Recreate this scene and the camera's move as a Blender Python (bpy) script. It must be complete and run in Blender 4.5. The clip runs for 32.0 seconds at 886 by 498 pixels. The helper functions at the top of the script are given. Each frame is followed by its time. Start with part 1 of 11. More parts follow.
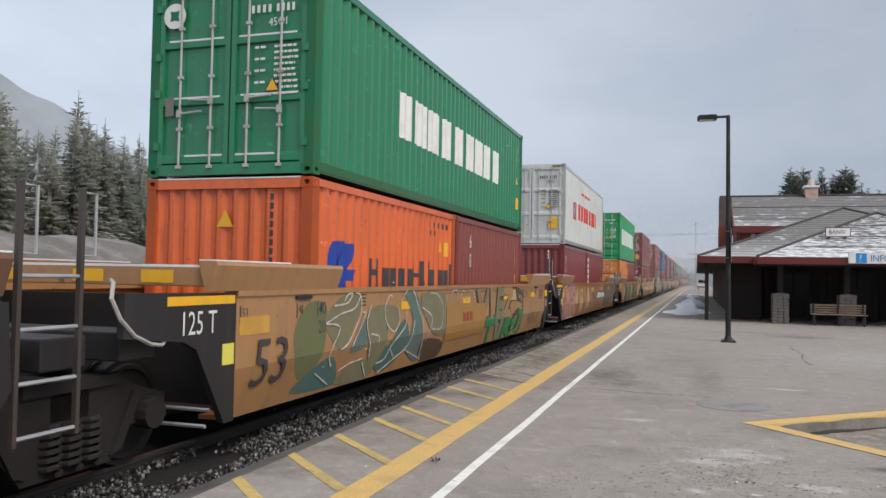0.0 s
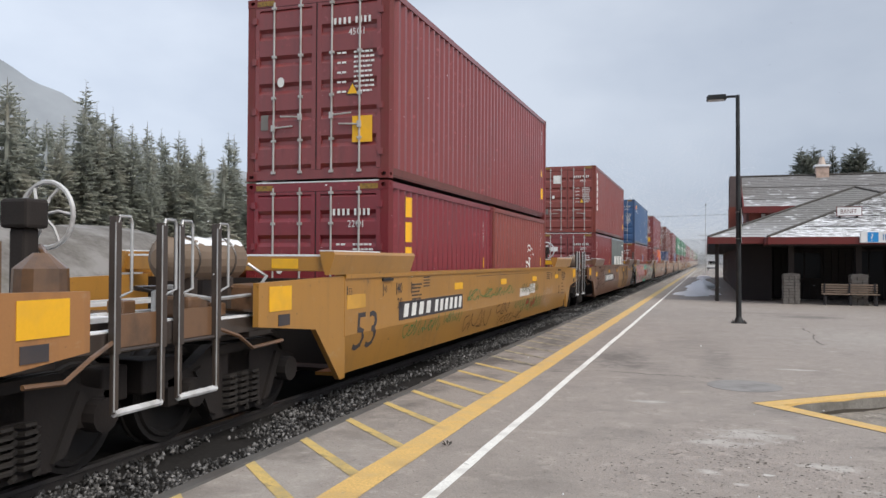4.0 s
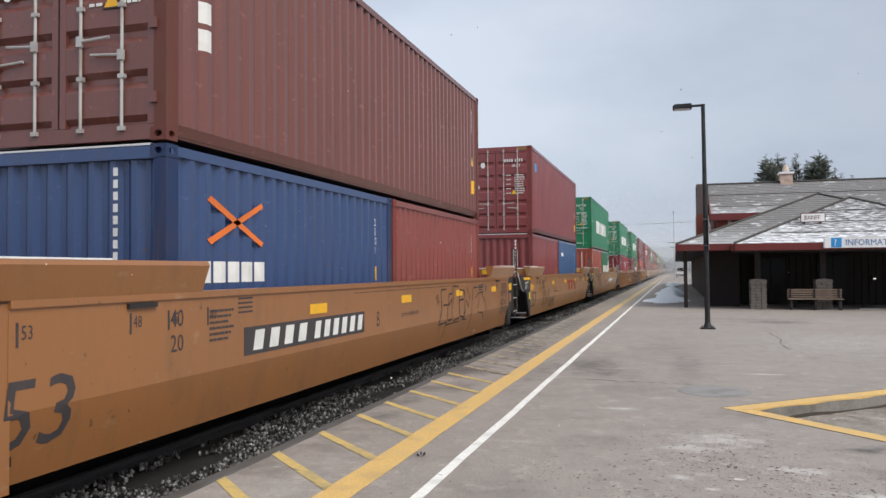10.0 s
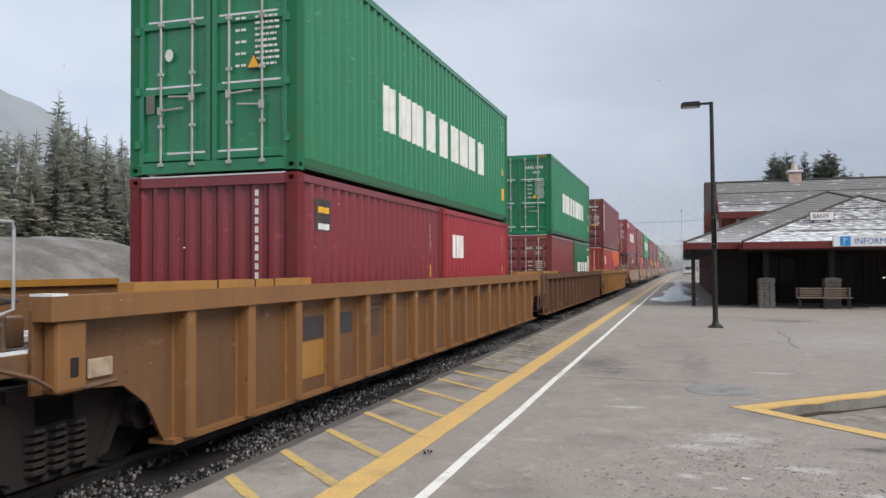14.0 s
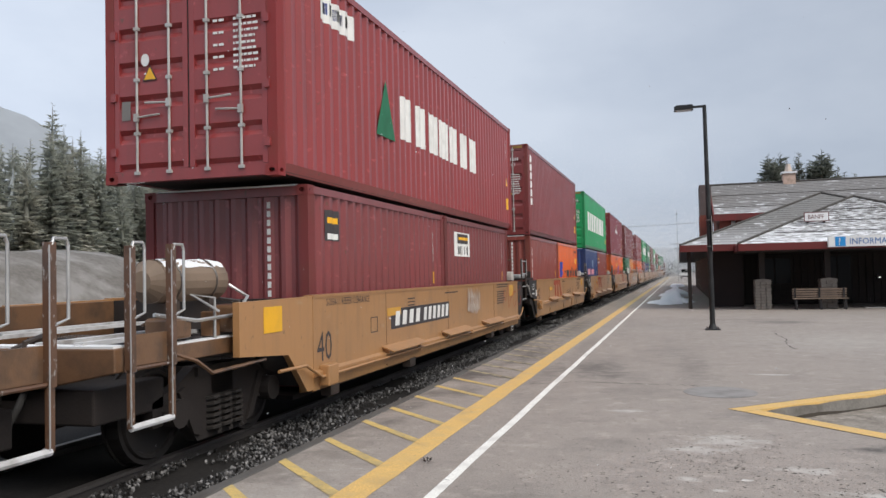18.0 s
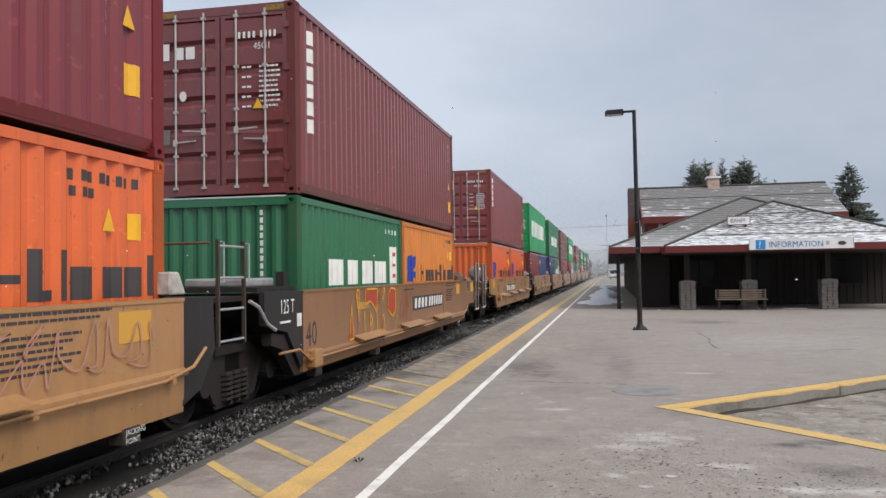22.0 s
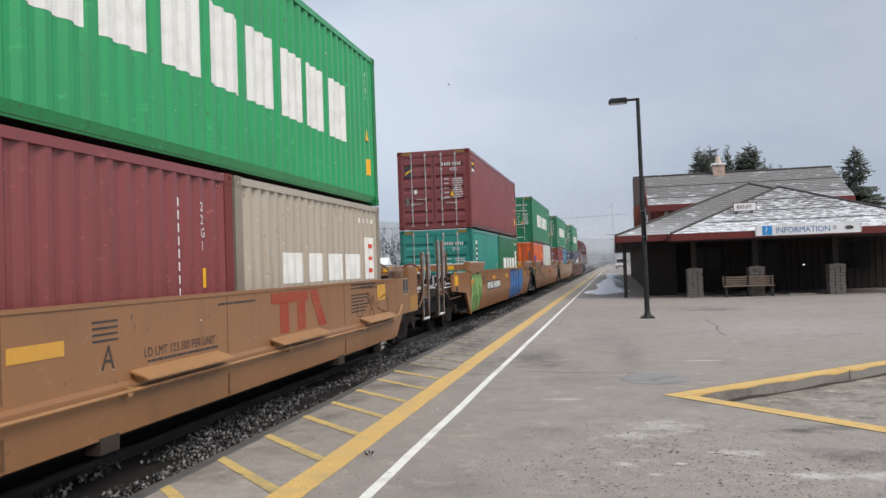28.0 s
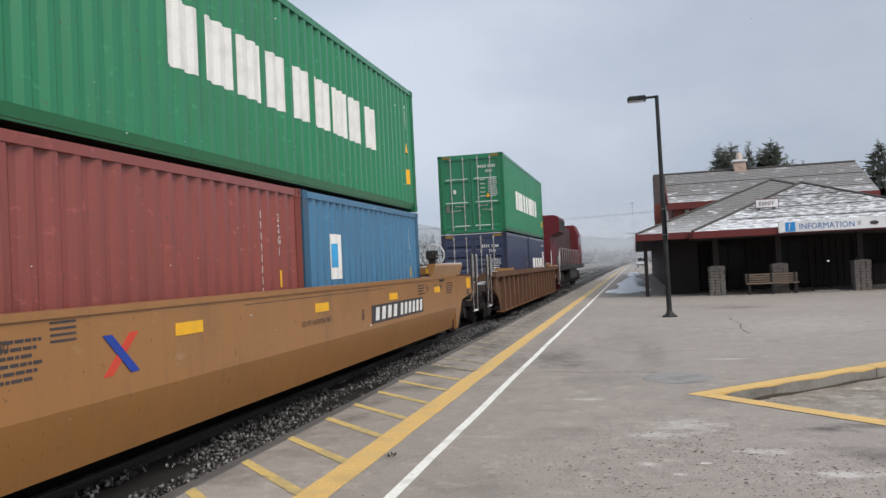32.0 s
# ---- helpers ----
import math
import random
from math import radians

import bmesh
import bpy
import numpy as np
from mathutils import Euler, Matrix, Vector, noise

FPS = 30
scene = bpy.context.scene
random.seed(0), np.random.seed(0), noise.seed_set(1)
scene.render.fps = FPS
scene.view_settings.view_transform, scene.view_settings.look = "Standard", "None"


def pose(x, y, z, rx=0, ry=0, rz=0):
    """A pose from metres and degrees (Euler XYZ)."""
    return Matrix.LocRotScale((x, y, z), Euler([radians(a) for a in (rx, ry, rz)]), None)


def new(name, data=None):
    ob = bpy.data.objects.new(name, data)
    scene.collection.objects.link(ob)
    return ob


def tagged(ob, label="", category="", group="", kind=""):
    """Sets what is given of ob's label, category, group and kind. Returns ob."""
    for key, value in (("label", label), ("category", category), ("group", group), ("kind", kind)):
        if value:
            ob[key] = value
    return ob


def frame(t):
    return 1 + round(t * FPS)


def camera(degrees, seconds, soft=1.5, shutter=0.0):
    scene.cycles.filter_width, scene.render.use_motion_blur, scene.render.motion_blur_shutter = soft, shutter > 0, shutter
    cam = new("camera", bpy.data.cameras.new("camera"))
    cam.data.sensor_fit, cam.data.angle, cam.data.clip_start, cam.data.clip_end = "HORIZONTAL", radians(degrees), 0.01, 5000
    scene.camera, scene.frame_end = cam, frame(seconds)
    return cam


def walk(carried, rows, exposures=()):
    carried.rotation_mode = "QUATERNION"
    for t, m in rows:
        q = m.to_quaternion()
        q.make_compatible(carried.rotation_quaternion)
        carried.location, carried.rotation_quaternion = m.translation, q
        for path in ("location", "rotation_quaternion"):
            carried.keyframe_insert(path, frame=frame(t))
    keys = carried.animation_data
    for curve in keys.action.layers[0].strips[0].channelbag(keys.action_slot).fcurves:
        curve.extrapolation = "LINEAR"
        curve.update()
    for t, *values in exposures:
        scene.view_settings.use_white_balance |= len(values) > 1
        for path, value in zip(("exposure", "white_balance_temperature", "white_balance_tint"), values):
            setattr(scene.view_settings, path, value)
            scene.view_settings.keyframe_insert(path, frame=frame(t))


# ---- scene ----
cam = camera(58.72, 32.0)
PATH = [
    (0.0, pose(0, 0, 1.6, 91.96, -1.04, 17.79)),
    (0.5, pose(0, 0, 1.6, 92.19, -0.88, 18.50)),
    (1.0, pose(0, 0, 1.6, 91.75, -0.69, 18.86)),
    (1.5, pose(0, 0, 1.6, 91.21, -0.84, 18.57)),
    (2.0, pose(0, 0, 1.6, 90.97, -0.61, 18.65)),
    (2.5, pose(0, 0, 1.6, 91.10, -0.56, 18.92)),
    (4.5, pose(0, 0, 1.6, 90.80, -0.11, 18.22)),
    (5.0, pose(0, 0, 1.6, 91.09, 0.33, 17.99)),
    (5.5, pose(0, 0, 1.6, 91.43, 0.46, 17.11)),
    (6.0, pose(0, 0, 1.6, 91.30, 0.36, 16.87)),
    (6.5, pose(0, 0, 1.6, 91.12, -0.17, 16.60)),
    (7.0, pose(0, 0, 1.6, 90.88, -0.45, 16.14)),
    (7.5, pose(0, 0, 1.6, 90.92, -0.54, 15.67)),
    (8.0, pose(0, 0, 1.6, 90.89, -0.54, 15.67)),
    (8.5, pose(0, 0, 1.6, 90.88, -0.50, 16.16)),
    (9.0, pose(0, 0, 1.6, 91.10, -0.41, 16.05)),
    (9.5, pose(0, 0, 1.6, 91.44, 0.11, 16.18)),
    (10.0, pose(0, 0, 1.6, 91.56, 0.41, 16.39)),
    (10.5, pose(0, 0, 1.6, 91.84, 0.50, 16.27)),
    (11.0, pose(0, 0, 1.6, 92.07, 0.29, 16.17)),
    (11.5, pose(0, 0, 1.6, 92.36, 0.12, 16.19)),
    (12.0, pose(0, 0, 1.6, 92.84, -0.04, 15.90)),
    (12.5, pose(0, 0, 1.6, 92.57, -0.24, 15.75)),
    (13.0, pose(0, 0, 1.6, 91.95, -0.14, 16.13)),
    (13.5, pose(0, 0, 1.6, 91.74, 0.22, 16.92)),
    (14.0, pose(0, 0, 1.6, 91.42, 0.31, 16.91)),
    (14.5, pose(0, 0, 1.6, 91.34, 0.32, 16.66)),
    (16.5, pose(0, 0, 1.6, 91.92, 0.39, 16.25)),
    (17.0, pose(0, 0, 1.6, 91.56, -0.02, 16.26)),
    (17.5, pose(0, 0, 1.6, 91.41, 0.25, 16.40)),
    (18.0, pose(0, 0, 1.6, 91.91, 1.25, 16.66)),
    (18.5, pose(0, 0, 1.6, 92.46, 1.70, 16.89)),
    (19.0, pose(0, 0, 1.6, 92.69, 2.68, 17.24)),
    (19.5, pose(0, 0, 1.6, 92.88, 3.42, 16.84)),
    (20.0, pose(0, 0, 1.6, 92.95, 3.60, 15.68)),
    (20.5, pose(0, 0, 1.6, 92.68, 2.76, 14.70)),
    (21.0, pose(0, 0, 1.6, 92.56, 0.96, 13.40)),
    (21.5, pose(0, 0, 1.6, 92.21, 0.40, 12.11)),
    (22.0, pose(0, 0, 1.6, 91.79, 0.86, 11.83)),
    (22.5, pose(0, 0, 1.6, 91.58, 0.96, 12.20)),
    (23.0, pose(0, 0, 1.6, 91.21, 1.09, 12.79)),
    (23.5, pose(0, 0, 1.6, 90.85, 1.23, 13.27)),
    (24.0, pose(0, 0, 1.6, 91.04, 1.35, 13.65)),
    (24.5, pose(0, 0, 1.6, 91.38, 1.37, 13.76)),
    (25.0, pose(0, 0, 1.6, 91.36, 1.25, 13.68)),
    (25.5, pose(0, 0, 1.6, 91.11, 1.23, 13.88)),
    (26.0, pose(0, 0, 1.6, 91.61, 0.49, 13.45)),
    (26.5, pose(0, 0, 1.6, 92.08, 0.23, 13.19)),
    (28.5, pose(0, 0, 1.6, 91.09, 2.30, 12.13)),
    (29.0, pose(0, 0, 1.6, 91.63, 2.03, 12.19)),
    (29.5, pose(0, 0, 1.6, 91.92, 1.96, 12.40)),
    (30.0, pose(0, 0, 1.6, 91.89, 2.02, 12.60)),
    (30.5, pose(0, 0, 1.6, 91.77, 2.35, 13.10)),
    (31.0, pose(0, 0, 1.6, 91.60, 2.27, 13.26)),
    (31.5, pose(0, 0, 1.6, 91.52, 2.38, 12.92)),
    (32.0, pose(0, 0, 1.6, 91.39, 2.73, 13.74)),
]
walk(cam, PATH, [(t, 0.39 + d) for t, d in ((0, -0.12), (1, -0.05), (2, -0.07), (5, 0.05), (6, 0.0), (8, 0.02), (9, 0.09), (11, 0.02), (14, -0.04), (17, 0.06), (18, 0.0), (20, 0.0), (23, -0.02), (24, 0.05), (26, 0.02), (29, -0.03), (32, -0.04))])

# ---- light: an overcast, snowy day ----
SUN_ELEV, SUN_TURN = 46.0, 121.0
world = bpy.data.worlds.new("overcast_sky")
scene.world = world
world.use_nodes = True
wn, wl = world.node_tree.nodes, world.node_tree.links
bg = wn["Background"]
sky = wn.new("ShaderNodeTexSky")
sky.sky_type, sky.sun_disc = "NISHITA", False
sky.sun_elevation, sky.sun_rotation = radians(SUN_ELEV), radians(SUN_TURN)
sky_dim = wn.new("ShaderNodeMix")
sky_dim.data_type = "RGBA"
sky_dim.inputs[0].default_value = 0.93
coords = wn.new("ShaderNodeTexCoord")
stretch = wn.new("ShaderNodeMapping")
stretch.inputs["Scale"].default_value = (1.0, 1.0, 2.2)
clouds = wn.new("ShaderNodeTexNoise")
clouds.inputs["Scale"].default_value, clouds.inputs["Detail"].default_value, clouds.inputs["Roughness"].default_value = 1.9, 7.0, 0.52
ramp = wn.new("ShaderNodeValToRGB")
ramp.color_ramp.elements[0].position, ramp.color_ramp.elements[0].color = 0.36, (0.420, 0.480, 0.588, 1)
ramp.color_ramp.elements[1].position, ramp.color_ramp.elements[1].color = 0.66, (0.585, 0.642, 0.738, 1)
scale_sky = wn.new("ShaderNodeMix")
scale_sky.data_type, scale_sky.blend_type = "RGBA", "MULTIPLY"
scale_sky.inputs[0].default_value = 1.0
scale_sky.inputs[7].default_value = (0.10, 0.10, 0.10, 1)
wl.new(sky.outputs[0], scale_sky.inputs[6])
wl.new(coords.outputs["Generated"], stretch.inputs[0])
wl.new(stretch.outputs[0], clouds.inputs["Vector"])
wl.new(clouds.outputs["Fac"], ramp.inputs[0])
wl.new(scale_sky.outputs[2], sky_dim.inputs[6])
wl.new(ramp.outputs[0], sky_dim.inputs[7])
# the cloud is thinner and brighter over the wood, thicker over the station
side_way = wn.new("ShaderNodeSeparateXYZ")
thick = wn.new("ShaderNodeMapRange")
thick.inputs[1].default_value, thick.inputs[2].default_value = -0.75, 0.45
thick.inputs[3].default_value, thick.inputs[4].default_value = 1.04, 0.68
cover_cloud = wn.new("ShaderNodeMix")
cover_cloud.data_type, cover_cloud.blend_type = "RGBA", "MULTIPLY"
cover_cloud.inputs[0].default_value = 1.0
wl.new(coords.outputs["Generated"], side_way.inputs[0])
wl.new(side_way.outputs[0], thick.inputs[0])
wl.new(sky_dim.outputs[2], cover_cloud.inputs[6])
wl.new(thick.outputs[0], cover_cloud.inputs[7])
wl.new(cover_cloud.outputs[2], bg.inputs["Color"])
bg.inputs["Strength"].default_value = 1.0

sun = new("sun", bpy.data.lights.new("sun", "SUN"))
sun.data.energy, sun.data.angle, sun.data.color = 2.25, radians(40), (1.0, 0.95, 0.88)
sun.matrix_world = pose(0, 0, 60, 90 - SUN_ELEV, 0, 180 - SUN_TURN)


# ---- materials ----
def srgb(r, g, b):
    return tuple(((c / 255) / 12.92 if c / 255 <= 0.04045 else ((c / 255 + 0.055) / 1.055) ** 2.4) for c in (r, g, b))


MATS = {}


def mat(name, rgb, rough=0.6, metal=0.0, dirt=0.35, dirt_rgb=(0.05, 0.04, 0.035), scale=1.2, streak=0.0, bump=0.15, fine=40.0, vary=0.06, spec=0.4, seeded=True, specks=None):
    """Paint, metal or mineral with grain and stains at two scales; streak > 0 draws stains that run down."""
    if name in MATS:
        return MATS[name]
    m = bpy.data.materials.new(name)
    m.use_nodes = True
    n, l = m.node_tree.nodes, m.node_tree.links
    p = n["Principled BSDF"]
    tc = n.new("ShaderNodeTexCoord")
    mp = n.new("ShaderNodeMapping")
    l.new(tc.outputs["Object"], mp.inputs[0])
    if seeded:
        info = n.new("ShaderNodeObjectInfo")
        mul = n.new("ShaderNodeMath")
        mul.operation = "MULTIPLY"
        mul.inputs[1].default_value = 37.0
        l.new(info.outputs["Random"], mul.inputs[0])
        l.new(mul.outputs[0], mp.inputs["Location"])
    big = n.new("ShaderNodeTexNoise")
    big.inputs["Scale"].default_value, big.inputs["Detail"].default_value = scale, 6.0
    l.new(mp.outputs[0], big.inputs["Vector"])
    small = n.new("ShaderNodeTexNoise")
    small.inputs["Scale"].default_value, small.inputs["Detail"].default_value = fine, 3.0
    l.new(mp.outputs[0], small.inputs["Vector"])
    r1 = n.new("ShaderNodeValToRGB")
    r1.color_ramp.elements[0].position, r1.color_ramp.elements[1].position = 0.46, 0.74
    l.new(big.outputs["Fac"], r1.inputs[0])
    fac = r1.outputs[0]
    if streak > 0:
        sm = n.new("ShaderNodeMapping")
        sm.inputs["Scale"].default_value = (5.0, 5.0, 0.45)
        l.new(mp.outputs[0], sm.inputs[0])
        st = n.new("ShaderNodeTexNoise")
        st.inputs["Scale"].default_value, st.inputs["Detail"].default_value = 1.6, 5.0
        l.new(sm.outputs[0], st.inputs["Vector"])
        r2 = n.new("ShaderNodeValToRGB")
        r2.color_ramp.elements[0].position, r2.color_ramp.elements[1].position = 0.50, 0.78
        l.new(st.outputs["Fac"], r2.inputs[0])
        add = n.new("ShaderNodeMix")
        add.inputs[0].default_value = streak
        l.new(r1.outputs[0], add.inputs[2])
        l.new(r2.outputs[0], add.inputs[3])
        fac = add.outputs[0]
    amount = n.new("ShaderNodeMath")
    amount.operation = "MULTIPLY"
    amount.inputs[1].default_value = dirt
    l.new(fac, amount.inputs[0])
    tint = n.new("ShaderNodeMix")
    tint.data_type = "RGBA"
    tint.inputs[6].default_value = (*[c * (1 - vary) for c in rgb], 1)
    tint.inputs[7].default_value = (*[min(1, c * (1 + vary) + vary * 0.02) for c in rgb], 1)
    l.new(small.outputs["Fac"], tint.inputs[0])
    mix = n.new("ShaderNodeMix")
    mix.data_type = "RGBA"
    mix.inputs[7].default_value = (*dirt_rgb, 1)
    l.new(amount.outputs[0], mix.inputs[0])
    l.new(tint.outputs[2], mix.inputs[6])
    out = mix.outputs[2]
    for sc, lo, hi, rgb2, share, squash in specks or ():
        smp = n.new("ShaderNodeMapping")
        smp.inputs["Scale"].default_value = squash
        l.new(mp.outputs[0], smp.inputs[0])
        sn = n.new("ShaderNodeTexNoise")
        sn.inputs["Scale"].default_value, sn.inputs["Detail"].default_value, sn.inputs["Roughness"].default_value = sc, 4.0, 0.6
        l.new(smp.outputs[0], sn.inputs["Vector"])
        sr = n.new("ShaderNodeMapRange")
        sr.inputs[1].default_value, sr.inputs[2].default_value, sr.inputs[4].default_value = lo, hi, share
        l.new(sn.outputs["Fac"], sr.inputs[0])
        sm2 = n.new("ShaderNodeMix")
        sm2.data_type = "RGBA"
        sm2.inputs[7].default_value = (*rgb2, 1)
        l.new(sr.outputs[0], sm2.inputs[0])
        l.new(out, sm2.inputs[6])
        out = sm2.outputs[2]
    l.new(out, p.inputs["Base Color"])
    rr = n.new("ShaderNodeMapRange")
    rr.inputs[3].default_value, rr.inputs[4].default_value = max(0.05, rough - 0.1), min(1.0, rough + 0.15)
    l.new(big.outputs["Fac"], rr.inputs[0])
    l.new(rr.outputs[0], p.inputs["Roughness"])
    p.inputs["Metallic"].default_value = metal
    p.inputs["Specular IOR Level"].default_value = spec
    if bump > 0:
        bp = n.new("ShaderNodeBump")
        bp.inputs["Strength"].default_value, bp.inputs["Distance"].default_value = bump, 0.01
        l.new(small.outputs["Fac"], bp.inputs["Height"])
        l.new(bp.outputs[0], p.inputs["Normal"])
    MATS[name] = m
    return m


def patchy(name, base, other, scale, lo, hi, rough=0.8, fine=60.0, bump=0.3, stretch_by=(1, 1, 1), third=None, third_scale=0.5, third_lo=0.55, third_hi=0.7, grade=None):
    """A surface of two or three colours in patches: asphalt with damp spots, worn line paint, a roof with lying snow."""
    m = bpy.data.materials.new(name)
    m.use_nodes = True
    n, l = m.node_tree.nodes, m.node_tree.links
    p = n["Principled BSDF"]
    tc = n.new("ShaderNodeTexCoord")
    mp = n.new("ShaderNodeMapping")
    mp.inputs["Scale"].default_value = stretch_by
    l.new(tc.outputs["Object"], mp.inputs[0])

    def noise_mask(sc, a, b, detail=8.0):
        t = n.new("ShaderNodeTexNoise")
        t.inputs["Scale"].default_value, t.inputs["Detail"].default_value, t.inputs["Roughness"].default_value = sc, detail, 0.62
        l.new(mp.outputs[0], t.inputs["Vector"])
        r = n.new("ShaderNodeMapRange")
        r.inputs[1].default_value, r.inputs[2].default_value = a, b
        l.new(t.outputs["Fac"], r.inputs[0])
        return t, r

    t1, m1 = noise_mask(scale, lo, hi)
    grain, gm = noise_mask(fine, 0.3, 0.7, 3.0)
    g = n.new("ShaderNodeMix")
    g.data_type = "RGBA"
    g.inputs[6].default_value = (*[c * 0.8 for c in base], 1)
    g.inputs[7].default_value = (*[min(1, c * 1.2) for c in base], 1)
    l.new(gm.outputs[0], g.inputs[0])
    mask = m1.outputs[0]
    if grade:
        sep = n.new("ShaderNodeSeparateXYZ")
        l.new(tc.outputs["Object"], sep.inputs[0])
        gr = n.new("ShaderNodeMapRange")
        gr.inputs[1].default_value, gr.inputs[2].default_value = grade
        gr.inputs[3].default_value, gr.inputs[4].default_value = 0.38, -0.34
        l.new(sep.outputs[2], gr.inputs[0])
        ad = n.new("ShaderNodeMath")
        ad.operation = "ADD"
        ad.use_clamp = True
        l.new(m1.outputs[0], ad.inputs[0])
        l.new(gr.outputs[0], ad.inputs[1])
        mask = ad.outputs[0]
    a = n.new("ShaderNodeMix")
    a.data_type = "RGBA"
    a.inputs[7].default_value = (*other, 1)
    l.new(mask, a.inputs[0])
    l.new(g.outputs[2], a.inputs[6])
    out = a.outputs[2]
    if third:
        t3, m3 = noise_mask(third_scale, third_lo, third_hi)
        b = n.new("ShaderNodeMix")
        b.data_type = "RGBA"
        b.inputs[7].default_value = (*third, 1)
        l.new(m3.outputs[0], b.inputs[0])
        l.new(out, b.inputs[6])
        out = b.outputs[2]
    l.new(out, p.inputs["Base Color"])
    rr = n.new("ShaderNodeMapRange")
    rr.inputs[3].default_value, rr.inputs[4].default_value = rough, max(0.2, rough - 0.3)
    l.new(mask, rr.inputs[0])
    l.new(rr.outputs[0], p.inputs["Roughness"])
    p.inputs["Specular IOR Level"].default_value = 0.35
    bp = n.new("ShaderNodeBump")
    bp.inputs["Strength"].default_value, bp.inputs["Distance"].default_value = bump, 0.01
    l.new(grain.outputs["Fac"], bp.inputs["Height"])
    l.new(bp.outputs[0], p.inputs["Normal"])
    return m


DAMP, CHALKY = (0.105, 0.096, 0.088), (0.55, 0.525, 0.49)
# damp and salt-bleached patches of the platform: x, y, half widths, strength, tone
STAINS = ((-1.40, 13.4, 0.55, 1.3, 0.72, DAMP), (-1.0, 12.4, 0.5, 0.5, 0.5, DAMP), (-0.25, 16.5, 0.7, 2.2, 0.26, DAMP), (0.15, 13.6, 0.28, 2.4, 0.40, DAMP),
          (2.9, 25.2, 1.1, 0.9, 0.72, DAMP), (1.9, 26.5, 2.4, 0.6, 0.35, DAMP), (1.60, 7.66, 0.33, 0.16, 0.95, DAMP), (1.95, 7.80, 0.35, 0.14, 0.7, DAMP),
          (1.75, 6.75, 0.5, 0.25, 0.65, DAMP), (-3.12, 8.2, 0.22, 0.35, 0.65, DAMP), (-3.2, 9.2, 0.25, 0.4, 0.75, DAMP), (-2.95, 10.4, 0.35, 0.6, 0.55, DAMP),
          (-3.2, 12.3, 0.4, 1.0, 0.85, DAMP), (-2.9, 15.5, 0.5, 2.4, 0.75, DAMP), (-2.9, 23.0, 0.5, 6.0, 0.62, DAMP), (-2.05, 12.6, 0.28, 1.6, 0.42, DAMP), (-1.95, 17.5, 0.25, 3.0, 0.35, DAMP),
          (-0.62, 9.28, 0.22, 0.16, 0.62, CHALKY), (0.38, 7.84, 0.36, 0.34, 0.72, CHALKY), (0.03, 6.36, 0.09, 0.08, 0.85, CHALKY), (0.24, 6.07, 0.05, 0.05, 0.85, CHALKY), (0.97, 6.8, 0.26, 0.12, 0.85, CHALKY),
          (1.34, 6.13, 0.34, 0.13, 0.9, CHALKY), (0.09, 7.4, 0.32, 0.16, 0.7, CHALKY), (1.9, 6.2, 0.4, 0.15, 0.8, CHALKY), (-0.65, 7.5, 0.5, 0.35, 0.26, DAMP), (-1.2, 5.6, 0.5, 0.5, 0.30, DAMP),
          (-0.5, 10.9, 0.6, 0.7, 0.25, DAMP), (0.7, 9.2, 0.5, 0.4, 0.35, DAMP), (3.4, 18.5, 2.6, 3.2, 0.22, CHALKY), (-2.85, 5.0, 0.6, 1.6, 0.20, CHALKY))


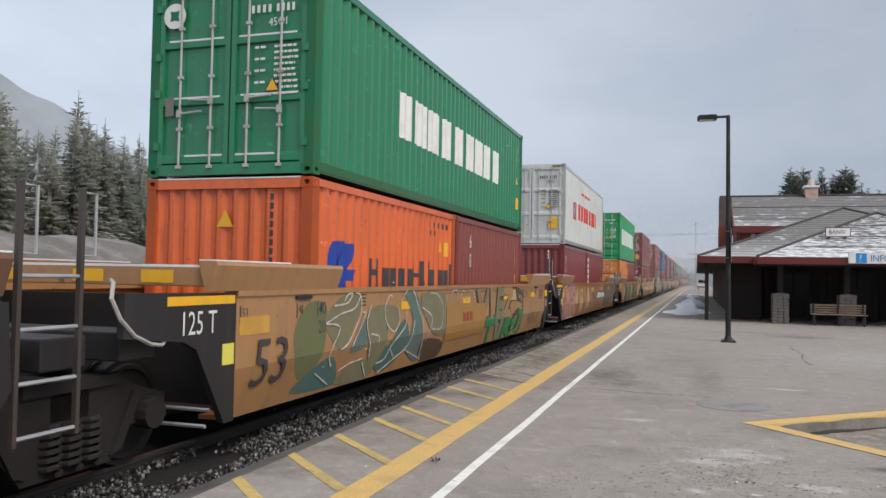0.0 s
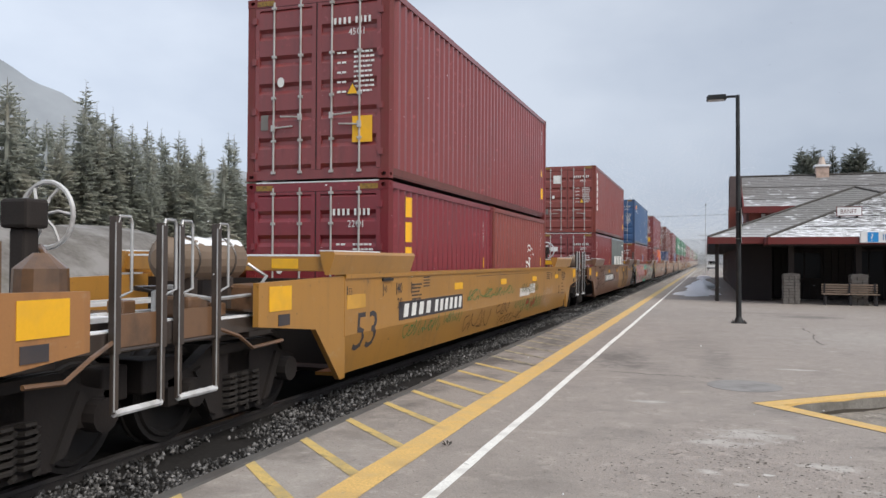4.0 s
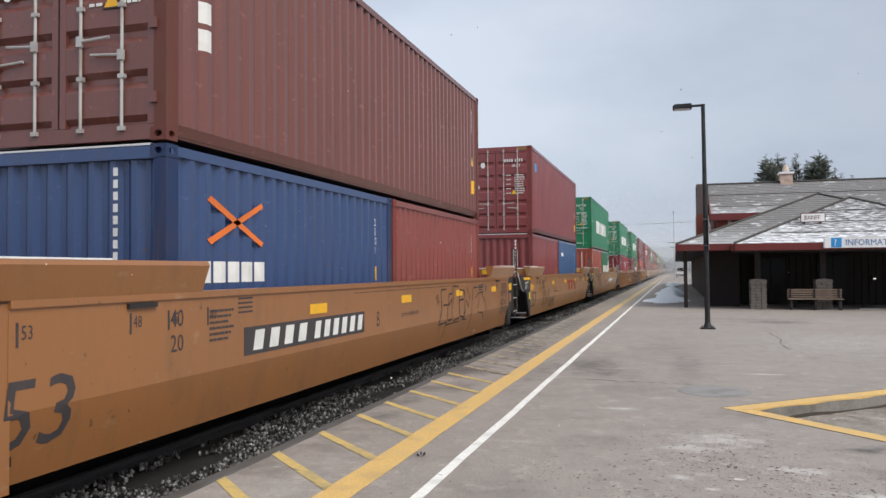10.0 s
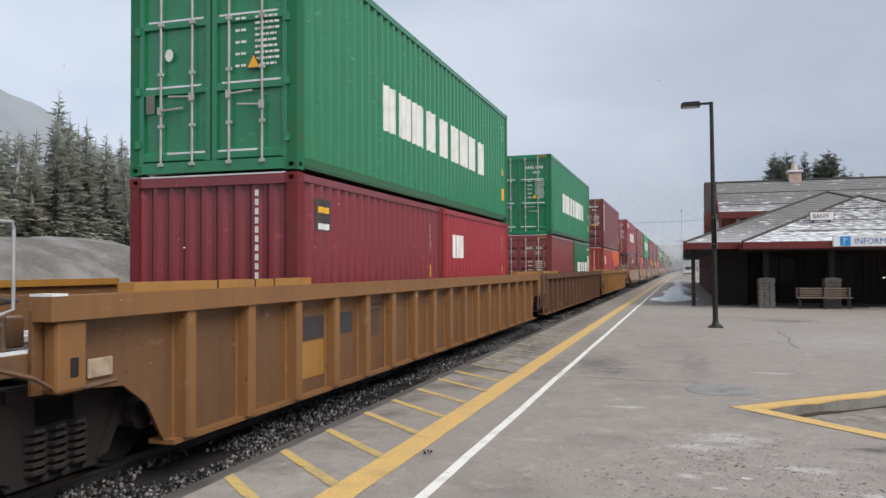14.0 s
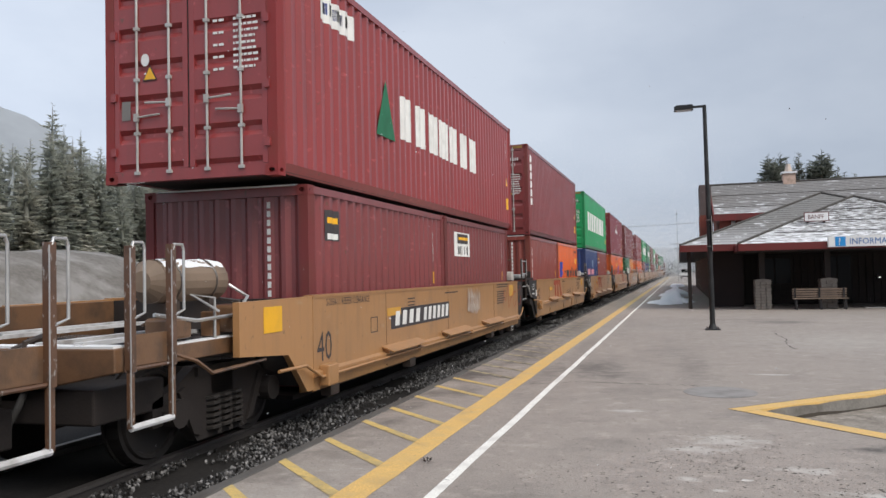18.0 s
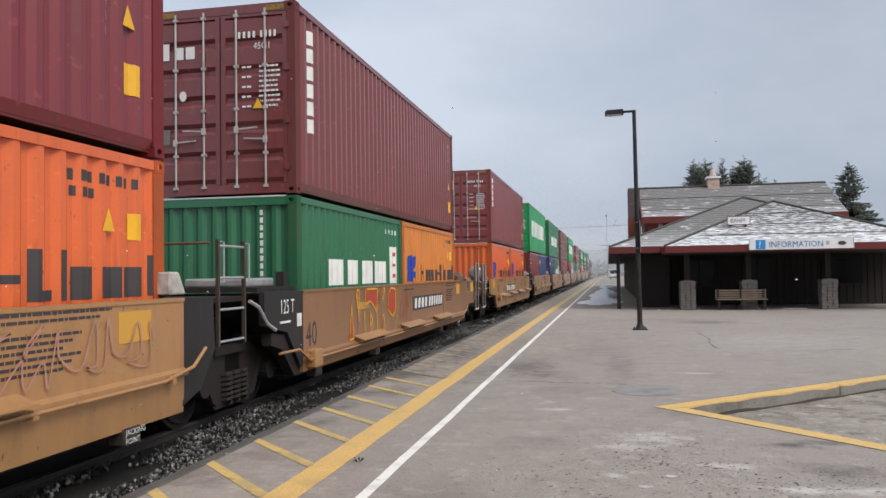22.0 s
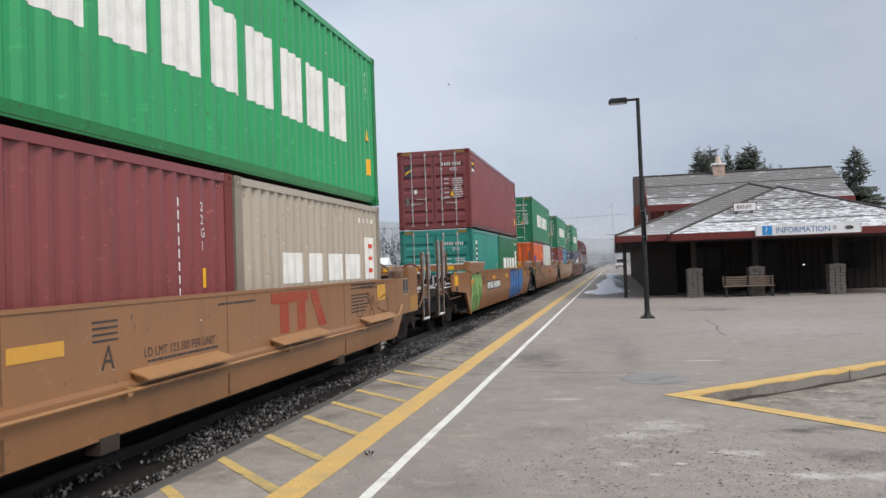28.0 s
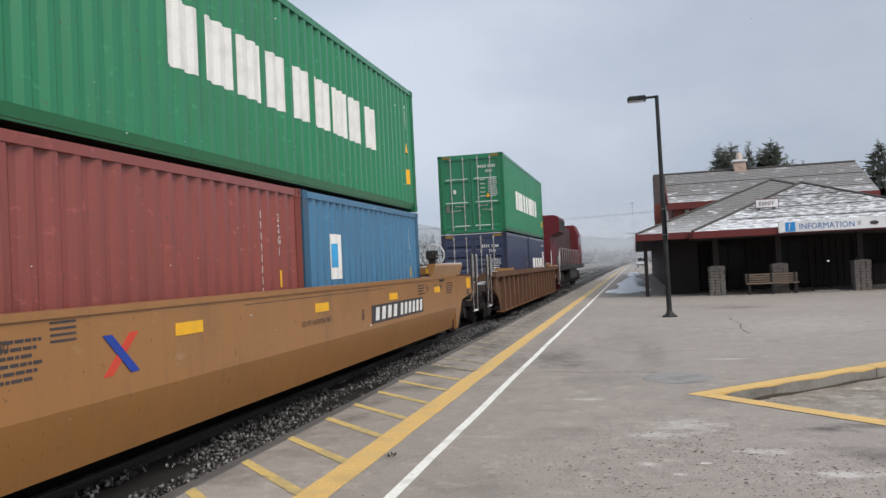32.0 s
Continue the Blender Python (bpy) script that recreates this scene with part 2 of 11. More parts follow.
def make_asphalt(name, pale, mid, dark, damp_edge, mottle=1.0):
    """Old asphalt: broad patches, mottling, dark flecks and pits, pale grit, damp stains that creep in from the track edge."""
    m = bpy.data.materials.new(name)
    m.use_nodes = True
    n, l = m.node_tree.nodes, m.node_tree.links
    p = n["Principled BSDF"]
    tc = n.new("ShaderNodeTexCoord")

    def field(scale, lo, hi, detail=6.0, rough=0.6, stretch=(1, 1, 1)):
        mp = n.new("ShaderNodeMapping")
        mp.inputs["Scale"].default_value = stretch
        t = n.new("ShaderNodeTexNoise")
        t.inputs["Scale"].default_value, t.inputs["Detail"].default_value, t.inputs["Roughness"].default_value = scale, detail, rough
        r = n.new("ShaderNodeMapRange")
        r.inputs[1].default_value, r.inputs[2].default_value = lo, hi
        l.new(tc.outputs["Object"], mp.inputs[0])
        l.new(mp.outputs[0], t.inputs["Vector"])
        l.new(t.outputs["Fac"], r.inputs[0])
        return t.outputs["Fac"], r.outputs[0]

    def blend(fac, a, b, k=1.0):
        mx = n.new("ShaderNodeMix")
        mx.data_type = "RGBA"
        q = n.new("ShaderNodeMath")
        q.operation = "MULTIPLY"
        q.inputs[1].default_value = k
        l.new(fac, q.inputs[0])
        l.new(q.outputs[0], mx.inputs[0])
        for v, s in ((a, 6), (b, 7)):
            if isinstance(v, tuple):
                mx.inputs[s].default_value = (*v, 1)
            else:
                l.new(v, mx.inputs[s])
        return mx.outputs[2]
    col = blend(field(0.22, 0.30, 0.70, 2.0)[1], mid, pale)
    col = blend(field(0.45, 0.50, 0.66, 5.0, 0.6)[1], col, dark, 0.16 * mottle)
    col = blend(field(1.5, 0.50, 0.68, 6.0, 0.62, (1.0, 0.75, 1))[1], col, dark, 0.20 * mottle)
    col = blend(field(4.0, 0.50, 0.70, 7.0, 0.66)[1], col, dark, 0.26 * mottle)
    col = blend(field(3.1, 0.55, 0.70, 6.0, 0.7)[1], col, tuple(min(1, c * 1.38) for c in pale), 0.62)
    col = blend(field(9.0, 0.58, 0.68, 5.0, 0.7)[1], col, tuple(min(1, c * 1.42) for c in pale), 0.55)
    raw, flecks = field(17.0, 0.62, 0.67, 5.0, 0.72)
    col = blend(flecks, col, tuple(c * 0.40 for c in dark), 0.8)
    col = blend(field(75.0, 0.52, 0.70, 2.0)[1], col, tuple(c * 0.6 for c in dark), 0.55)
    col = blend(field(48.0, 0.62, 0.72, 2.0)[1], col, (0.52, 0.50, 0.48), 0.5)
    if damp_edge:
        ragged = field(4.5, 0.36, 0.64, 9.0, 0.74)[1]
        for cx, cy, rx, ry, share, tone in STAINS:
            mp = n.new("ShaderNodeMapping")
            mp.inputs["Location"].default_value = (-cx / rx, -cy / ry, 0)
            mp.inputs["Scale"].default_value = (1 / rx, 1 / ry, 0)
            ln = n.new("ShaderNodeVectorMath")
            ln.operation = "LENGTH"
            fall = n.new("ShaderNodeMapRange")
            fall.inputs[1].default_value, fall.inputs[2].default_value = 0.0, 1.6
            fall.inputs[3].default_value, fall.inputs[4].default_value = 0.55, -1.0
            sm = n.new("ShaderNodeMath")
            sm.operation, sm.use_clamp = "ADD", True
            l.new(tc.outputs["Object"], mp.inputs[0])
            l.new(mp.outputs[0], ln.inputs[0])
            l.new(ln.outputs["Value"], fall.inputs[0])
            l.new(fall.outputs[0], sm.inputs[0])
            l.new(ragged, sm.inputs[1])
            col = blend(sm.outputs[0], col, tone, share)
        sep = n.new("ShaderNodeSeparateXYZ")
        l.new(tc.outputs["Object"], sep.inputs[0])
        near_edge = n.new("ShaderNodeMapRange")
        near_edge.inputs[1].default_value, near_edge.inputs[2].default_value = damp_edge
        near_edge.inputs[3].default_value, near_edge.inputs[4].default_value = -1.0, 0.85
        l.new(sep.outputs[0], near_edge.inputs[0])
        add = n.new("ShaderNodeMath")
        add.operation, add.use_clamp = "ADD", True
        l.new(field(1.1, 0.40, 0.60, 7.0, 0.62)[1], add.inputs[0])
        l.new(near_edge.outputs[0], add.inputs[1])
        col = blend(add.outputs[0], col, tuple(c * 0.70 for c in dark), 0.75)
    l.new(col, p.inputs["Base Color"])
    p.inputs["Roughness"].default_value = 0.72
    p.inputs["Specular IOR Level"].default_value = 0.35
    bp = n.new("ShaderNodeBump")
    bp.inputs["Strength"].default_value, bp.inputs["Distance"].default_value = 0.55, 0.012
    l.new(field(55.0, 0.0, 1.0, 4.0)[0], bp.inputs["Height"])
    l.new(bp.outputs[0], p.inputs["Normal"])
    return m


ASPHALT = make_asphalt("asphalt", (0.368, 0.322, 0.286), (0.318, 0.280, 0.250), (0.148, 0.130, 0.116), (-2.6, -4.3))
ASPHALT_LOW = make_asphalt("sunken_asphalt", (0.50, 0.45, 0.39), (0.235, 0.205, 0.172), (0.10, 0.082, 0.064), None, 3.4)
YELLOW_LINE = patchy("worn_yellow_paint", srgb(218, 180, 112), srgb(196, 166, 112), 3.0, 0.46, 0.70, rough=0.7, fine=60.0, bump=0.3, third=(0.24, 0.21, 0.17), third_scale=9.0, third_lo=0.64, third_hi=0.74)
PALE_STRIPE = patchy("faded_and_hazed_stripe_paint", srgb(206, 178, 112), srgb(166, 150, 112), 3.0, 0.44, 0.64, rough=0.75, fine=60.0, bump=0.3, third=(0.15, 0.138, 0.122), third_scale=7.0, third_lo=0.56, third_hi=0.68)
GHOST_STRIPE = patchy("rubbed_stripe_paint", srgb(178, 166, 134), srgb(130, 122, 104), 3.0, 0.42, 0.62, rough=0.75, fine=60.0, bump=0.3, third=(0.13, 0.12, 0.108), third_scale=7.0, third_lo=0.48, third_hi=0.60)
WHITE_LINE = patchy("worn_white_paint", (0.86, 0.83, 0.78), (0.62, 0.60, 0.56), 3.0, 0.5, 0.7, rough=0.7, fine=60.0, bump=0.3, third=(0.24, 0.23, 0.22), third_scale=11.0, third_lo=0.64, third_hi=0.74)
CONCRETE = patchy("kerb_concrete", (0.23, 0.215, 0.195), (0.11, 0.10, 0.085), 2.4, 0.45, 0.7, rough=0.85, fine=50.0, bump=0.4)
# near-black bed colour under and beside the train
BALLAST = mat("near_black_ballast", (0.026, 0.024, 0.023), 0.85, dirt=0.6, dirt_rgb=(0.03, 0.028, 0.027), scale=0.9, bump=0.5, fine=25.0, vary=0.35, seeded=False, spec=0.08)
EARTH = patchy("yard_gravel", (0.125, 0.11, 0.095), (0.20, 0.18, 0.16), 0.08, 0.42, 0.62, rough=0.9, fine=3.0, bump=0.5, third=(0.09, 0.08, 0.06), third_scale=0.02)
MOUND = patchy("earth_mound", (0.15, 0.137, 0.124), (0.25, 0.235, 0.22), 0.4, 0.42, 0.62, rough=0.95, fine=4.0, bump=0.8, third=(0.12, 0.11, 0.075), third_scale=0.15)
SNOW = mat("old_snow", (0.80, 0.81, 0.83), 0.7, dirt=0.25, dirt_rgb=(0.42, 0.40, 0.38), scale=1.5, bump=0.4, fine=8.0, vary=0.05)
STEEL = mat("rail_steel", (0.22, 0.20, 0.19), 0.35, 0.8, dirt=0.3, bump=0.1)
RUST = mat("dark_rusty_steel", (0.026, 0.020, 0.018), 0.75, 0.1, dirt=0.6, dirt_rgb=(0.02, 0.018, 0.017), scale=2.5, bump=0.3)
BLACK = mat("black_paint", (0.022, 0.020, 0.021), 0.55, dirt=0.45, dirt_rgb=(0.06, 0.048, 0.042), scale=2.0, streak=0.6, bump=0.15)
TIE = mat("sleeper_wood", (0.07, 0.055, 0.045), 0.9, dirt=0.5, scale=3.0, bump=0.5)
SILVER = mat("galvanised_steel", (0.52, 0.52, 0.52), 0.42, 0.55, dirt=0.4, scale=3.0, bump=0.1)
WHITE = mat("white_marking_paint", (0.76, 0.76, 0.74), 0.55, dirt=0.3, dirt_rgb=(0.35, 0.33, 0.3), scale=4.0, bump=0.0)
DARK_MARK = mat("dark_marking_paint", (0.05, 0.045, 0.05), 0.6, dirt=0.25, dirt_rgb=(0.15, 0.1, 0.07), scale=4.0, bump=0.0)
BLUE_MARK = mat("blue_marking_paint", srgb(36, 66, 158), 0.5, dirt=0.2, scale=4.0, bump=0.0)
RED_MARK = mat("red_marking_paint", srgb(206, 72, 54), 0.55, dirt=0.15, scale=4.0, bump=0.0)
BRICK_MARK = mat("brick_red_marking_paint", srgb(152, 62, 44), 0.55, dirt=0.3, dirt_rgb=(0.3, 0.2, 0.1), scale=4.0, bump=0.0)
GREEN_MARK = mat("green_marking_paint", srgb(34, 110, 76), 0.55, dirt=0.2, scale=4.0, bump=0.0)
YELLOW_TAPE = mat("yellow_reflective_tape", srgb(236, 178, 40), 0.45, dirt=0.25, dirt_rgb=(0.4, 0.25, 0.1), scale=5.0, bump=0.0)
POLE = mat("dark_green_pole_paint", (0.014, 0.015, 0.016), 0.45, dirt=0.3, dirt_rgb=(0.08, 0.08, 0.08), scale=3.0, bump=0.05)
RUBBER = mat("black_rubber", (0.02, 0.02, 0.02), 0.8, dirt=0.3, bump=0.1)


# ---- mesh building ----
class Build:
    """Gathers vertices and faces of one mesh."""

    def __init__(self):
        self.v, self.f = [], []

    def face(self, *pts):
        k = len(self.v)
        self.v.extend(tuple(p) for p in pts)
        self.f.append(tuple(range(k, k + len(pts))))
        return self

    def box(self, x0, x1, y0, y1, z0, z1):
        k = len(self.v)
        self.v.extend([(x0, y0, z0), (x1, y0, z0), (x1, y1, z0), (x0, y1, z0), (x0, y0, z1), (x1, y0, z1), (x1, y1, z1), (x0, y1, z1)])
        self.f.extend([tuple(k + i for i in q) for q in ((0, 3, 2, 1), (4, 5, 6, 7), (0, 1, 5, 4), (1, 2, 6, 5), (2, 3, 7, 6), (3, 0, 4, 7))])
        return self

    def prism(self, poly, axis, a, b):
        """Extrudes a polygon along an axis; poly's pairs are the two other coordinates in xyz order."""
        def at(p, c):
            return {"x": (c, p[0], p[1]), "y": (p[0], c, p[1]), "z": (p[0], p[1], c)}[axis]
        k, n = len(self.v), len(poly)
        self.v.extend([at(p, a) for p in poly] + [at(p, b) for p in poly])
        self.f.append(tuple(k + i for i in range(n)))
        self.f.append(tuple(k + n + i for i in reversed(range(n))))
        self.f.extend([(k + (i + 1) % n, k + i, k + n + i, k + n + (i + 1) % n) for i in range(n)])
        return self

    def tube(self, p, q, r, n=8, r2=None):
        p, q = Vector(p), Vector(q)
        d = (q - p).normalized()
        u = d.orthogonal().normalized()
        w = d.cross(u)
        k = len(self.v)
        for c, rad in ((p, r), (q, r if r2 is None else r2)):
            for i in range(n):
                a = 2 * math.pi * i / n
                self.v.append(tuple(c + u * math.cos(a) * rad + w * math.sin(a) * rad))
        self.f.extend([(k + i, k + (i + 1) % n, k + n + (i + 1) % n, k + n + i) for i in range(n)])
        self.f.append(tuple(k + i for i in reversed(range(n))))
        self.f.append(tuple(k + n + i for i in range(n)))
        return self

    def path(self, pts, r, n=6):
        """A bent round bar through the points, in one piece."""
        ps = [Vector(p) for p in pts]
        k = len(self.v)
        u = None
        for i, p in enumerate(ps):
            d = (ps[min(i + 1, len(ps) - 1)] - ps[max(i - 1, 0)]).normalized()
            u = d.orthogonal().normalized() if u is None else (u - d * u.dot(d)).normalized()
            w = d.cross(u)
            self.v.extend(tuple(p + u * math.cos(2 * math.pi * j / n) * r + w * math.sin(2 * math.pi * j / n) * r) for j in range(n))
        self.f.extend([(k + i * n + j, k + i * n + (j + 1) % n, k + (i + 1) * n + (j + 1) % n, k + (i + 1) * n + j) for i in range(len(ps) - 1) for j in range(n)])
        self.f.append(tuple(k + j for j in reversed(range(n))))
        self.f.append(tuple(k + (len(ps) - 1) * n + j for j in range(n)))
        return self

    def ring(self, c, axis, radius, r, n=20, m=6):
        ax = Vector(axis).normalized()
        u = ax.orthogonal().normalized()
        w = ax.cross(u)
        k = len(self.v)
        for i in range(n):
            a = 2 * math.pi * i / n
            d = u * math.cos(a) + w * math.sin(a)
            for j in range(m):
                b = 2 * math.pi * j / m
                self.v.append(tuple(Vector(c) + d * (radius + r * math.cos(b)) + ax * r * math.sin(b)))
        self.f.extend([(k + i * m + j, k + ((i + 1) % n) * m + j, k + ((i + 1) % n) * m + (j + 1) % m, k + i * m + (j + 1) % m) for i in range(n) for j in range(m)])
        return self

    def strip(self, rows):
        """Quads between successive rows of points."""
        k, n = len(self.v), len(rows[0])
        for r in rows:
            self.v.extend(tuple(p) for p in r)
        self.f.extend([(k + i * n + j, k + i * n + j + 1, k + (i + 1) * n + j + 1, k + (i + 1) * n + j) for i in range(len(rows) - 1) for j in range(n - 1)])
        return self

    def mesh(self, name, material, smooth=False):
        me = bpy.data.meshes.new(name)
        me.from_pydata(self.v, [], self.f)
        if material is not None:
            me.materials.append(material)
        bm = bmesh.new()
        bm.from_mesh(me)
        bmesh.ops.recalc_face_normals(bm, faces=bm.faces)
        bm.to_mesh(me)
        bm.free()
        if smooth:
            me.polygons.foreach_set("use_smooth", [True] * len(me.polygons))
        return me


def part(name, shape, material, parent, label="", smooth=False, bevel=0.0):
    """One mesh object under a thing or a part. shape: a Build, or a finished mesh."""
    me = shape if isinstance(shape, bpy.types.Mesh) else shape.mesh(name, material, smooth)
    ob = new(name, me)
    if parent is not None:
        ob.parent = parent
    if label:
        tagged(ob, label)
    if bevel > 0:
        md = ob.modifiers.new("edge", "BEVEL")
        md.width, md.segments, md.limit_method = bevel, 2, "ANGLE"
    return ob


def thing(name, label, category, group="", kind="", m=None):
    ob = new(name)
    ob.empty_display_size = 0.2
    if m is not None:
        ob.matrix_basis = m
    return tagged(ob, label, category, group, kind)


SHARED = {}


def shared(key, make):
    """A mesh that alike parts share."""
    if key not in SHARED:
        SHARED[key] = make()
    return SHARED[key]


GLYPHS = {}


def glyphs(text, shear):
    """Vertices and faces of a word in the built-in font, at size 1."""
    if (text, shear) not in GLYPHS:
        cu = bpy.data.curves.new("lettering", "FONT")
        cu.body, cu.size, cu.shear, cu.resolution_u = text, 1.0, shear, 2
        ob = bpy.data.objects.new("lettering", cu)
        me = ob.to_mesh()
        GLYPHS[text, shear] = [tuple(v.co) for v in me.vertices], [tuple(p.vertices) for p in me.polygons]
        ob.to_mesh_clear()
        bpy.data.objects.remove(ob)
        bpy.data.curves.remove(cu)
    return GLYPHS[text, shear]


def lettering(text, size, plane, at, material, shear=0.0, squeeze=1.0):
    """A mesh of flat letters. plane "side": read from +x, along y; "end": read from -y, along x. at: the lower left corner."""
    verts, faces = glyphs(text, shear)
    out = []
    for x, y, z in verts:
        a, b = x * size * squeeze, y * size
        out.append((at[0], at[1] + a, at[2] + b) if plane == "side" else (at[0] + a, at[1], at[2] + b))
    me = bpy.data.meshes.new("lettering")
    me.from_pydata(out, [], faces)
    me.materials.append(material)
    return me

# ---- ground, platform, track ----
TRACK_X, RAIL_Z = -5.735, -0.15
EDGE_X = -3.52
TIP, ALONG, ACROSS = Vector((0.48, 9.61)), Vector((0.737, 0.676)), Vector((0.664, -0.748))


def make_ground():
    g = Build()
    xs = [-2500, -400, -120, -60, -36, -12, 60, 400, 2500]
    ys = [-1500, -60, 0, 60, 160, 400, 900, 3500]
    g.strip([[(x, y, -0.62) for x in xs] for y in ys])
    tagged(part("ground", g, EARTH, None), "grey-brown gravel and earth yard round the tracks", "ground", kind="structure")


def make_platform():
    out = [(EDGE_X + 0.13, -14), (26, -14), (26, 33.0), (26, 220), (EDGE_X + 0.13, 220)]
    a, b = TIP + ALONG * 15, TIP + ACROSS * 14
    c = a + ACROSS * 14
    bm = bmesh.new()
    for loop in (out, [tuple(TIP), tuple(b), tuple(c), tuple(a)]):
        vs = [bm.verts.new((x, y, 0.0)) for x, y in loop]
        for i in range(len(vs)):
            bm.edges.new((vs[i], vs[(i + 1) % len(vs)]))
    bmesh.ops.triangle_fill(bm, edges=bm.edges[:], use_beauty=True)
    bmesh.ops.recalc_face_normals(bm, faces=bm.faces)
    me = bpy.data.meshes.new("platform")
    bm.to_mesh(me)
    bm.free()
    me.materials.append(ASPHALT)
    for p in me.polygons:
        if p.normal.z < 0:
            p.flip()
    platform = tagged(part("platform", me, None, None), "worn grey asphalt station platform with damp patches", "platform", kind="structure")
    # edging planks along the track side
    plank = Build().prism([(0, -0.35), (0.125, -0.35), (0.125, -0.004), (0.11, 0.012), (0.015, 0.012), (0, 0.0)], "y", 0.004, 2.396)
    me = plank.mesh("edge_plank", mat("weathered_edge_timber", (0.10, 0.094, 0.088), 0.85, dirt=0.6, scale=2.0, bump=0.5))
    rnd = random.Random(4)
    for i in range(40):
        ob = part("edge_plank", me, None, platform)
        ob.location = (EDGE_X + rnd.uniform(-0.008, 0.008), -4 + i * 2.4, rnd.uniform(-0.006, 0.004))
    part("platform_face", Build().box(EDGE_X + 0.01, EDGE_X + 0.12, 92, 220, -0.35, -0.001), CONCRETE, platform)
    # painted lines
    def wavy(x0, x1, y0, y1, seed):
        r = random.Random(seed)
        rows = []
        y = y0
        while y <= y1:
            d = r.uniform(-0.006, 0.006)
            rows.append([(x0 + d, y, 0.004), (x1 + d, y, 0.004)])
            y += 0.5 if y < 40 else 8
        return Build().strip(rows)
    part("yellow_safety_line", wavy(-2.48, -2.215, 1.0, 36.5, 1), YELLOW_LINE, platform, "worn yellow safety line")
    # the far stretch takes the paler paint to imitate mist over it
    part("yellow_safety_line", wavy(-2.48, -2.215, 36.5, 215, 3), PALE_STRIPE, platform, "far stretch of the line, its colour paled for mist")
    part("white_line", wavy(-1.812, -1.722, 1.0, 215, 2), WHITE_LINE, platform, "thin white line")
    stripe = Build().face((-3.47, 0.99, 0.004), (-2.47, 0.0, 0.004), (-2.47, 0.15, 0.004), (-3.47, 1.12, 0.004)).mesh("diagonal_stripe", PALE_STRIPE)
    rubbed = stripe.copy()
    rubbed.materials.clear()
    rubbed.materials.append(GHOST_STRIPE)
    for i in range(70):
        ob = part("diagonal_stripe", stripe if i < 11 else rubbed, None, platform)
        ob.location = (rnd.uniform(-0.02, 0.01), 1.63 + i * 0.925 + rnd.uniform(-0.03, 0.03), 0)
    # sunken bay: kerbs and floor
    bay = Build()
    z = -0.155
    bay.face((*TIP, z), (*b, z), (*c, z), (*a, z))
    tagged(part("sunken_bay_floor", bay, ASPHALT_LOW, None), "lower asphalt bay with pale sandy patches", "pavement", kind="structure")
    kerb = thing("bay_kerb", "concrete kerb with a yellow painted top round the lower bay", "kerb", kind="structure")
    joint_dirt = mat("joint_dirt", (0.07, 0.058, 0.046), 0.85, dirt=0.5, scale=6.0)

    def run(start, way, side, length, step):
        k = 0.0
        while k < length:
            e = min(k + step, length)
            p, q = start + way * (k + 0.006), start + way * (e - 0.006)
            s = side * 0.23
            body = Build()
            body.prism([tuple(p), tuple(q), tuple(q + s), tuple(p + s)], "z", z - 0.05, 0.0)
            part("kerb_stone", body, CONCRETE, kerb, bevel=0.012)
            top = Build().face((*(p + side * 0.012), 0.004), (*(q + side * 0.012), 0.004), (*(q + side * 0.2315), 0.004), (*(p + side * 0.2315), 0.004))
            part("painted_top", top, YELLOW_LINE, kerb, "yellow painted kerb top")
            lip, foot, n = Build(), Build(), 22
            edge = [(p + s).lerp(q + s, j / n) + side * 0.003 for j in range(n + 1)]
            lip.strip([[(*v, 0.004) for v in edge], [(*v, -0.012 - 0.030 * max(0, noise.noise((v.x * 3, v.y * 3, 2.0)) + 0.15)) for v in edge]])
            part("painted_lip", lip, YELLOW_LINE, kerb, "ragged edge of the paint")
            foot.strip([[(*(v + side * 0.004), z + 0.012 + 0.03 * max(0, noise.noise((v.x * 2, v.y * 2, 5.0)) + 0.3)) for v in edge], [(*(v + side * 0.004), z + 0.002) for v in edge], [(*(v + side * (0.02 + 0.05 * max(0, noise.noise((v.x * 2.5, v.y * 2.5, 8.0)) + 0.2))), z + 0.003) for v in edge]])
            part("foot_dirt", foot, joint_dirt, kerb, "dark wet dirt along the foot")
            part("kerb_joint", Build().strip([[(*(p.lerp(q, j / n) - side * (0.004 + 0.012 * abs(noise.noise((j * 0.7, k, 1.0))))), 0.003), (*(p.lerp(q, j / n) + side * 0.010), 0.0032)] for j in range(n + 1)]), joint_dirt, kerb)
            k = e
    run(TIP, ALONG, ACROSS, 15, 3.3)
    run(TIP + ACROSS * 0.236, ACROSS, ALONG, 13.7, 3.0)
    # round cover in the asphalt
    cover = Build()
    ring = [(0.47 + 0.46 * math.cos(i * math.pi / 14), 10.9 + 0.5 * math.sin(i * math.pi / 14)) for i in range(28)]
    cover.prism(ring, "z", -0.02, 0.004)
    tagged(part("utility_cover", cover, mat("cover_iron", (0.285, 0.272, 0.262), 0.7, 0.1, dirt=0.4, scale=4), None), "flat round grey utility cover in the asphalt", "cover", kind="structure")


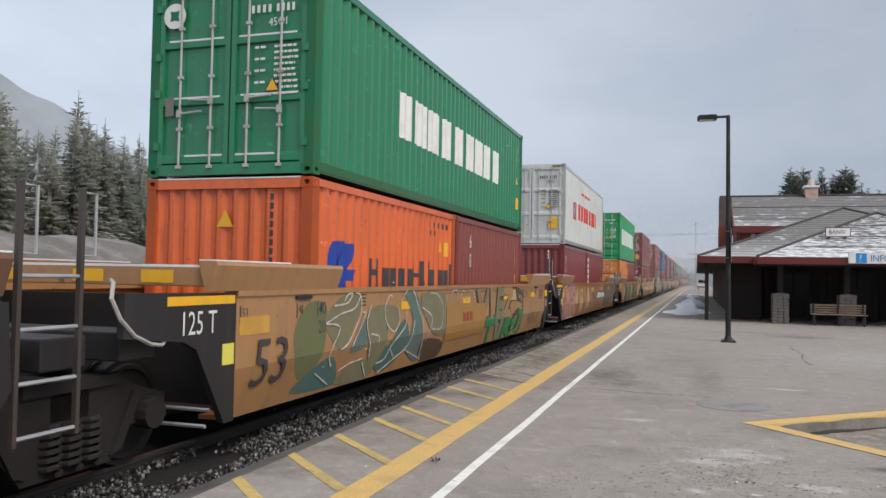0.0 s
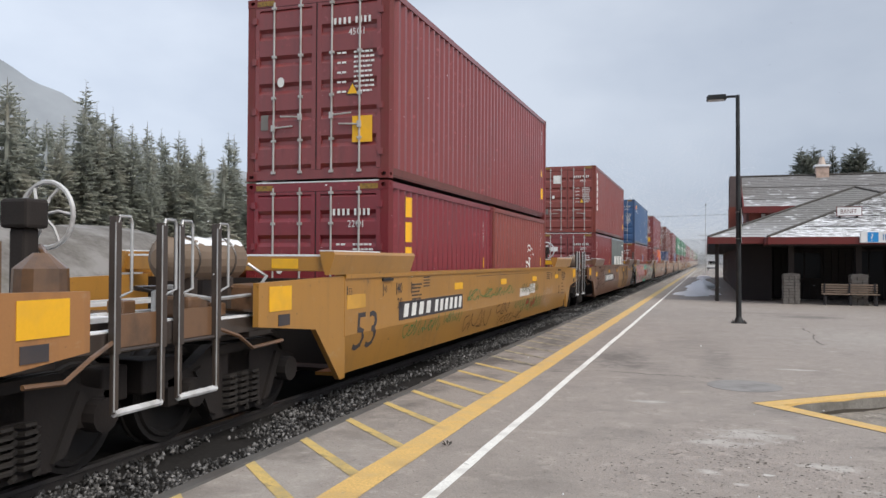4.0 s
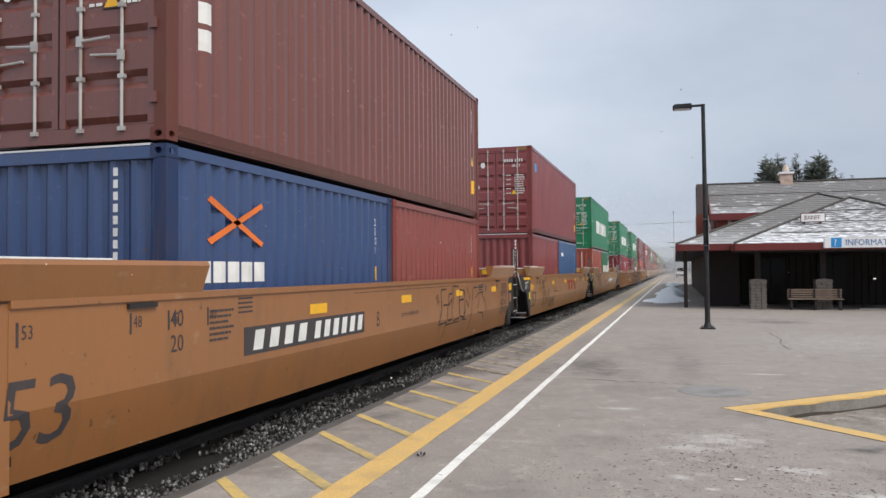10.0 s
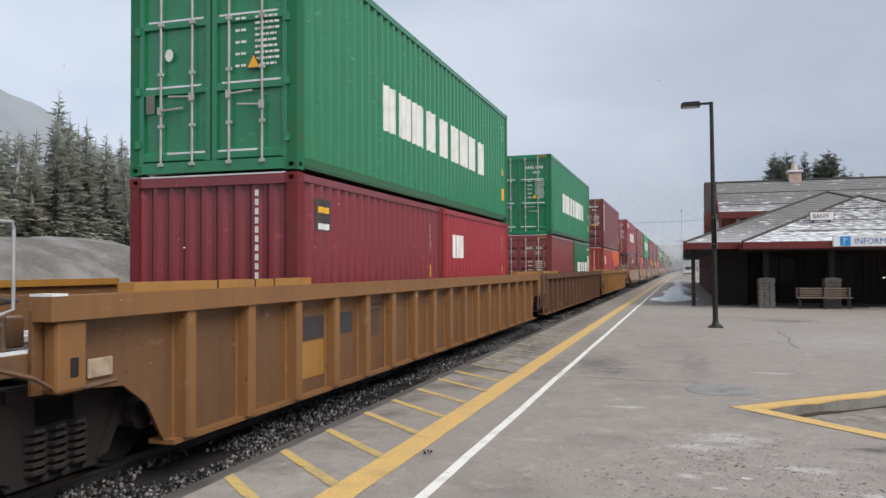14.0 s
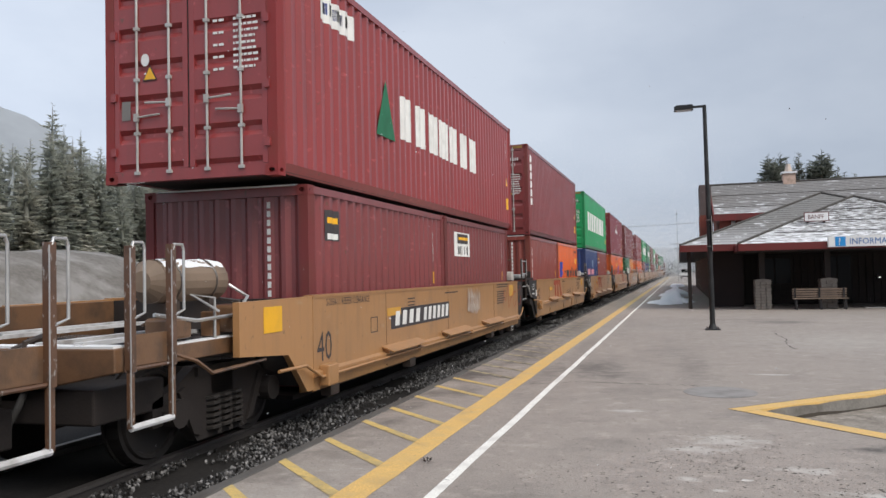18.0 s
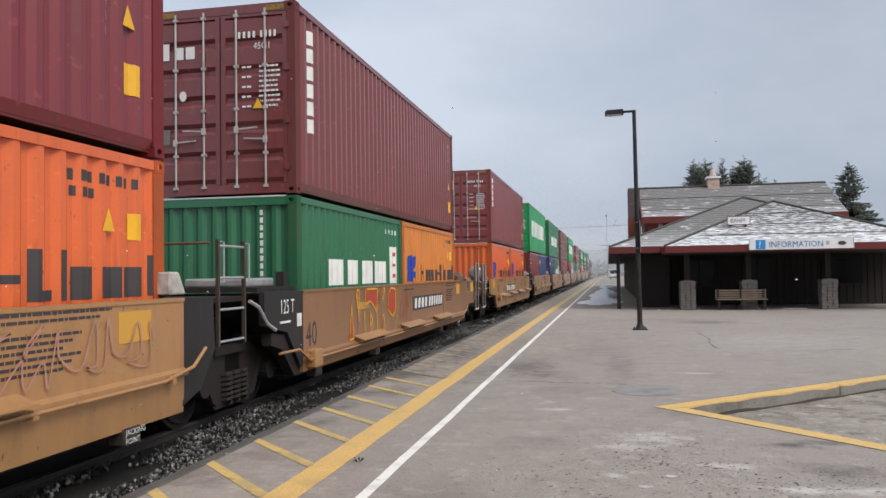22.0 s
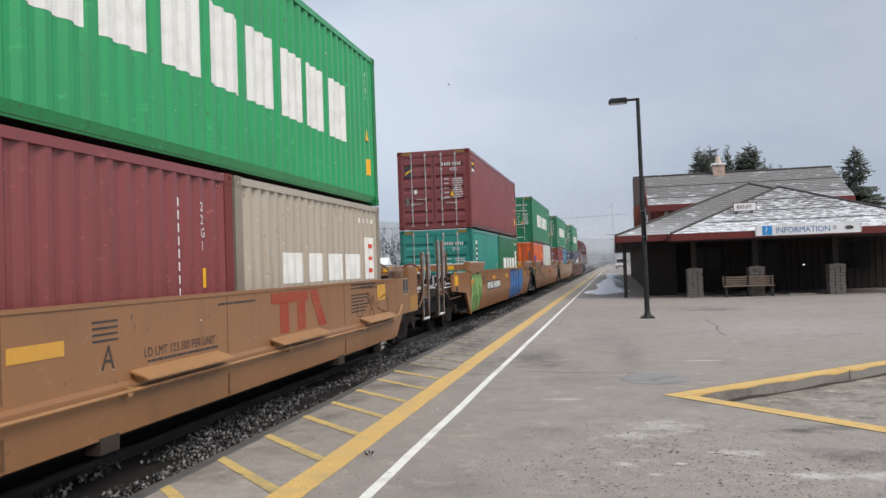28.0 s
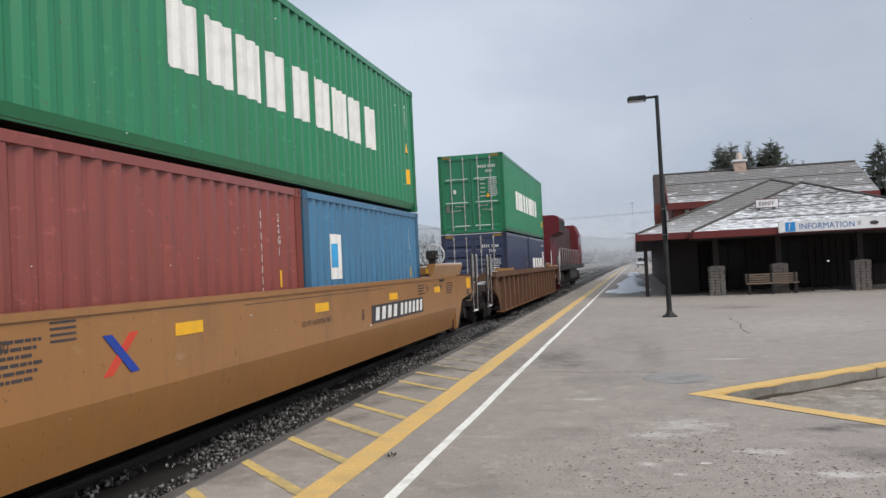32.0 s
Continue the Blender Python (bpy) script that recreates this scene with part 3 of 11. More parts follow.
def lump(cx, cy, rx, ry, h, seed, n=26, rings=6, base=0.0):
    """A low irregular heap."""
    r = random.Random(seed)
    ph = [r.uniform(0, 6.28) for _ in range(4)]
    rows = []
    for k in range(rings + 1):
        s = k / rings
        row = []
        for i in range(n + 1):
            a = 2 * math.pi * (i % n) / n
            w = 1 + 0.22 * math.sin(2 * a + ph[0]) + 0.16 * math.sin(3 * a + ph[1]) + 0.12 * math.sin(5 * a + ph[2]) + 0.08 * math.sin(9 * a + ph[3])
            z = base + h * max(0.0, 1 - s * s) * (0.75 + 0.35 * noise.noise((math.cos(a) * s * 2 + seed, math.sin(a) * s * 2, 0.3)))
            row.append((cx + rx * w * s * math.cos(a), cy + ry * w * s * math.sin(a), z - (0.02 if k == rings else 0)))
        rows.append(row)
    return Build().strip(rows)


def make_litter():
    fresh = mat("clean_snow", (0.92, 0.93, 0.95), 0.7, dirt=0.12, dirt_rgb=(0.55, 0.54, 0.52), scale=1.5, bump=0.4, fine=8.0, vary=0.03)
    for cx, cy, rx, ry, h, seed in ((-0.50, 41.0, 0.85, 3.4, 0.20, 1), (-0.25, 50.5, 0.95, 7.5, 0.42, 2), (-0.3, 64, 0.6, 8.0, 0.22, 3), (-0.25, 84, 0.6, 12.0, 0.25, 4), (0.1, 41.5, 0.55, 1.6, 0.22, 9)):
        tagged(part("snow_patch", lump(cx, cy, rx, ry, h, seed), fresh, None, smooth=True), "low melting snow patch lying on the platform beside the station", "snow", "snow patches")
    pale = mat("pale_salt_stain", (0.58, 0.55, 0.515), 0.8, dirt=0.6, dirt_rgb=(0.24, 0.23, 0.22), scale=6.0, bump=0.3)
    for cx, cy, rx, ry, seed in ((1.27, 12.77, 0.30, 0.06, 11), (-0.62, 9.28, 0.20, 0.035, 12), (0.45, 6.4, 0.05, 0.035, 13)):
        s = Build()
        r = random.Random(seed)
        pts = [(cx + rx * (0.7 + 0.5 * r.random()) * math.cos(k * math.pi / 9), cy + ry * (0.6 + 0.6 * r.random()) * math.sin(k * math.pi / 9), 0.003) for k in range(18)]
        s.face(*pts)
        tagged(part("salt_stain", s, pale, None), "pale dried salt stain on the asphalt", "stain", "salt stains", "structure")
    crack = mat("crack_dirt", (0.13, 0.116, 0.103), 0.9, dirt=0.3)
    for k, line in enumerate((((-2.1, 11.35), (-1.5, 11.62), (-0.9, 11.55), (-0.2, 11.5), (0.3, 11.4)), ((2.2, 21.0), (2.26, 19.4), (2.12, 17.8), (2.16, 16.6)), ((-3.35, 12.4), (-2.7, 12.0), (-2.2, 11.6)), ((3.4, 15.5), (4.2, 16.6), (5.4, 17.0)))):
        r = random.Random(70 + k)
        rows = []
        for (xa, ya), (xb, yb) in zip(line, line[1:]):
            for j in range(6):
                t, w = j / 6, r.uniform(0.006, 0.026)
                x, y = xa + (xb - xa) * t + r.uniform(-0.03, 0.03), ya + (yb - ya) * t + r.uniform(-0.05, 0.05)
                rows.append([(x - w, y - w, 0.0022), (x + w, y + w, 0.0022)])
        tagged(part("asphalt_crack", Build().strip(rows), crack, None), "thin dark crack running through the asphalt", "crack", "cracks in the asphalt", "structure")
    leaf = Build()
    r = random.Random(5)
    for k in range(7):
        a = k * 0.9
        p = Vector((-2.12 + 0.01 * math.cos(a), 6.48 + 0.02 * math.sin(a), 0.004))
        q = p + Vector((0.028 * math.cos(a), 0.028 * math.sin(a), r.uniform(0.005, 0.025)))
        s = Vector((-math.sin(a), math.cos(a), 0.3)) * 0.012
        leaf.face(p, q + s, q * 1.0 + Vector((0.015 * math.cos(a), 0.015 * math.sin(a), 0.01)), q - s)
    tagged(part("dead_leaf", leaf, mat("dead_leaf", (0.05, 0.042, 0.035), 0.8, dirt=0.3, scale=20), None), "small dark crumpled dead leaf lying on the asphalt", "leaf")


def make_grit():
    """Pits where the binder has broken out, and crumbs and grit, on the near platform."""
    r = random.Random(31)
    centres = ((0.3, 7.4), (-0.2, 7.1), (0.4, 6.6), (0.85, 6.8), (1.2, 6.2), (-0.9, 6.3), (1.7, 6.4), (0.0, 5.8), (0.8, 5.7), (0.6, 7.8), (2.3, 6.6), (1.4, 5.4))

    def spot(share):
        if r.random() < share:
            cx, cy = r.choice(centres)
            return r.gauss(cx, 0.30), r.gauss(cy, 0.26)
        return r.uniform(-1.6, 4.5), 4.0 + 9 * r.random() ** 1.6

    def in_bay(x, y):
        return (x - TIP.x) * ACROSS.x + (y - TIP.y) * ACROSS.y > -0.12 and (x - TIP.x) * ALONG.x + (y - TIP.y) * ALONG.y > -0.12
    pits = Build()
    for i in range(1500):
        x, y = spot(0.85)
        if in_bay(x, y):
            continue
        lx, ly, a = 0.004 + 0.020 * r.random() ** 3, 0.004 + 0.012 * r.random() ** 2, r.uniform(0, 3.1)
        ring = []
        for k in range(7):
            w = k * 0.8976
            u, v = lx * r.uniform(0.6, 1.2) * math.cos(w), ly * r.uniform(0.6, 1.2) * math.sin(w)
            ring.append((x + u * math.cos(a) - v * math.sin(a), y + u * math.sin(a) + v * math.cos(a), 0.002))
        pits.face(*ring)
    tagged(part("asphalt_pits", pits, mat("pit_shade", (0.115, 0.10, 0.086), 0.9), None), "small dark pits broken into the asphalt", "pits", kind="stuff")
    for name, count, material in (("asphalt_crumbs", 260, mat("dark_crumb", (0.085, 0.077, 0.068), 0.85)), ("pale_grit", 260, mat("pale_grit", (0.50, 0.47, 0.43), 0.8))):
        b = Build()
        for i in range(count):
            x, y = spot(0.6)
            if in_bay(x, y):
                continue
            s, a = 0.003 + 0.007 * r.random() ** 2.5, r.uniform(0, 3.14)
            u, v = Vector((math.cos(a) * s * 1.7, math.sin(a) * s * 1.7, 0)), Vector((-math.sin(a) * s * 0.7, math.cos(a) * s * 0.7, 0))
            p = Vector((x, y, 0.0015))
            q = p + Vector((0, 0, s * 0.5))
            for m, n in ((u, v), (v, -u), (-u, -v), (-v, u)):
                b.face(p + m, p + n, q)
        tagged(part(name, b, material, None), "fine crumbs and grit strewn over the asphalt", "grit", kind="stuff")


def make_track():
    track = thing("railway_track", "main line railway track on dark gravel ballast", "railway", kind="structure")
    bed = Build()
    prof = [(-13.5, -0.62), (-8.9, -0.60), (-7.7, -0.27), (-3.9, -0.26), (EDGE_X + 0.05, -0.20)]
    bed.strip([[(x, y, z) for x, z in prof] for y in (-60, 0, 60, 400, 1200)])
    part("ballast_bed", bed, BALLAST, track)
    head = [(-0.037, 0), (-0.037, -0.035), (-0.01, -0.05), (-0.01, -0.14), (-0.07, -0.16), (-0.07, -0.172), (0.07, -0.172), (0.07, -0.16), (0.01, -0.14), (0.01, -0.05), (0.037, -0.035), (0.037, 0)]
    for side in (-1, 1):
        rail = Build().prism([(TRACK_X + side * 0.755 + x, RAIL_Z + z) for x, z in head], "y", -60, 900)
        part("rail", rail, STEEL, track)
    sleeper = Build().box(-1.3, 1.3, -0.11, 0.11, -0.18, 0).mesh("sleeper", TIE)
    rnd = random.Random(2)
    for i in range(20):
        ob = part("sleeper", sleeper, None, track)
        ob.location = (TRACK_X + rnd.uniform(-0.04, 0.04), -2 + i * 0.53, RAIL_Z - 0.172)
    far = Build()
    for i in range(780):
        y = 8.6 + i * 0.53
        far.box(TRACK_X - 1.3, TRACK_X + 1.3, y - 0.11, y + 0.11, RAIL_Z - 0.35, RAIL_Z - 0.172)
    tagged(part("far_sleepers", far, TIE, track), kind="stuff")
    # second track beyond
    for side in (-1, 1):
        part("rail", Build().prism([(-10.6 + side * 0.755 + x, RAIL_Z - 0.2 + z) for x, z in head], "y", -60, 700), STEEL, track)
    # loose stones
    shapes = []
    for s in range(6):
        bm = bmesh.new()
        bmesh.ops.create_icosphere(bm, subdivisions=1, radius=1.0)
        r = random.Random(s)
        pts = []
        for v in bm.verts:
            v.co *= r.uniform(0.7, 1.15)
        shapes.append(([tuple(v.co) for v in bm.verts], [tuple(w.index for w in f.verts) for f in bm.faces]))
        bm.free()
    for name, count, y0, y1, x0, x1, lo, hi, seed in (("ballast_stones", 18500, 2.5, 26, -4.95, EDGE_X - 0.01, 0.011, 0.030, 7), ("far_ballast_stones", 4600, 26, 70, -4.95, EDGE_X - 0.02, 0.022, 0.042, 8)):
        r = random.Random(seed)
        verts, faces = [], []
        for i in range(count):
            vs, fs = shapes[r.randrange(6)]
            x, y, s = x1 + (x0 - x1) * r.random() ** 1.35, y0 + (y1 - y0) * r.random() ** 1.5, r.uniform(lo, hi)
            if noise.noise((x * 1.6, y * 0.55, 3.0)) + 0.35 * noise.noise((x * 6, y * 3, 9.0)) < r.uniform(-0.32, -0.02):
                continue
            z = -0.255 + 0.05 * max(0, (x - x0) / (x1 - x0)) + s * 0.35 + r.uniform(0, 0.02)
            m = Euler((r.uniform(0, 6), r.uniform(0, 6), r.uniform(0, 6))).to_matrix() @ Matrix.Diagonal((s, s * 0.8, s * 0.65))
            k = len(verts)
            verts.extend(tuple(m @ Vector(v) + Vector((x, y, z))) for v in vs)
            faces.extend(tuple(k + j for j in f) for f in fs)
        me = bpy.data.meshes.new(name)
        me.from_pydata(verts, [], faces)
        me.materials.append(STONES)
        tagged(part(name, me, None, track, "loose grey crushed stones"), kind="stuff")


def stone_mix():
    m = bpy.data.materials.new("crushed_stone")
    m.use_nodes = True
    n, l = m.node_tree.nodes, m.node_tree.links
    g = n.new("ShaderNodeNewGeometry")
    r = n.new("ShaderNodeValToRGB")
    r.color_ramp.elements[0].color = (0.016, 0.015, 0.0145, 1)
    r.color_ramp.elements[1].color = (0.23, 0.222, 0.218, 1)
    e = r.color_ramp.elements.new(0.66)
    e.color = (0.055, 0.052, 0.050, 1)
    l.new(g.outputs["Random Per Island"], r.inputs[0])
    l.new(r.outputs[0], n["Principled BSDF"].inputs["Base Color"])
    n["Principled BSDF"].inputs["Roughness"].default_value = 0.42
    return m


STONES = stone_mix()
make_ground()
make_platform()
make_litter()
make_grit()
make_track()

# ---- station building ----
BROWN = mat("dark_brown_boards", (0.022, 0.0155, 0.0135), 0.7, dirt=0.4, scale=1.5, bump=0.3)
TRIM_RED = mat("dark_red_trim", srgb(104, 40, 38), 0.55, dirt=0.35, scale=2.0, bump=0.1)
ROOF_SNOWY = patchy("snowy_shingles", (0.15, 0.145, 0.14), (0.82, 0.83, 0.86), 6.0, 0.46, 0.60, rough=0.85, fine=14.0, bump=0.6, stretch_by=(0.55, 1.6, 2.4), grade=(2.55, 4.3))
ROOF_BARE = patchy("grey_shingles", (0.19, 0.185, 0.18), (0.74, 0.75, 0.78), 3.2, 0.58, 0.70, rough=0.85, fine=14.0, bump=0.6, stretch_by=(0.6, 1.0, 2.0), grade=(2.5, 4.2))
ROOF_UPPER = patchy("upper_shingles", (0.20, 0.193, 0.19), (0.74, 0.75, 0.78), 3.0, 0.55, 0.68, rough=0.85, fine=14.0, bump=0.6, stretch_by=(0.55, 1.0, 2.0), grade=(4.1, 5.3))
STONEWORK = mat("pillar_stone", (0.19, 0.172, 0.155), 0.85, dirt=0.5, dirt_rgb=(0.1, 0.09, 0.08), scale=5.0, bump=0.6, fine=15.0, vary=0.25)
GLASS = mat("dark_window_glass", (0.008, 0.008, 0.009), 0.12, dirt=0.1, bump=0.0, spec=0.12)


def slope(b, low, high, courses, lift=0.02):
    """A roof face from its eave line to its upper line, laid in overlapping courses."""
    (a0, a1), (c0, c1) = [[Vector(p) for p in e] for e in (low, high)]
    for i in range(courses):
        s, t = i / courses, (i + 1) / courses
        p, q = a0.lerp(c0, s), a1.lerp(c1, s)
        u, v = a0.lerp(c0, t), a1.lerp(c1, t)
        up = Vector((0, 0, lift))
        b.face(p + up, q + up, v, u)
        b.face(p, q, q + up, p + up)
    return b


def make_station():
    st = thing("station_building", "low dark brown railway station with snowy shingle roofs", "building")
    ez, mz = 2.53, 2.58
    # main hipped roof
    w, rx = 6.31, 6.40
    x0, x1, y0, y1, rz = 0.08, 12.72, 33.5, 86.0, 5.0
    part("roof", slope(Build(), ((x0, y0, mz), (x1, y0, mz)), ((rx, y0 + w, rz), (rx, y0 + w, rz)), 22), ROOF_BARE, st, "grey shingle hip with thin snow", )
    part("roof", slope(Build(), ((x0, y1, mz), (x0, y0, mz)), ((rx, y1 - w, rz), (rx, y0 + w, rz)), 22), ROOF_SNOWY, st)
    part("roof", slope(Build(), ((x1, y0, mz), (x1, y1, mz)), ((rx, y0 + w, rz), (rx, y1 - w, rz)), 22), ROOF_SNOWY, st)
    # porch roof
    px0, px1, py0, ax, ay, az = 2.2, 12.15, 32.0, 7.17, 36.95, 4.55
    part("porch_roof", slope(Build(), ((px0, py0, ez), (px1, py0, ez)), ((ax, ay, az), (ax, ay, az)), 20), ROOF_SNOWY, st, "shingle porch roof under patchy snow")
    part("porch_roof", slope(Build(), ((px0, 42, ez), (px0, py0, ez)), ((ax, 42, az), (ax, ay, az)), 20), ROOF_BARE, st)
    part("porch_roof", slope(Build(), ((px1, py0, ez), (px1, 42, ez)), ((ax, ay, az), (ax, 42, az)), 20), ROOF_SNOWY, st)
    dark = mat("dark_ridge_cap", (0.07, 0.065, 0.06), 0.8, dirt=0.3)
    for a, b in (((x0, y0, mz + 0.03), (rx, y0 + w, rz + 0.03)), ((px0, py0, ez + 0.03), (ax, ay, az + 0.03)), ((px1, py0, ez + 0.03), (ax, ay, az + 0.03)), ((x1, y0, mz + 0.03), (rx, y0 + w, rz + 0.03)), ((ax, ay, az + 0.03), (ax, 40, az + 0.03))):
        part("ridge_cap", Build().tube(a, b, 0.055, 6), dark, st)
    # fascias
    for bx in ((px0, px1, py0 - 0.04, py0, ez - 0.26, ez + 0.015), (x0, px0, y0 - 0.04, y0, mz - 0.26, mz + 0.015), (x0 - 0.04, x0, y0, y1, mz - 0.26, mz + 0.015), (px0 - 0.04, px0 - 0.002, py0, y0, ez - 0.26, ez + 0.01)):
        part("fascia", Build().box(*bx), TRIM_RED, st, "dark red fascia board", bevel=0.01)
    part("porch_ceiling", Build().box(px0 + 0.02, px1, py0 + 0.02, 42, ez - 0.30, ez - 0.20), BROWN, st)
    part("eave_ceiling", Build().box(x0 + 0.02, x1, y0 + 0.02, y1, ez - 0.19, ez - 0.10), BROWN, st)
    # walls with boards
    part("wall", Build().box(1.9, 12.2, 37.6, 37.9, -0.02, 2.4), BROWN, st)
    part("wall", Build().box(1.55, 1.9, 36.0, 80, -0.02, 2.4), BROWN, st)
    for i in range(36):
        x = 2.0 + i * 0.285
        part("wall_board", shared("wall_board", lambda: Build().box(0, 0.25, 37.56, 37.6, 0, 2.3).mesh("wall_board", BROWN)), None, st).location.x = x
    for x, wd, z0, z1 in ((3.4, 1.3, 0.9, 2.0), (6.0, 1.1, 0.02, 2.08), (9.3, 1.6, 0.9, 2.0)):
        casing = part("window_frame" if z0 > 0.5 else "door_frame", Build().box(x - 0.07, x + wd + 0.07, 37.48, 37.56, z0 - 0.07 if z0 > 0.5 else z0, z1 + 0.07), BROWN, st)
        part("pane", Build().box(x, x + wd / 2 - 0.03, 37.455, 37.478, z0 + 0.02, z1), GLASS, casing)
        part("pane", Build().box(x + wd / 2 + 0.03, x + wd, 37.455, 37.478, z0 + 0.02, z1), GLASS, casing)
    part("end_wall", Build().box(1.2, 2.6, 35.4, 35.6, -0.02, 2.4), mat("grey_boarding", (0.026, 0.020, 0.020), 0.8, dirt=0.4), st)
    # stone pillars, each of rough courses, with a timber post on top
    rnd = random.Random(3)
    for x in (3.13, 5.47, 8.40, 11.2):
        pil = part("stone_pillar", Build().box(x - 0.25, x + 0.25, 33.0, 33.5, -0.02, 1.05), mat("pillar_mortar", (0.13, 0.12, 0.11), 0.9), st, "rough stone pillar")
        for k in range(9):
            z = 0.01 + k * 0.118
            for j in range(3):
                a = x - 0.29 + j * 0.195 + rnd.uniform(-0.02, 0.02)
                e = rnd.uniform(0, 0.025)
                part("stone", Build().box(a, a + 0.18, 32.96 - e, 33.25, z, z + 0.105), STONEWORK, pil, bevel=0.012)
                part("stone", Build().box(x - 0.29 - e, x - 0.1, 33.0 + j * 0.18, 33.16 + j * 0.18, z, z + 0.105), STONEWORK, pil, bevel=0.012)
        part("cap_stone", Build().prism([(x - 0.32, 1.06), (x + 0.32, 1.06), (x + 0.27, 1.15), (x, 1.19), (x - 0.27, 1.15)], "y", 32.93, 33.57), STONEWORK, pil)
        part("post", Build().box(x - 0.1, x + 0.1, 33.15, 33.35, 1.15, ez - 0.25), BROWN, st)
    part("corner_post", Build().box(0.35, 0.5, 34.0, 34.15, -0.02, mz - 0.2), BROWN, st)
    part("door_mat", Build().box(6.75, 7.65, 33.3, 33.7, 0.0, 0.03), mat("pale_mat", (0.45, 0.43, 0.4), 0.9), st)
    # upper storey with its cross gable
    uy0, uy1, ux0, ux1, uez, urz, ury = 40.0, 47.6, 1.72, 11.1, 4.22, 6.00, 43.8
    part("upper_roof", slope(Build(), ((ux0, uy0, uez), (ux1, uy0, uez)), ((ux0, ury, urz), (ux1, ury, urz)), 18), ROOF_UPPER, st, "grey upper roof with snow on its lower edge")
    part("upper_roof", slope(Build(), ((ux1, uy1, uez), (ux0, uy1, uez)), ((ux1, ury, urz), (ux0, ury, urz)), 18), ROOF_UPPER, st)
    part("upper_fascia", Build().box(ux0, ux1, uy0 - 0.05, uy0, uez - 0.30, uez + 0.02), TRIM_RED, st, "red upper fascia")
    part("ridge_cap", Build().tube((ux0, ury, urz + 0.03), (ux1, ury, urz + 0.03), 0.06, 6), dark, st)
    redwall = mat("brick_red_wall", srgb(120, 62, 50), 0.75, dirt=0.4, scale=2.0)
    wall = Build().prism([(uy0 + 0.4, 2.7), (uy1 - 0.4, 2.7), (uy1 - 0.4, uez), (ury, urz - 0.12), (uy0 + 0.4, uez)], "x", ux0 + 0.25, ux1 - 0.25)
    part("upper_wall", wall, redwall, st, "brick-red upper wall")
    part("barge_board", Build().prism([(uy0 - 0.05, uez - 0.28), (uy0 - 0.05, uez), (ury, urz), (uy1, uez), (uy1, uez - 0.28), (ury, urz - 0.28)], "x", ux0 - 0.06, ux0 - 0.002), TRIM_RED, st)
    for x in (2.5, 2.95):
        part("window_post", Build().box(x, x + 0.18, uy0 + 0.3, uy0 + 0.39, 3.2, 3.9), mat("pale_window_post", (0.5, 0.45, 0.42), 0.7), st)
    for x0s, x1s, ys, zs in ((ux0 + 0.05, ux1 - 0.05, 42.3, 5.33), (ux0 + 0.05, ux1 - 0.05, 40.8, 4.63), (3.6, 10.6, 33.0, 2.98), (4.6, 9.6, 34.1, 3.43), (5.7, 8.6, 35.4, 3.96)):
        part("roof_seam", Build().tube((x0s, ys, zs), (x1s, ys, zs), 0.014, 5), dark, st)
    part("side_tower", Build().box(1.10, 1.66, 41.2, 43.0, 2.7, 5.82), mat("grey_brown_stack", (0.10, 0.075, 0.072), 0.8, dirt=0.4, scale=2.0), st, "grey-brown boarded tower", bevel=0.02)
    part("side_tower_foot", Build().box(1.08, 1.69, 41.17, 43.03, 2.7, 4.3), redwall, st)
    # chimney
    ch = part("chimney", Build().box(5.27, 5.85, 43.5, 44.1, 5.7, 6.42), mat("pink_brick", srgb(196, 170, 155), 0.85, dirt=0.4, scale=5), st, "pale pink brick chimney")
    part("chimney_cap", Build().box(5.2, 5.92, 43.43, 44.17, 6.42, 6.52), SNOW, ch)
    part("chimney_cowl", Build().tube((5.56, 43.8, 6.52), (5.56, 43.8, 6.92), 0.2, 10, 0.1), mat("cowl_metal", (0.55, 0.45, 0.38), 0.5), ch)
    # the station's name board on the roof
    sign = thing("name_board", "small white name board with a red frame on the roof", "sign", m=pose(0, 0, 0))
    sx0, sx1, sy, sz0, sz1 = 4.82, 5.66, 33.75, 3.42, 3.73
    part("frame", Build().box(sx0 - 0.03, sx1 + 0.03, sy, sy + 0.03, sz0 - 0.03, sz1 + 0.03), TRIM_RED, sign)
    part("board", Build().box(sx0, sx1, sy - 0.01, sy - 0.001, sz0, sz1), mat("sign_white", (0.8, 0.8, 0.8), 0.4, dirt=0.15), sign)
    part("lettering", lettering("BANFF", 0.235, "end", (sx0 + 0.1, sy - 0.014, sz0 + 0.075), TRIM_RED, squeeze=0.85), None, sign)
    for x in (sx0 + 0.1, sx1 - 0.15):
        part("bracket", Build().box(x, x + 0.04, sy + 0.03, sy + 0.30, 3.34, 3.40), BLACK, sign)
    # information board on the porch's eave
    info = thing("information_board", "long white information sign with blue lettering fixed to the porch eave", "sign")
    ix0, ix1, iy, iz0, iz1 = 5.30, 9.02, 31.9, 2.33, 2.72
    part("board", Build().box(ix0, ix1, iy, iy + 0.05, iz0, iz1), mat("sign_white", (0.8, 0.8, 0.8), 0.4, dirt=0.15), info)
    blue = mat("sign_blue", srgb(46, 140, 206), 0.4, dirt=0.1)
    letter_blue = mat("sign_letter_blue", srgb(58, 110, 168), 0.4, dirt=0.1)
    part("question_panel", Build().box(ix0 + 0.25, ix0 + 0.60, iy - 0.008, iy - 0.001, iz0 + 0.02, iz1 - 0.02), blue, info)
    part("lettering", lettering("?", 0.36, "end", (ix0 + 0.33, iy - 0.012, iz0 + 0.07), WHITE), None, info)
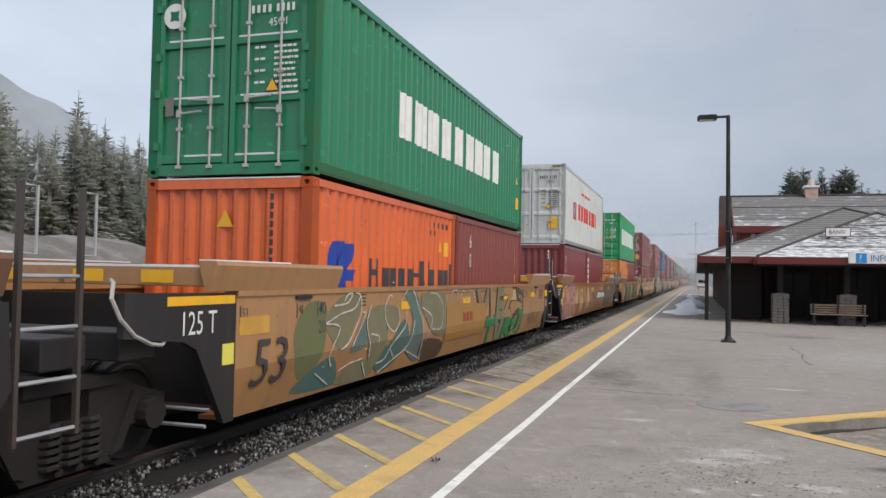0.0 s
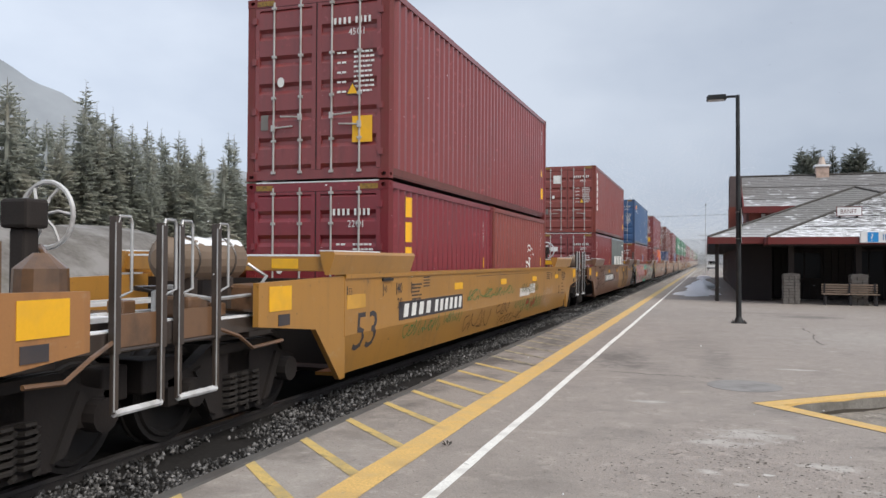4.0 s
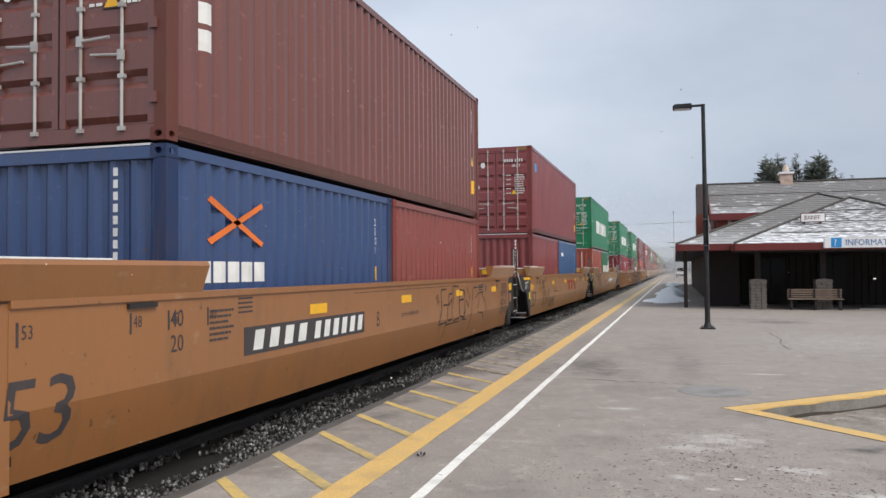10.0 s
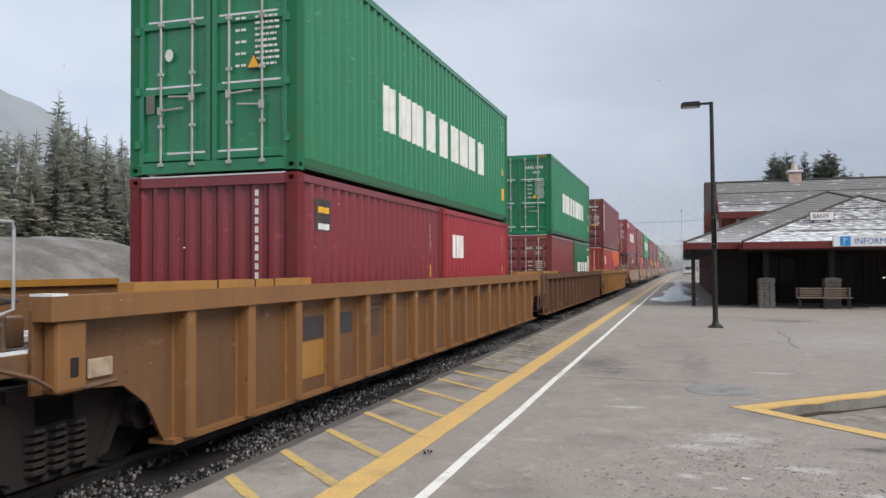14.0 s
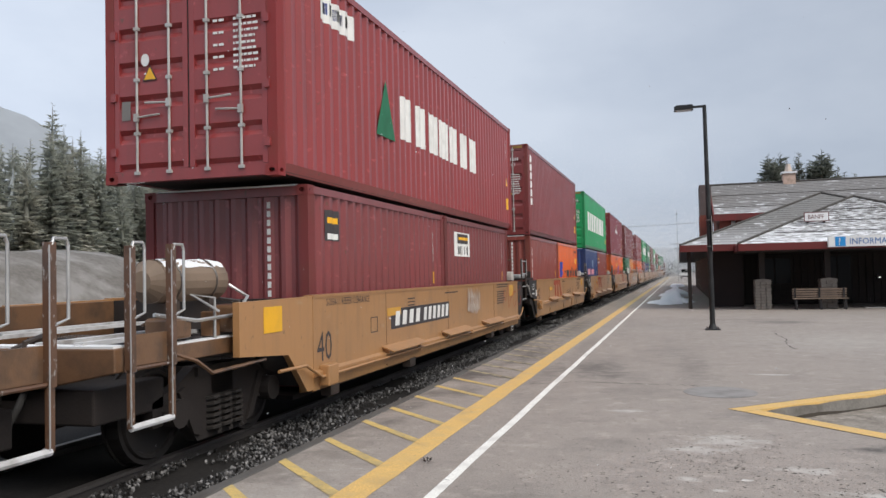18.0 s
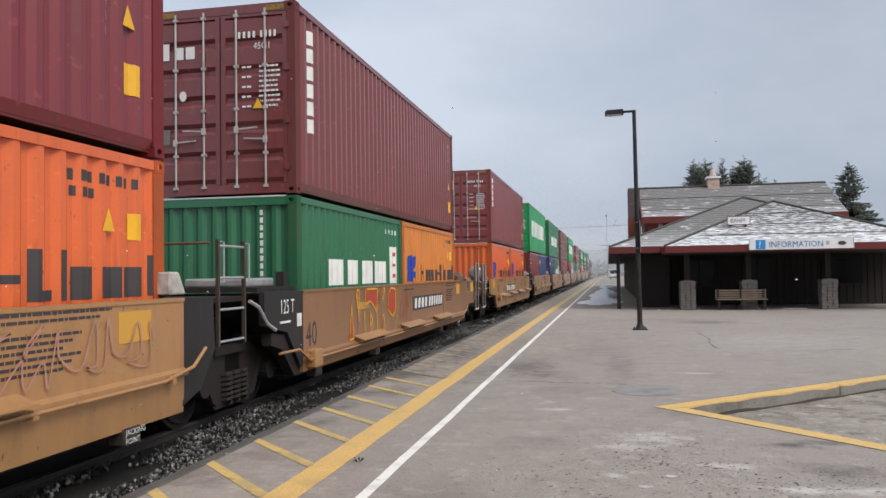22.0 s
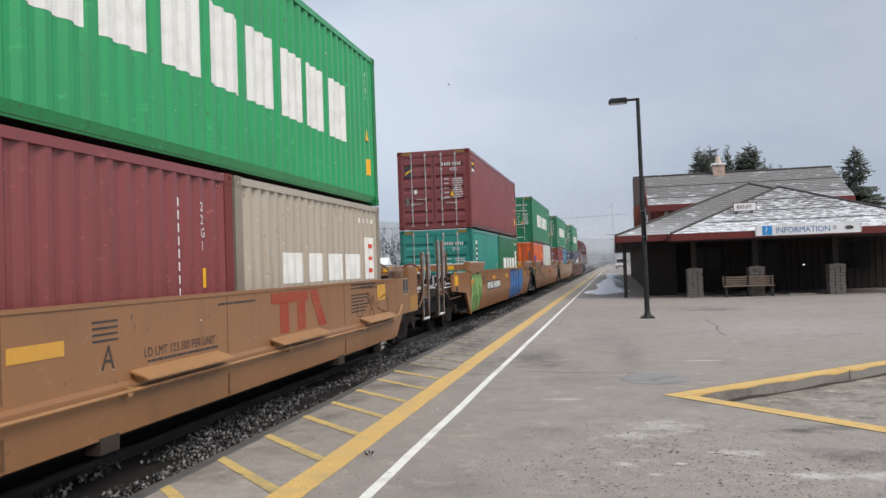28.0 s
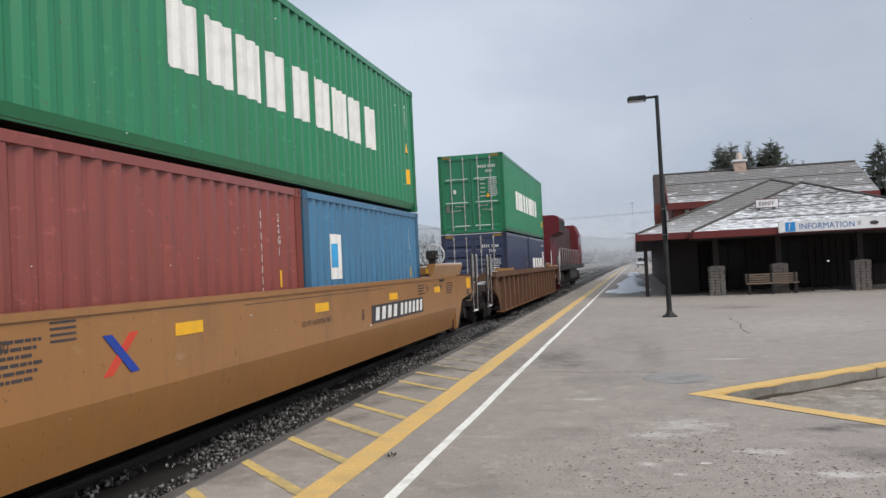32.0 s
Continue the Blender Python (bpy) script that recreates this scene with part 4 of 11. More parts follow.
    part("lettering", lettering("INFORMATION", 0.315, "end", (ix0 + 0.72, iy - 0.006, iz0 + 0.085), letter_blue, squeeze=0.90), None, info)
    oval = [(ix1 - 0.42 + 0.15 * math.cos(k * math.pi / 10), (iz0 + iz1) / 2 + 0.075 * math.sin(k * math.pi / 10)) for k in range(20)]
    part("emblem", Build().prism(oval, "y", iy - 0.006, iy - 0.001), DARK_MARK, info, "dark oval emblem")
    part("emblem", Build().box(ix1 - 0.98, ix1 - 0.86, iy - 0.006, iy - 0.001, iz0 + 0.14, iz1 - 0.1), mat("grey_emblem", (0.45, 0.45, 0.47), 0.5), info)
    for x in [ix0 + 0.01, ix1 - 0.03]:
        part("edge_strip", Build().box(x, x + 0.02, iy - 0.006, iy - 0.001, iz0, iz1), SILVER, info)
    # bench
    bench = thing("bench", "slatted wooden bench with a worn finish before the station", "bench", m=pose(5.1, 32.68, 0))
    slat = mat("bench_slats", (0.27, 0.20, 0.15), 0.65, dirt=0.4, scale=3.0, bump=0.2)
    for k in range(4):
        part("back_slat", Build().box(-0.95, 0.95, 0.20 - k * 0.012, 0.235 - k * 0.012, 0.46 + k * 0.09, 0.52 + k * 0.09), slat, bench, bevel=0.008)
    for k in range(4):
        part("seat_slat", Build().box(-0.95, 0.95, -0.22 + k * 0.11, -0.13 + k * 0.11, 0.40, 0.435), slat, bench, bevel=0.008)
    for x in (-0.85, 0.0, 0.85):
        part("leg", Build().box(x - 0.03, x + 0.03, -0.22, -0.16, 0, 0.40), BLACK, bench)
        part("leg", Build().box(x - 0.03, x + 0.03, 0.14, 0.20, 0, 0.82), BLACK, bench)
        part("rail", Build().box(x - 0.03, x + 0.03, -0.22, 0.2, 0.36, 0.40), BLACK, bench)
    # glowing block added for a glint under the porch; its lantern body is invented
    lamp = thing("porch_glint", "small glowing block added for a glint under the porch roof", "lantern", m=pose(8.05, 36.9, 1.12))
    part("housing", Build().box(-0.09, 0.09, -0.02, 0.12, -0.1, 0.14), BLACK, lamp)
    glow = bpy.data.materials.new("glint_glow")
    glow.use_nodes = True
    glow.node_tree.nodes["Principled BSDF"].inputs["Emission Color"].default_value = (1, 0.95, 0.85, 1)
    glow.node_tree.nodes["Principled BSDF"].inputs["Emission Strength"].default_value = 0.8
    part("glass", Build().box(-0.04, 0.045, -0.05, -0.021, -0.02, 0.02), glow, lamp)
    bracket = part("bracket", Build().box(-0.02, 0.02, 0.12, 0.64, 0.0, 0.05), BLACK, lamp)


def make_lamp():
    lp = thing("platform_lamp", "tall dark platform lamp post with one flat rectangular head", "street lamp", m=pose(0.82, 22.09, 0, 0, -0.3, 0))
    part("base_plate", Build().box(-0.19, 0.19, -0.19, 0.19, 0, 0.03), POLE, lp, bevel=0.006)
    for a in range(4):
        part("anchor_bolt", Build().tube((0.14 * (1 if a % 2 else -1), 0.14 * (1 if a > 1 else -1), 0.03), (0.14 * (1 if a % 2 else -1), 0.14 * (1 if a > 1 else -1), 0.075), 0.018, 6), STEEL, lp)
    part("pole", Build().tube((0, 0, 0.03), (0, 0, 6.0), 0.07, 16, 0.05), POLE, lp, smooth=False)
    part("skirt", Build().tube((0, 0, 0.03), (0, 0, 0.16), 0.12, 16, 0.075), POLE, lp)
    part("arm", Build().tube((0.04, 0, 5.97), (-0.35, 0, 5.97), 0.035, 10), POLE, lp)
    head = part("lamp_head", Build().prism([(-0.78, 5.90), (-0.30, 5.90), (-0.27, 5.95), (-0.30, 6.02), (-0.72, 6.02), (-0.78, 5.97)], "y", -0.17, 0.17), POLE, lp, bevel=0.012)
    part("lens", Build().box(-0.74, -0.34, -0.13, 0.13, 5.885, 5.899), mat("lamp_lens", (0.5, 0.5, 0.5), 0.3, dirt=0.1), head)
    for z in (2.9, 2.2):
        part("sign_band", Build().tube((0, 0, z), (0, 0, z + 0.03), 0.078, 12), STEEL, lp)
    part("pole_sign", Build().box(0.065, 0.075, -0.14, 0.14, 2.1, 3.0), mat("sign_back", (0.5, 0.52, 0.5), 0.5), lp, "narrow sign seen edge-on")


def make_far_bits():
    mast = thing("radio_mast", "thin grey mast with a small crossbar beyond the station", "mast", m=pose(-0.05, 112, 0))
    # pale metal on the far pole stands in for fog before it
    part("pole", Build().tube((0, 0, -0.1), (0, 0, 9.2), 0.05, 6, 0.025), SILVER, mast)
    part("crossbar", Build().box(-0.9, 0.3, -0.03, 0.03, 5.15, 5.22), STEEL, mast)
    part("crossbar", Build().box(-0.6, 0.2, -0.03, 0.03, 4.5, 4.57), STEEL, mast)
    part("light", Build().tube((0, 0, 9.2), (0, 0, 9.4), 0.1, 8), BLACK, mast)
    for a, b, sag in (((-42, 92, 6.6), (2.2, 72, 5.7), 0.25),):
        a, b = Vector(a), Vector(b)
        pts = [a.lerp(b, k / 12) - Vector((0, 0, sag * 4 * (k / 12) * (1 - k / 12))) for k in range(13)]
        tagged(part("overhead_wire", Build().path(pts, 0.012, 5), BLACK, None), "thin dark overhead wire", "wire", "overhead wires")
    van = thing("parked_van", "white van parked far along the platform", "van", m=pose(1.15, 150, 0))
    wp = mat("white_van_paint", (0.75, 0.76, 0.77), 0.35, dirt=0.2)
    part("body", Build().prism([(-0.95, 0.35), (0.95, 0.35), (0.98, 1.0), (0.82, 1.95), (-0.82, 1.95), (-0.98, 1.0)], "y", -2.0, 2.4), wp, van, bevel=0.08)
    part("windscreen", Build().box(-0.74, 0.74, -2.03, -2.004, 1.12, 1.78), GLASS, van)
    part("bumper", Build().box(-0.95, 0.95, -2.1, -2.004, 0.35, 0.6), BLACK, van)
    for x in (-0.85, 0.65):
        for y in (-1.3, 1.5):
            part("wheel", Build().tube((x, y, 0.33), (x + 0.2, y, 0.33), 0.33, 14), RUBBER, van)


make_station()
make_lamp()
make_far_bits()

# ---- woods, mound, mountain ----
# needles of the wood's edge: haze is mixed in as a paler colour
HAZED_NEEDLES = mat("spruce_needles", (0.40, 0.415, 0.37), 0.9, dirt=0.5, dirt_rgb=(0.25, 0.265, 0.225), scale=0.35, bump=0.0, fine=3.0, vary=0.3, spec=0.1, specks=((0.16, 0.48, 0.62, (0.56, 0.51, 0.43), 0.75, (1, 1, 0.6)),))


def let_light_through(m, rgb, share):
    """Needles pass part of the light on to their far side."""
    n, l = m.node_tree.nodes, m.node_tree.links
    t = n.new("ShaderNodeBsdfTranslucent")
    t.inputs[0].default_value = (*rgb, 1)
    mx = n.new("ShaderNodeMixShader")
    mx.inputs[0].default_value = share
    l.new(n["Principled BSDF"].outputs[0], mx.inputs[1])
    l.new(t.outputs[0], mx.inputs[2])
    l.new(mx.outputs[0], n["Material Output"].inputs["Surface"])


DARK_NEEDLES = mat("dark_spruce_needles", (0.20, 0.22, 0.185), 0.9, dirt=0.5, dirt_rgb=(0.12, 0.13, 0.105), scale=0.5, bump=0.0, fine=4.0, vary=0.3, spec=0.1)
let_light_through(HAZED_NEEDLES, (0.54, 0.55, 0.49), 0.5)
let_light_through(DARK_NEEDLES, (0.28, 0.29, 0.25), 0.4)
BARK = mat("spruce_bark", (0.17, 0.15, 0.13), 0.9, dirt=0.5, scale=3.0, bump=0.3)


def spruce_meshes(seed, height, width, whorls, blunt=0.85):
    """A tapered trunk and a crown of drooping, ragged boughs."""
    r = random.Random(seed)
    trunk = Build()
    lean = r.uniform(-0.012, 0.012)
    for k in range(5):
        a, b = k / 5, (k + 1) / 5
        trunk.tube((lean * height * a, 0, height * a * 0.97), (lean * height * b, 0, height * b * 0.97), 0.017 * height * (1 - a) ** 0.8 + 0.02, 6, 0.017 * height * (1 - b) ** 0.8 + 0.015)
    crown = Build()
    core = []
    for k in range(13):
        q = k / 12
        core.append([(lean * height * (0.1 + 0.87 * q) + 0.13 * width * (1 - q) ** blunt * r.uniform(0.5, 1.25) * math.cos(j * 0.6981), 0.13 * width * (1 - q) ** blunt * r.uniform(0.5, 1.25) * math.sin(j * 0.6981), height * (0.1 + 0.87 * q) - r.uniform(0, 0.03 * height)) for j in range(9)])
        core[-1].append(core[-1][0])
    crown.strip(core)
    gaps = [(r.uniform(0, 6.28), r.uniform(0.1, 0.8)) for _ in range(5)]
    for k in range(whorls * 30):
        s = 1 - r.random() ** 0.62
        a = r.uniform(0, 6.283)
        if any(abs(s - g) < 0.05 and math.cos(a - w) > 0.6 for w, g in gaps):
            continue
        z = height * (0.08 + 0.90 * s)
        fine = 0.35 + 0.65 * (1 - s)
        ln = (width * (1 - s) ** blunt + 0.06) * (0.40 + 0.75 * r.random() ** 1.4) * (1 + 0.22 * math.sin(s * 13 + a * 2 + seed) + 0.12 * math.sin(s * 31 + a + seed))
        d = Vector((math.cos(a), math.sin(a), 0))
        side = Vector((-d.y, d.x, 0))
        base = Vector((lean * z, 0, z))
        rise = 0.5 * s - 0.30
        tip = base + d * ln + Vector((0, 0, rise * ln))
        inner = base + d * ln * 0.15
        for j in range(3):
            u = 0.25 + 0.3 * j
            m = inner.lerp(tip, u)
            w = (0.19 * ln + 0.14 * fine) * (1.15 - u) * r.uniform(0.6, 1.3)
            for sd in (-1, 1):
                out = m + side * sd * w + d * w * 0.7 - Vector((0, 0, r.uniform(0.05, 0.5) * w + 0.05 * fine))
                crown.face(inner.lerp(tip, u - 0.22), out, inner.lerp(tip, min(1, u + 0.16)))
            crown.face(inner.lerp(tip, u - 0.2), m - Vector((0, 0, w * r.uniform(0.6, 1.5))) + d * 0.1 * fine, inner.lerp(tip, min(1, u + 0.2)))
    return trunk.mesh("trunk", BARK), crown.mesh("crown", HAZED_NEEDLES if height > 16.5 and seed < 6 else DARK_NEEDLES)


SPRUCES = [spruce_meshes(*q) for q in ((1, 20, 3.3, 36, 0.52), (2, 22, 3.5, 40, 0.55), (3, 17, 3.0, 32, 0.48), (4, 24, 3.6, 44, 0.6), (5, 19, 2.6, 36, 0.5), (6, 16, 6.6, 64, 0.85), (7, 18, 4.4, 60, 0.55), (8, 18, 3.1, 44, 0.6))]


def plant(kind, x, y, z, size, turn, label, group):
    t = thing("spruce_tree", label, "tree", group, m=pose(x, y, z, 0, 0, turn) @ Matrix.Scale(size, 4))
    part("trunk", SPRUCES[kind][0], None, t)
    part("crown", SPRUCES[kind][1], None, t)


BEHIND = ((11.6, 110, 6, 0.98), (12.0, 108, 6, 0.94), (13.4, 113, 6, 1.01), (13.8, 111, 7, 0.94), (14.6, 111, 7, 0.87), (15.4, 111, 7, 0.99), (16.8, 112, 7, 0.94), (17.6, 112, 6, 0.96), (17.9, 110, 6, 0.99), (18.7, 110, 7, 0.96), (19.4, 108, 7, 0.85), (21.0, 113, 7, 0.84), (21.5, 109, 7, 0.80))


def make_woods():
    r = random.Random(12)
    for i in range(152):
        y = 44 + i * 1.16 + r.uniform(-3, 3)
        row = i % 4
        x = -72 - row * 6 - r.uniform(0, 5)
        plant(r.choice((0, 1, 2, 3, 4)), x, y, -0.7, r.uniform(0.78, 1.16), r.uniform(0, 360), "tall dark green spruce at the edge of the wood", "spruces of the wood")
    for x, y, k, s in BEHIND:
        plant(k, x, y, -0.7, s, r.uniform(0, 360), "spruce standing behind the station roof", "spruces behind the station")
    plant(5, 28.6, 103, -0.7, 0.98, 40, "broad full spruce beside the station", "spruces behind the station")
    for x, y, k, s in ((-75, 85.6, 3, 0.96), (-76, 87.2, 1, 0.95), (-75, 88.8, 1, 0.97), (-75, 92.6, 0, 0.96), (-75, 96, 0, 1.03), (-75, 99, 3, 0.92), (-75, 100.4, 1, 0.96), (-75, 104, 0, 0.98), (-75, 80, 3, 0.95), (-75, 82.5, 1, 1.0)):
        plant(k, x, y, -0.7, s, r.uniform(0, 360), "tall dark green spruce at the edge of the wood", "spruces of the wood")
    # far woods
    # far woods; mist is painted in as a pale bluish needle colour
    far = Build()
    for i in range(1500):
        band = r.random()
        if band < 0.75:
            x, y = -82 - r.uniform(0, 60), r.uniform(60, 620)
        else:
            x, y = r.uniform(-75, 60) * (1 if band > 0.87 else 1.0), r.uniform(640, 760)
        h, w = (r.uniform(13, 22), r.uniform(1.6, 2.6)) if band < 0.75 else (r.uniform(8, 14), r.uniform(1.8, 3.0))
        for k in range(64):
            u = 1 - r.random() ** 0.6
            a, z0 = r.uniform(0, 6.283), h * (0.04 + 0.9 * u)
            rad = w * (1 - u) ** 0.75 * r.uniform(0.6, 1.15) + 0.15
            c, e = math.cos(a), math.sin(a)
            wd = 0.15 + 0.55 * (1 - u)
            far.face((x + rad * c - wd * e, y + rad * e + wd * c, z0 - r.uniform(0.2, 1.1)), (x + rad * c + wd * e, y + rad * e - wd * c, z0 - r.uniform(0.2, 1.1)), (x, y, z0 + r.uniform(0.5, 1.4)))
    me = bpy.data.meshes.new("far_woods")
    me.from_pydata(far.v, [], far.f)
    me.materials.append(mat("hazed_far_needles", (0.36, 0.39, 0.405), 0.9, dirt=0.3, scale=0.05, bump=0.0, fine=0.5, vary=0.2, spec=0.1))
    tagged(part("far_woods", me, None, None), "dense far spruce wood, its needle colour paled for mist", "woods", kind="stuff")
    # mound of earth between the tracks and the wood
    rows = []
    for i in range(43):
        y = -30 + i * 2.15
        taper = max(0.0, min(1.0, (58 - y) / 17.5)) ** 0.7
        row = []
        for k in range(21):
            s = -1 + k / 10
            h = 4.35 * taper * max(0, 1 - s * s) ** 0.9
            h *= 0.96 + 0.12 * noise.noise((y * 0.07, s * 1.3, 4.0)) + 0.05 * noise.noise((y * 0.5, s * 6, 1.0))
            row.append((-36 + s * 8.5 + 1.2 * noise.noise((y * 0.05, 2.0, s)), y, -0.66 + h))
        rows.append(row)
    tagged(part("earth_mound", Build().strip(rows), MOUND, None, smooth=True), "long grey-brown mound of earth and gravel beyond the tracks", "mound", kind="structure")
    # mountain backdrop; the haze of low cloud is in its pale colour
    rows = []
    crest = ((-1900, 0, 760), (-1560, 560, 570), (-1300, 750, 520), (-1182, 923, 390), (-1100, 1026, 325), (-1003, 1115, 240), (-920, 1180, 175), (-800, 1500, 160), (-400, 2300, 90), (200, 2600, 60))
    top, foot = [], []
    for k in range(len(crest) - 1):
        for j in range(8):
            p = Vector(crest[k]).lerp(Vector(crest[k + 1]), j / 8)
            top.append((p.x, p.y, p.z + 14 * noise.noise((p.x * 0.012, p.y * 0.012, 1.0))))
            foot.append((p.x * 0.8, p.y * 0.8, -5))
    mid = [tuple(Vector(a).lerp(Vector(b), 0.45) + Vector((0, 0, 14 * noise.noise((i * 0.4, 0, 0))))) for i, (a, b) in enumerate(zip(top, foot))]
    tagged(part("mountain_backdrop", Build().strip([foot, mid, top]), mat("hazed_mountain", (0.31, 0.335, 0.365), 1.0, dirt=0.8, dirt_rgb=(0.20, 0.222, 0.245), scale=0.006, bump=0.0, fine=0.05, spec=0.0), None, smooth=True), "grey mountainside with cloud haze put into its pale colour", "mountain", kind="structure")
    # shed with a snowy roof across the yard
    shed = thing("yard_shed", "low grey shed with snow on its roof across the yard", "shed", m=pose(-50, 150, -0.6, 0, 0, 8))
    part("wall", Build().box(-6, 6, -3, 3, 0, 2.6), mat("shed_wall", (0.16, 0.15, 0.14), 0.8, dirt=0.4), shed)
    part("roof", Build().prism([(-3.5, 2.5), (3.5, 2.5), (0, 4.3)], "x", -6.4, 6.4), SNOW, shed, "snow-covered roof")
    part("door", Build().box(-1.2, 1.2, -3.06, -3.002, 0, 2.2), BROWN, shed)
    for x, y, s in ((-17, 30.5, 0.9), (-18, 33.5, 0.7), (-21, 27, 0.8)):
        tagged(part("snow_heap", lump(x, y, 1.0 * s, 1.5 * s, 1.0 * s, int(y), base=-0.62), SNOW, None, smooth=True), "small heap of old snow in the yard", "snow", "snow heaps")


make_woods()

# ---- containers ----
XC = TRACK_X
COLOURS = {
    "green": srgb(24, 133, 87), "bright_green": srgb(24, 152, 88), "dark_green": srgb(32, 116, 74), "line_green": srgb(34, 112, 72),
    "orange": srgb(220, 101, 42), "yellow_orange": srgb(214, 128, 44), "maroon": srgb(144, 64, 64), "dark_maroon": srgb(128, 59, 58),
    "brown_red": srgb(150, 71, 61), "umber_red": srgb(126, 70, 60), "brick": srgb(178, 88, 68), "crimson": srgb(140, 40, 50), "red": srgb(176, 40, 52), "tile_red": srgb(192, 74, 58),
    "rose_red": srgb(168, 62, 62), "blue": srgb(55, 89, 132), "navy": srgb(48, 70, 124), "ink_blue": srgb(40, 66, 112), "deep_navy": srgb(46, 55, 84), "sky_blue": srgb(62, 116, 152),
    "teal": srgb(34, 136, 124), "grey": srgb(112, 120, 118), "white": srgb(206, 210, 208), "beige": srgb(174, 164, 150),
}
LABELS = {"green": "green", "bright_green": "bright green", "dark_green": "dark green", "line_green": "deep green", "orange": "orange", "yellow_orange": "faded orange", "maroon": "maroon", "dark_maroon": "dark maroon",
          "brown_red": "brownish red", "umber_red": "dark reddish brown", "brick": "brick red", "crimson": "crimson", "red": "bright red", "tile_red": "tile red", "rose_red": "faded red", "blue": "steel blue", "navy": "navy blue", "ink_blue": "dark blue", "deep_navy": "dark navy",
          "sky_blue": "light blue", "teal": "teal", "grey": "grey", "white": "white", "beige": "beige"}
PITCH = 0.278
REDS = ("maroon", "dark_maroon", "brown_red", "umber_red", "brick", "crimson", "red", "tile_red", "rose_red")


def hull(colour):
    pale = colour in ("white", "beige")
    fade = {"green": 0.84, "line_green": 0.90, "navy": 0.86, "rose_red": 0.70, "dark_maroon": 0.84}.get(colour, 0.76 if colour in REDS else 1.0)
    base = tuple(c * fade for c in COLOURS[colour])
    m = mat("container_" + colour, base, 0.5, dirt=0.50 if pale else 0.34, dirt_rgb=(0.30, 0.22, 0.15) if pale else (0.05, 0.034, 0.030), scale=0.7, streak=0.65, bump=0.05, fine=30.0, vary=0.05,
               specks=((16.0, 0.66, 0.72, (0.10, 0.05, 0.03), 0.75, (1, 1, 0.6)), (9.0, 0.62, 0.74, tuple(min(1, c * 1.5 + 0.05) for c in COLOURS[colour]), 0.45, (1, 0.5, 1)), (5.0, 0.60, 0.75, (0.34, 0.21, 0.12) if pale else tuple(c * 0.5 for c in COLOURS[colour]), 0.62, (1, 2.2, 0.22))))
    m.node_tree.nodes["Principled BSDF"].inputs["Coat Weight"].default_value = 0.8
    m.node_tree.nodes["Principled BSDF"].inputs["Coat Roughness"].default_value = 0.22
    return m


def corrugation(a, b, outer, inner, pitch=PITCH):
    """Points along a corrugated wall: place and depth."""
    n = max(1, round((b - a) / pitch))
    p = (b - a) / n
    pts = [(a, outer)]
    for i in range(n):
        s = a + i * p
        pts += [(s + 0.13 * p, outer), (s + 0.38 * p, inner), (s + 0.62 * p, inner), (s + 0.87 * p, outer)]
    pts.append((b, outer))
    return pts


def side_points(length):
    return corrugation(-length / 2 + 0.17, length / 2 - 0.17, 1.208, 1.163)


def on_side(b, length, y0, y1, z0, z1, lift=0.004, slant=0.0):
    """A painted patch that follows the corrugated side; slant shifts its upper edge along y."""
    pts = side_points(length)

    def depth(y):
        for (ya, xa), (yb, xb) in zip(pts, pts[1:]):
            if ya <= y <= yb:
                return xa + (xb - xa) * (y - ya) / max(1e-6, yb - ya)
        return 1.208
    ys = sorted({y0, y1, *[p[0] for p in pts if y0 < p[0] < y1]})
    if slant == 0:
        b.strip([[(depth(y) + lift, y, z0) for y in ys], [(depth(y) + lift, y, z1) for y in ys]])
    else:
        rows = []
        for k in range(4):
            z, s = z0 + (z1 - z0) * k / 3, slant * k / 3
            rows.append([(1.213, y + s, z) for y in ys])
        b.strip(rows)
    return b


def outline_on_side(b, length, poly, lift=0.004):
    """A flat painted outline laid on the corrugated side; poly: convex, of (y, z)."""
    pts = side_points(length)

    def cut(ps, at, keep_above):
        out = []
        for (ya, za), (yb, zb) in zip(ps, ps[1:] + ps[:1]):
            ina, inb = (ya >= at, yb >= at) if keep_above else (ya <= at, yb <= at)
            if ina:
                out.append((ya, za))
            if ina != inb:
                t = (at - ya) / (yb - ya)
                out.append((at, za + (zb - za) * t))
        return out
    for (ya, xa), (yb, xb) in zip(pts, pts[1:]):
        if yb - ya < 1e-6:
            continue
        piece = cut(cut(list(poly), ya, True), yb, False)
        if len(piece) > 2:
            b.face(*[(xa + (xb - xa) * (y - ya) / (yb - ya) + lift, y, z) for y, z in piece])
    return b


def word_bars(c, material, length, y0, y1, z0, z1, count, seed=0, fill=0.76, lift=0.004):
    """A row of plain blocks in place of a painted name."""
    cell = (y1 - y0) / count
    for i in range(count):
        a = y0 + i * cell
        part("painted_bar", on_side(Build(), length, a + 0.05 * cell, a + (0.05 + fill) * cell, z0, z1, lift), material, c)


def column_bars(b, length, y, z1, count, h=0.13, w=0.10, gap=0.045):
    for i in range(count):
        on_side(b, length, y, y + w, z1 - (i + 1) * h - i * gap, z1 - i * (h + gap))
    return b


def upright_bars(c, material, length, y, z1, count, h, w, gap, seed=0):
    """An upright name as plain blocks one above another."""
    for i in range(count):
        part("painted_bar", on_side(Build(), length, y + 0.15 * w, y + 0.9 * w, z1 - (i + 1) * h - i * gap, z1 - i * (h + gap)), material, c)


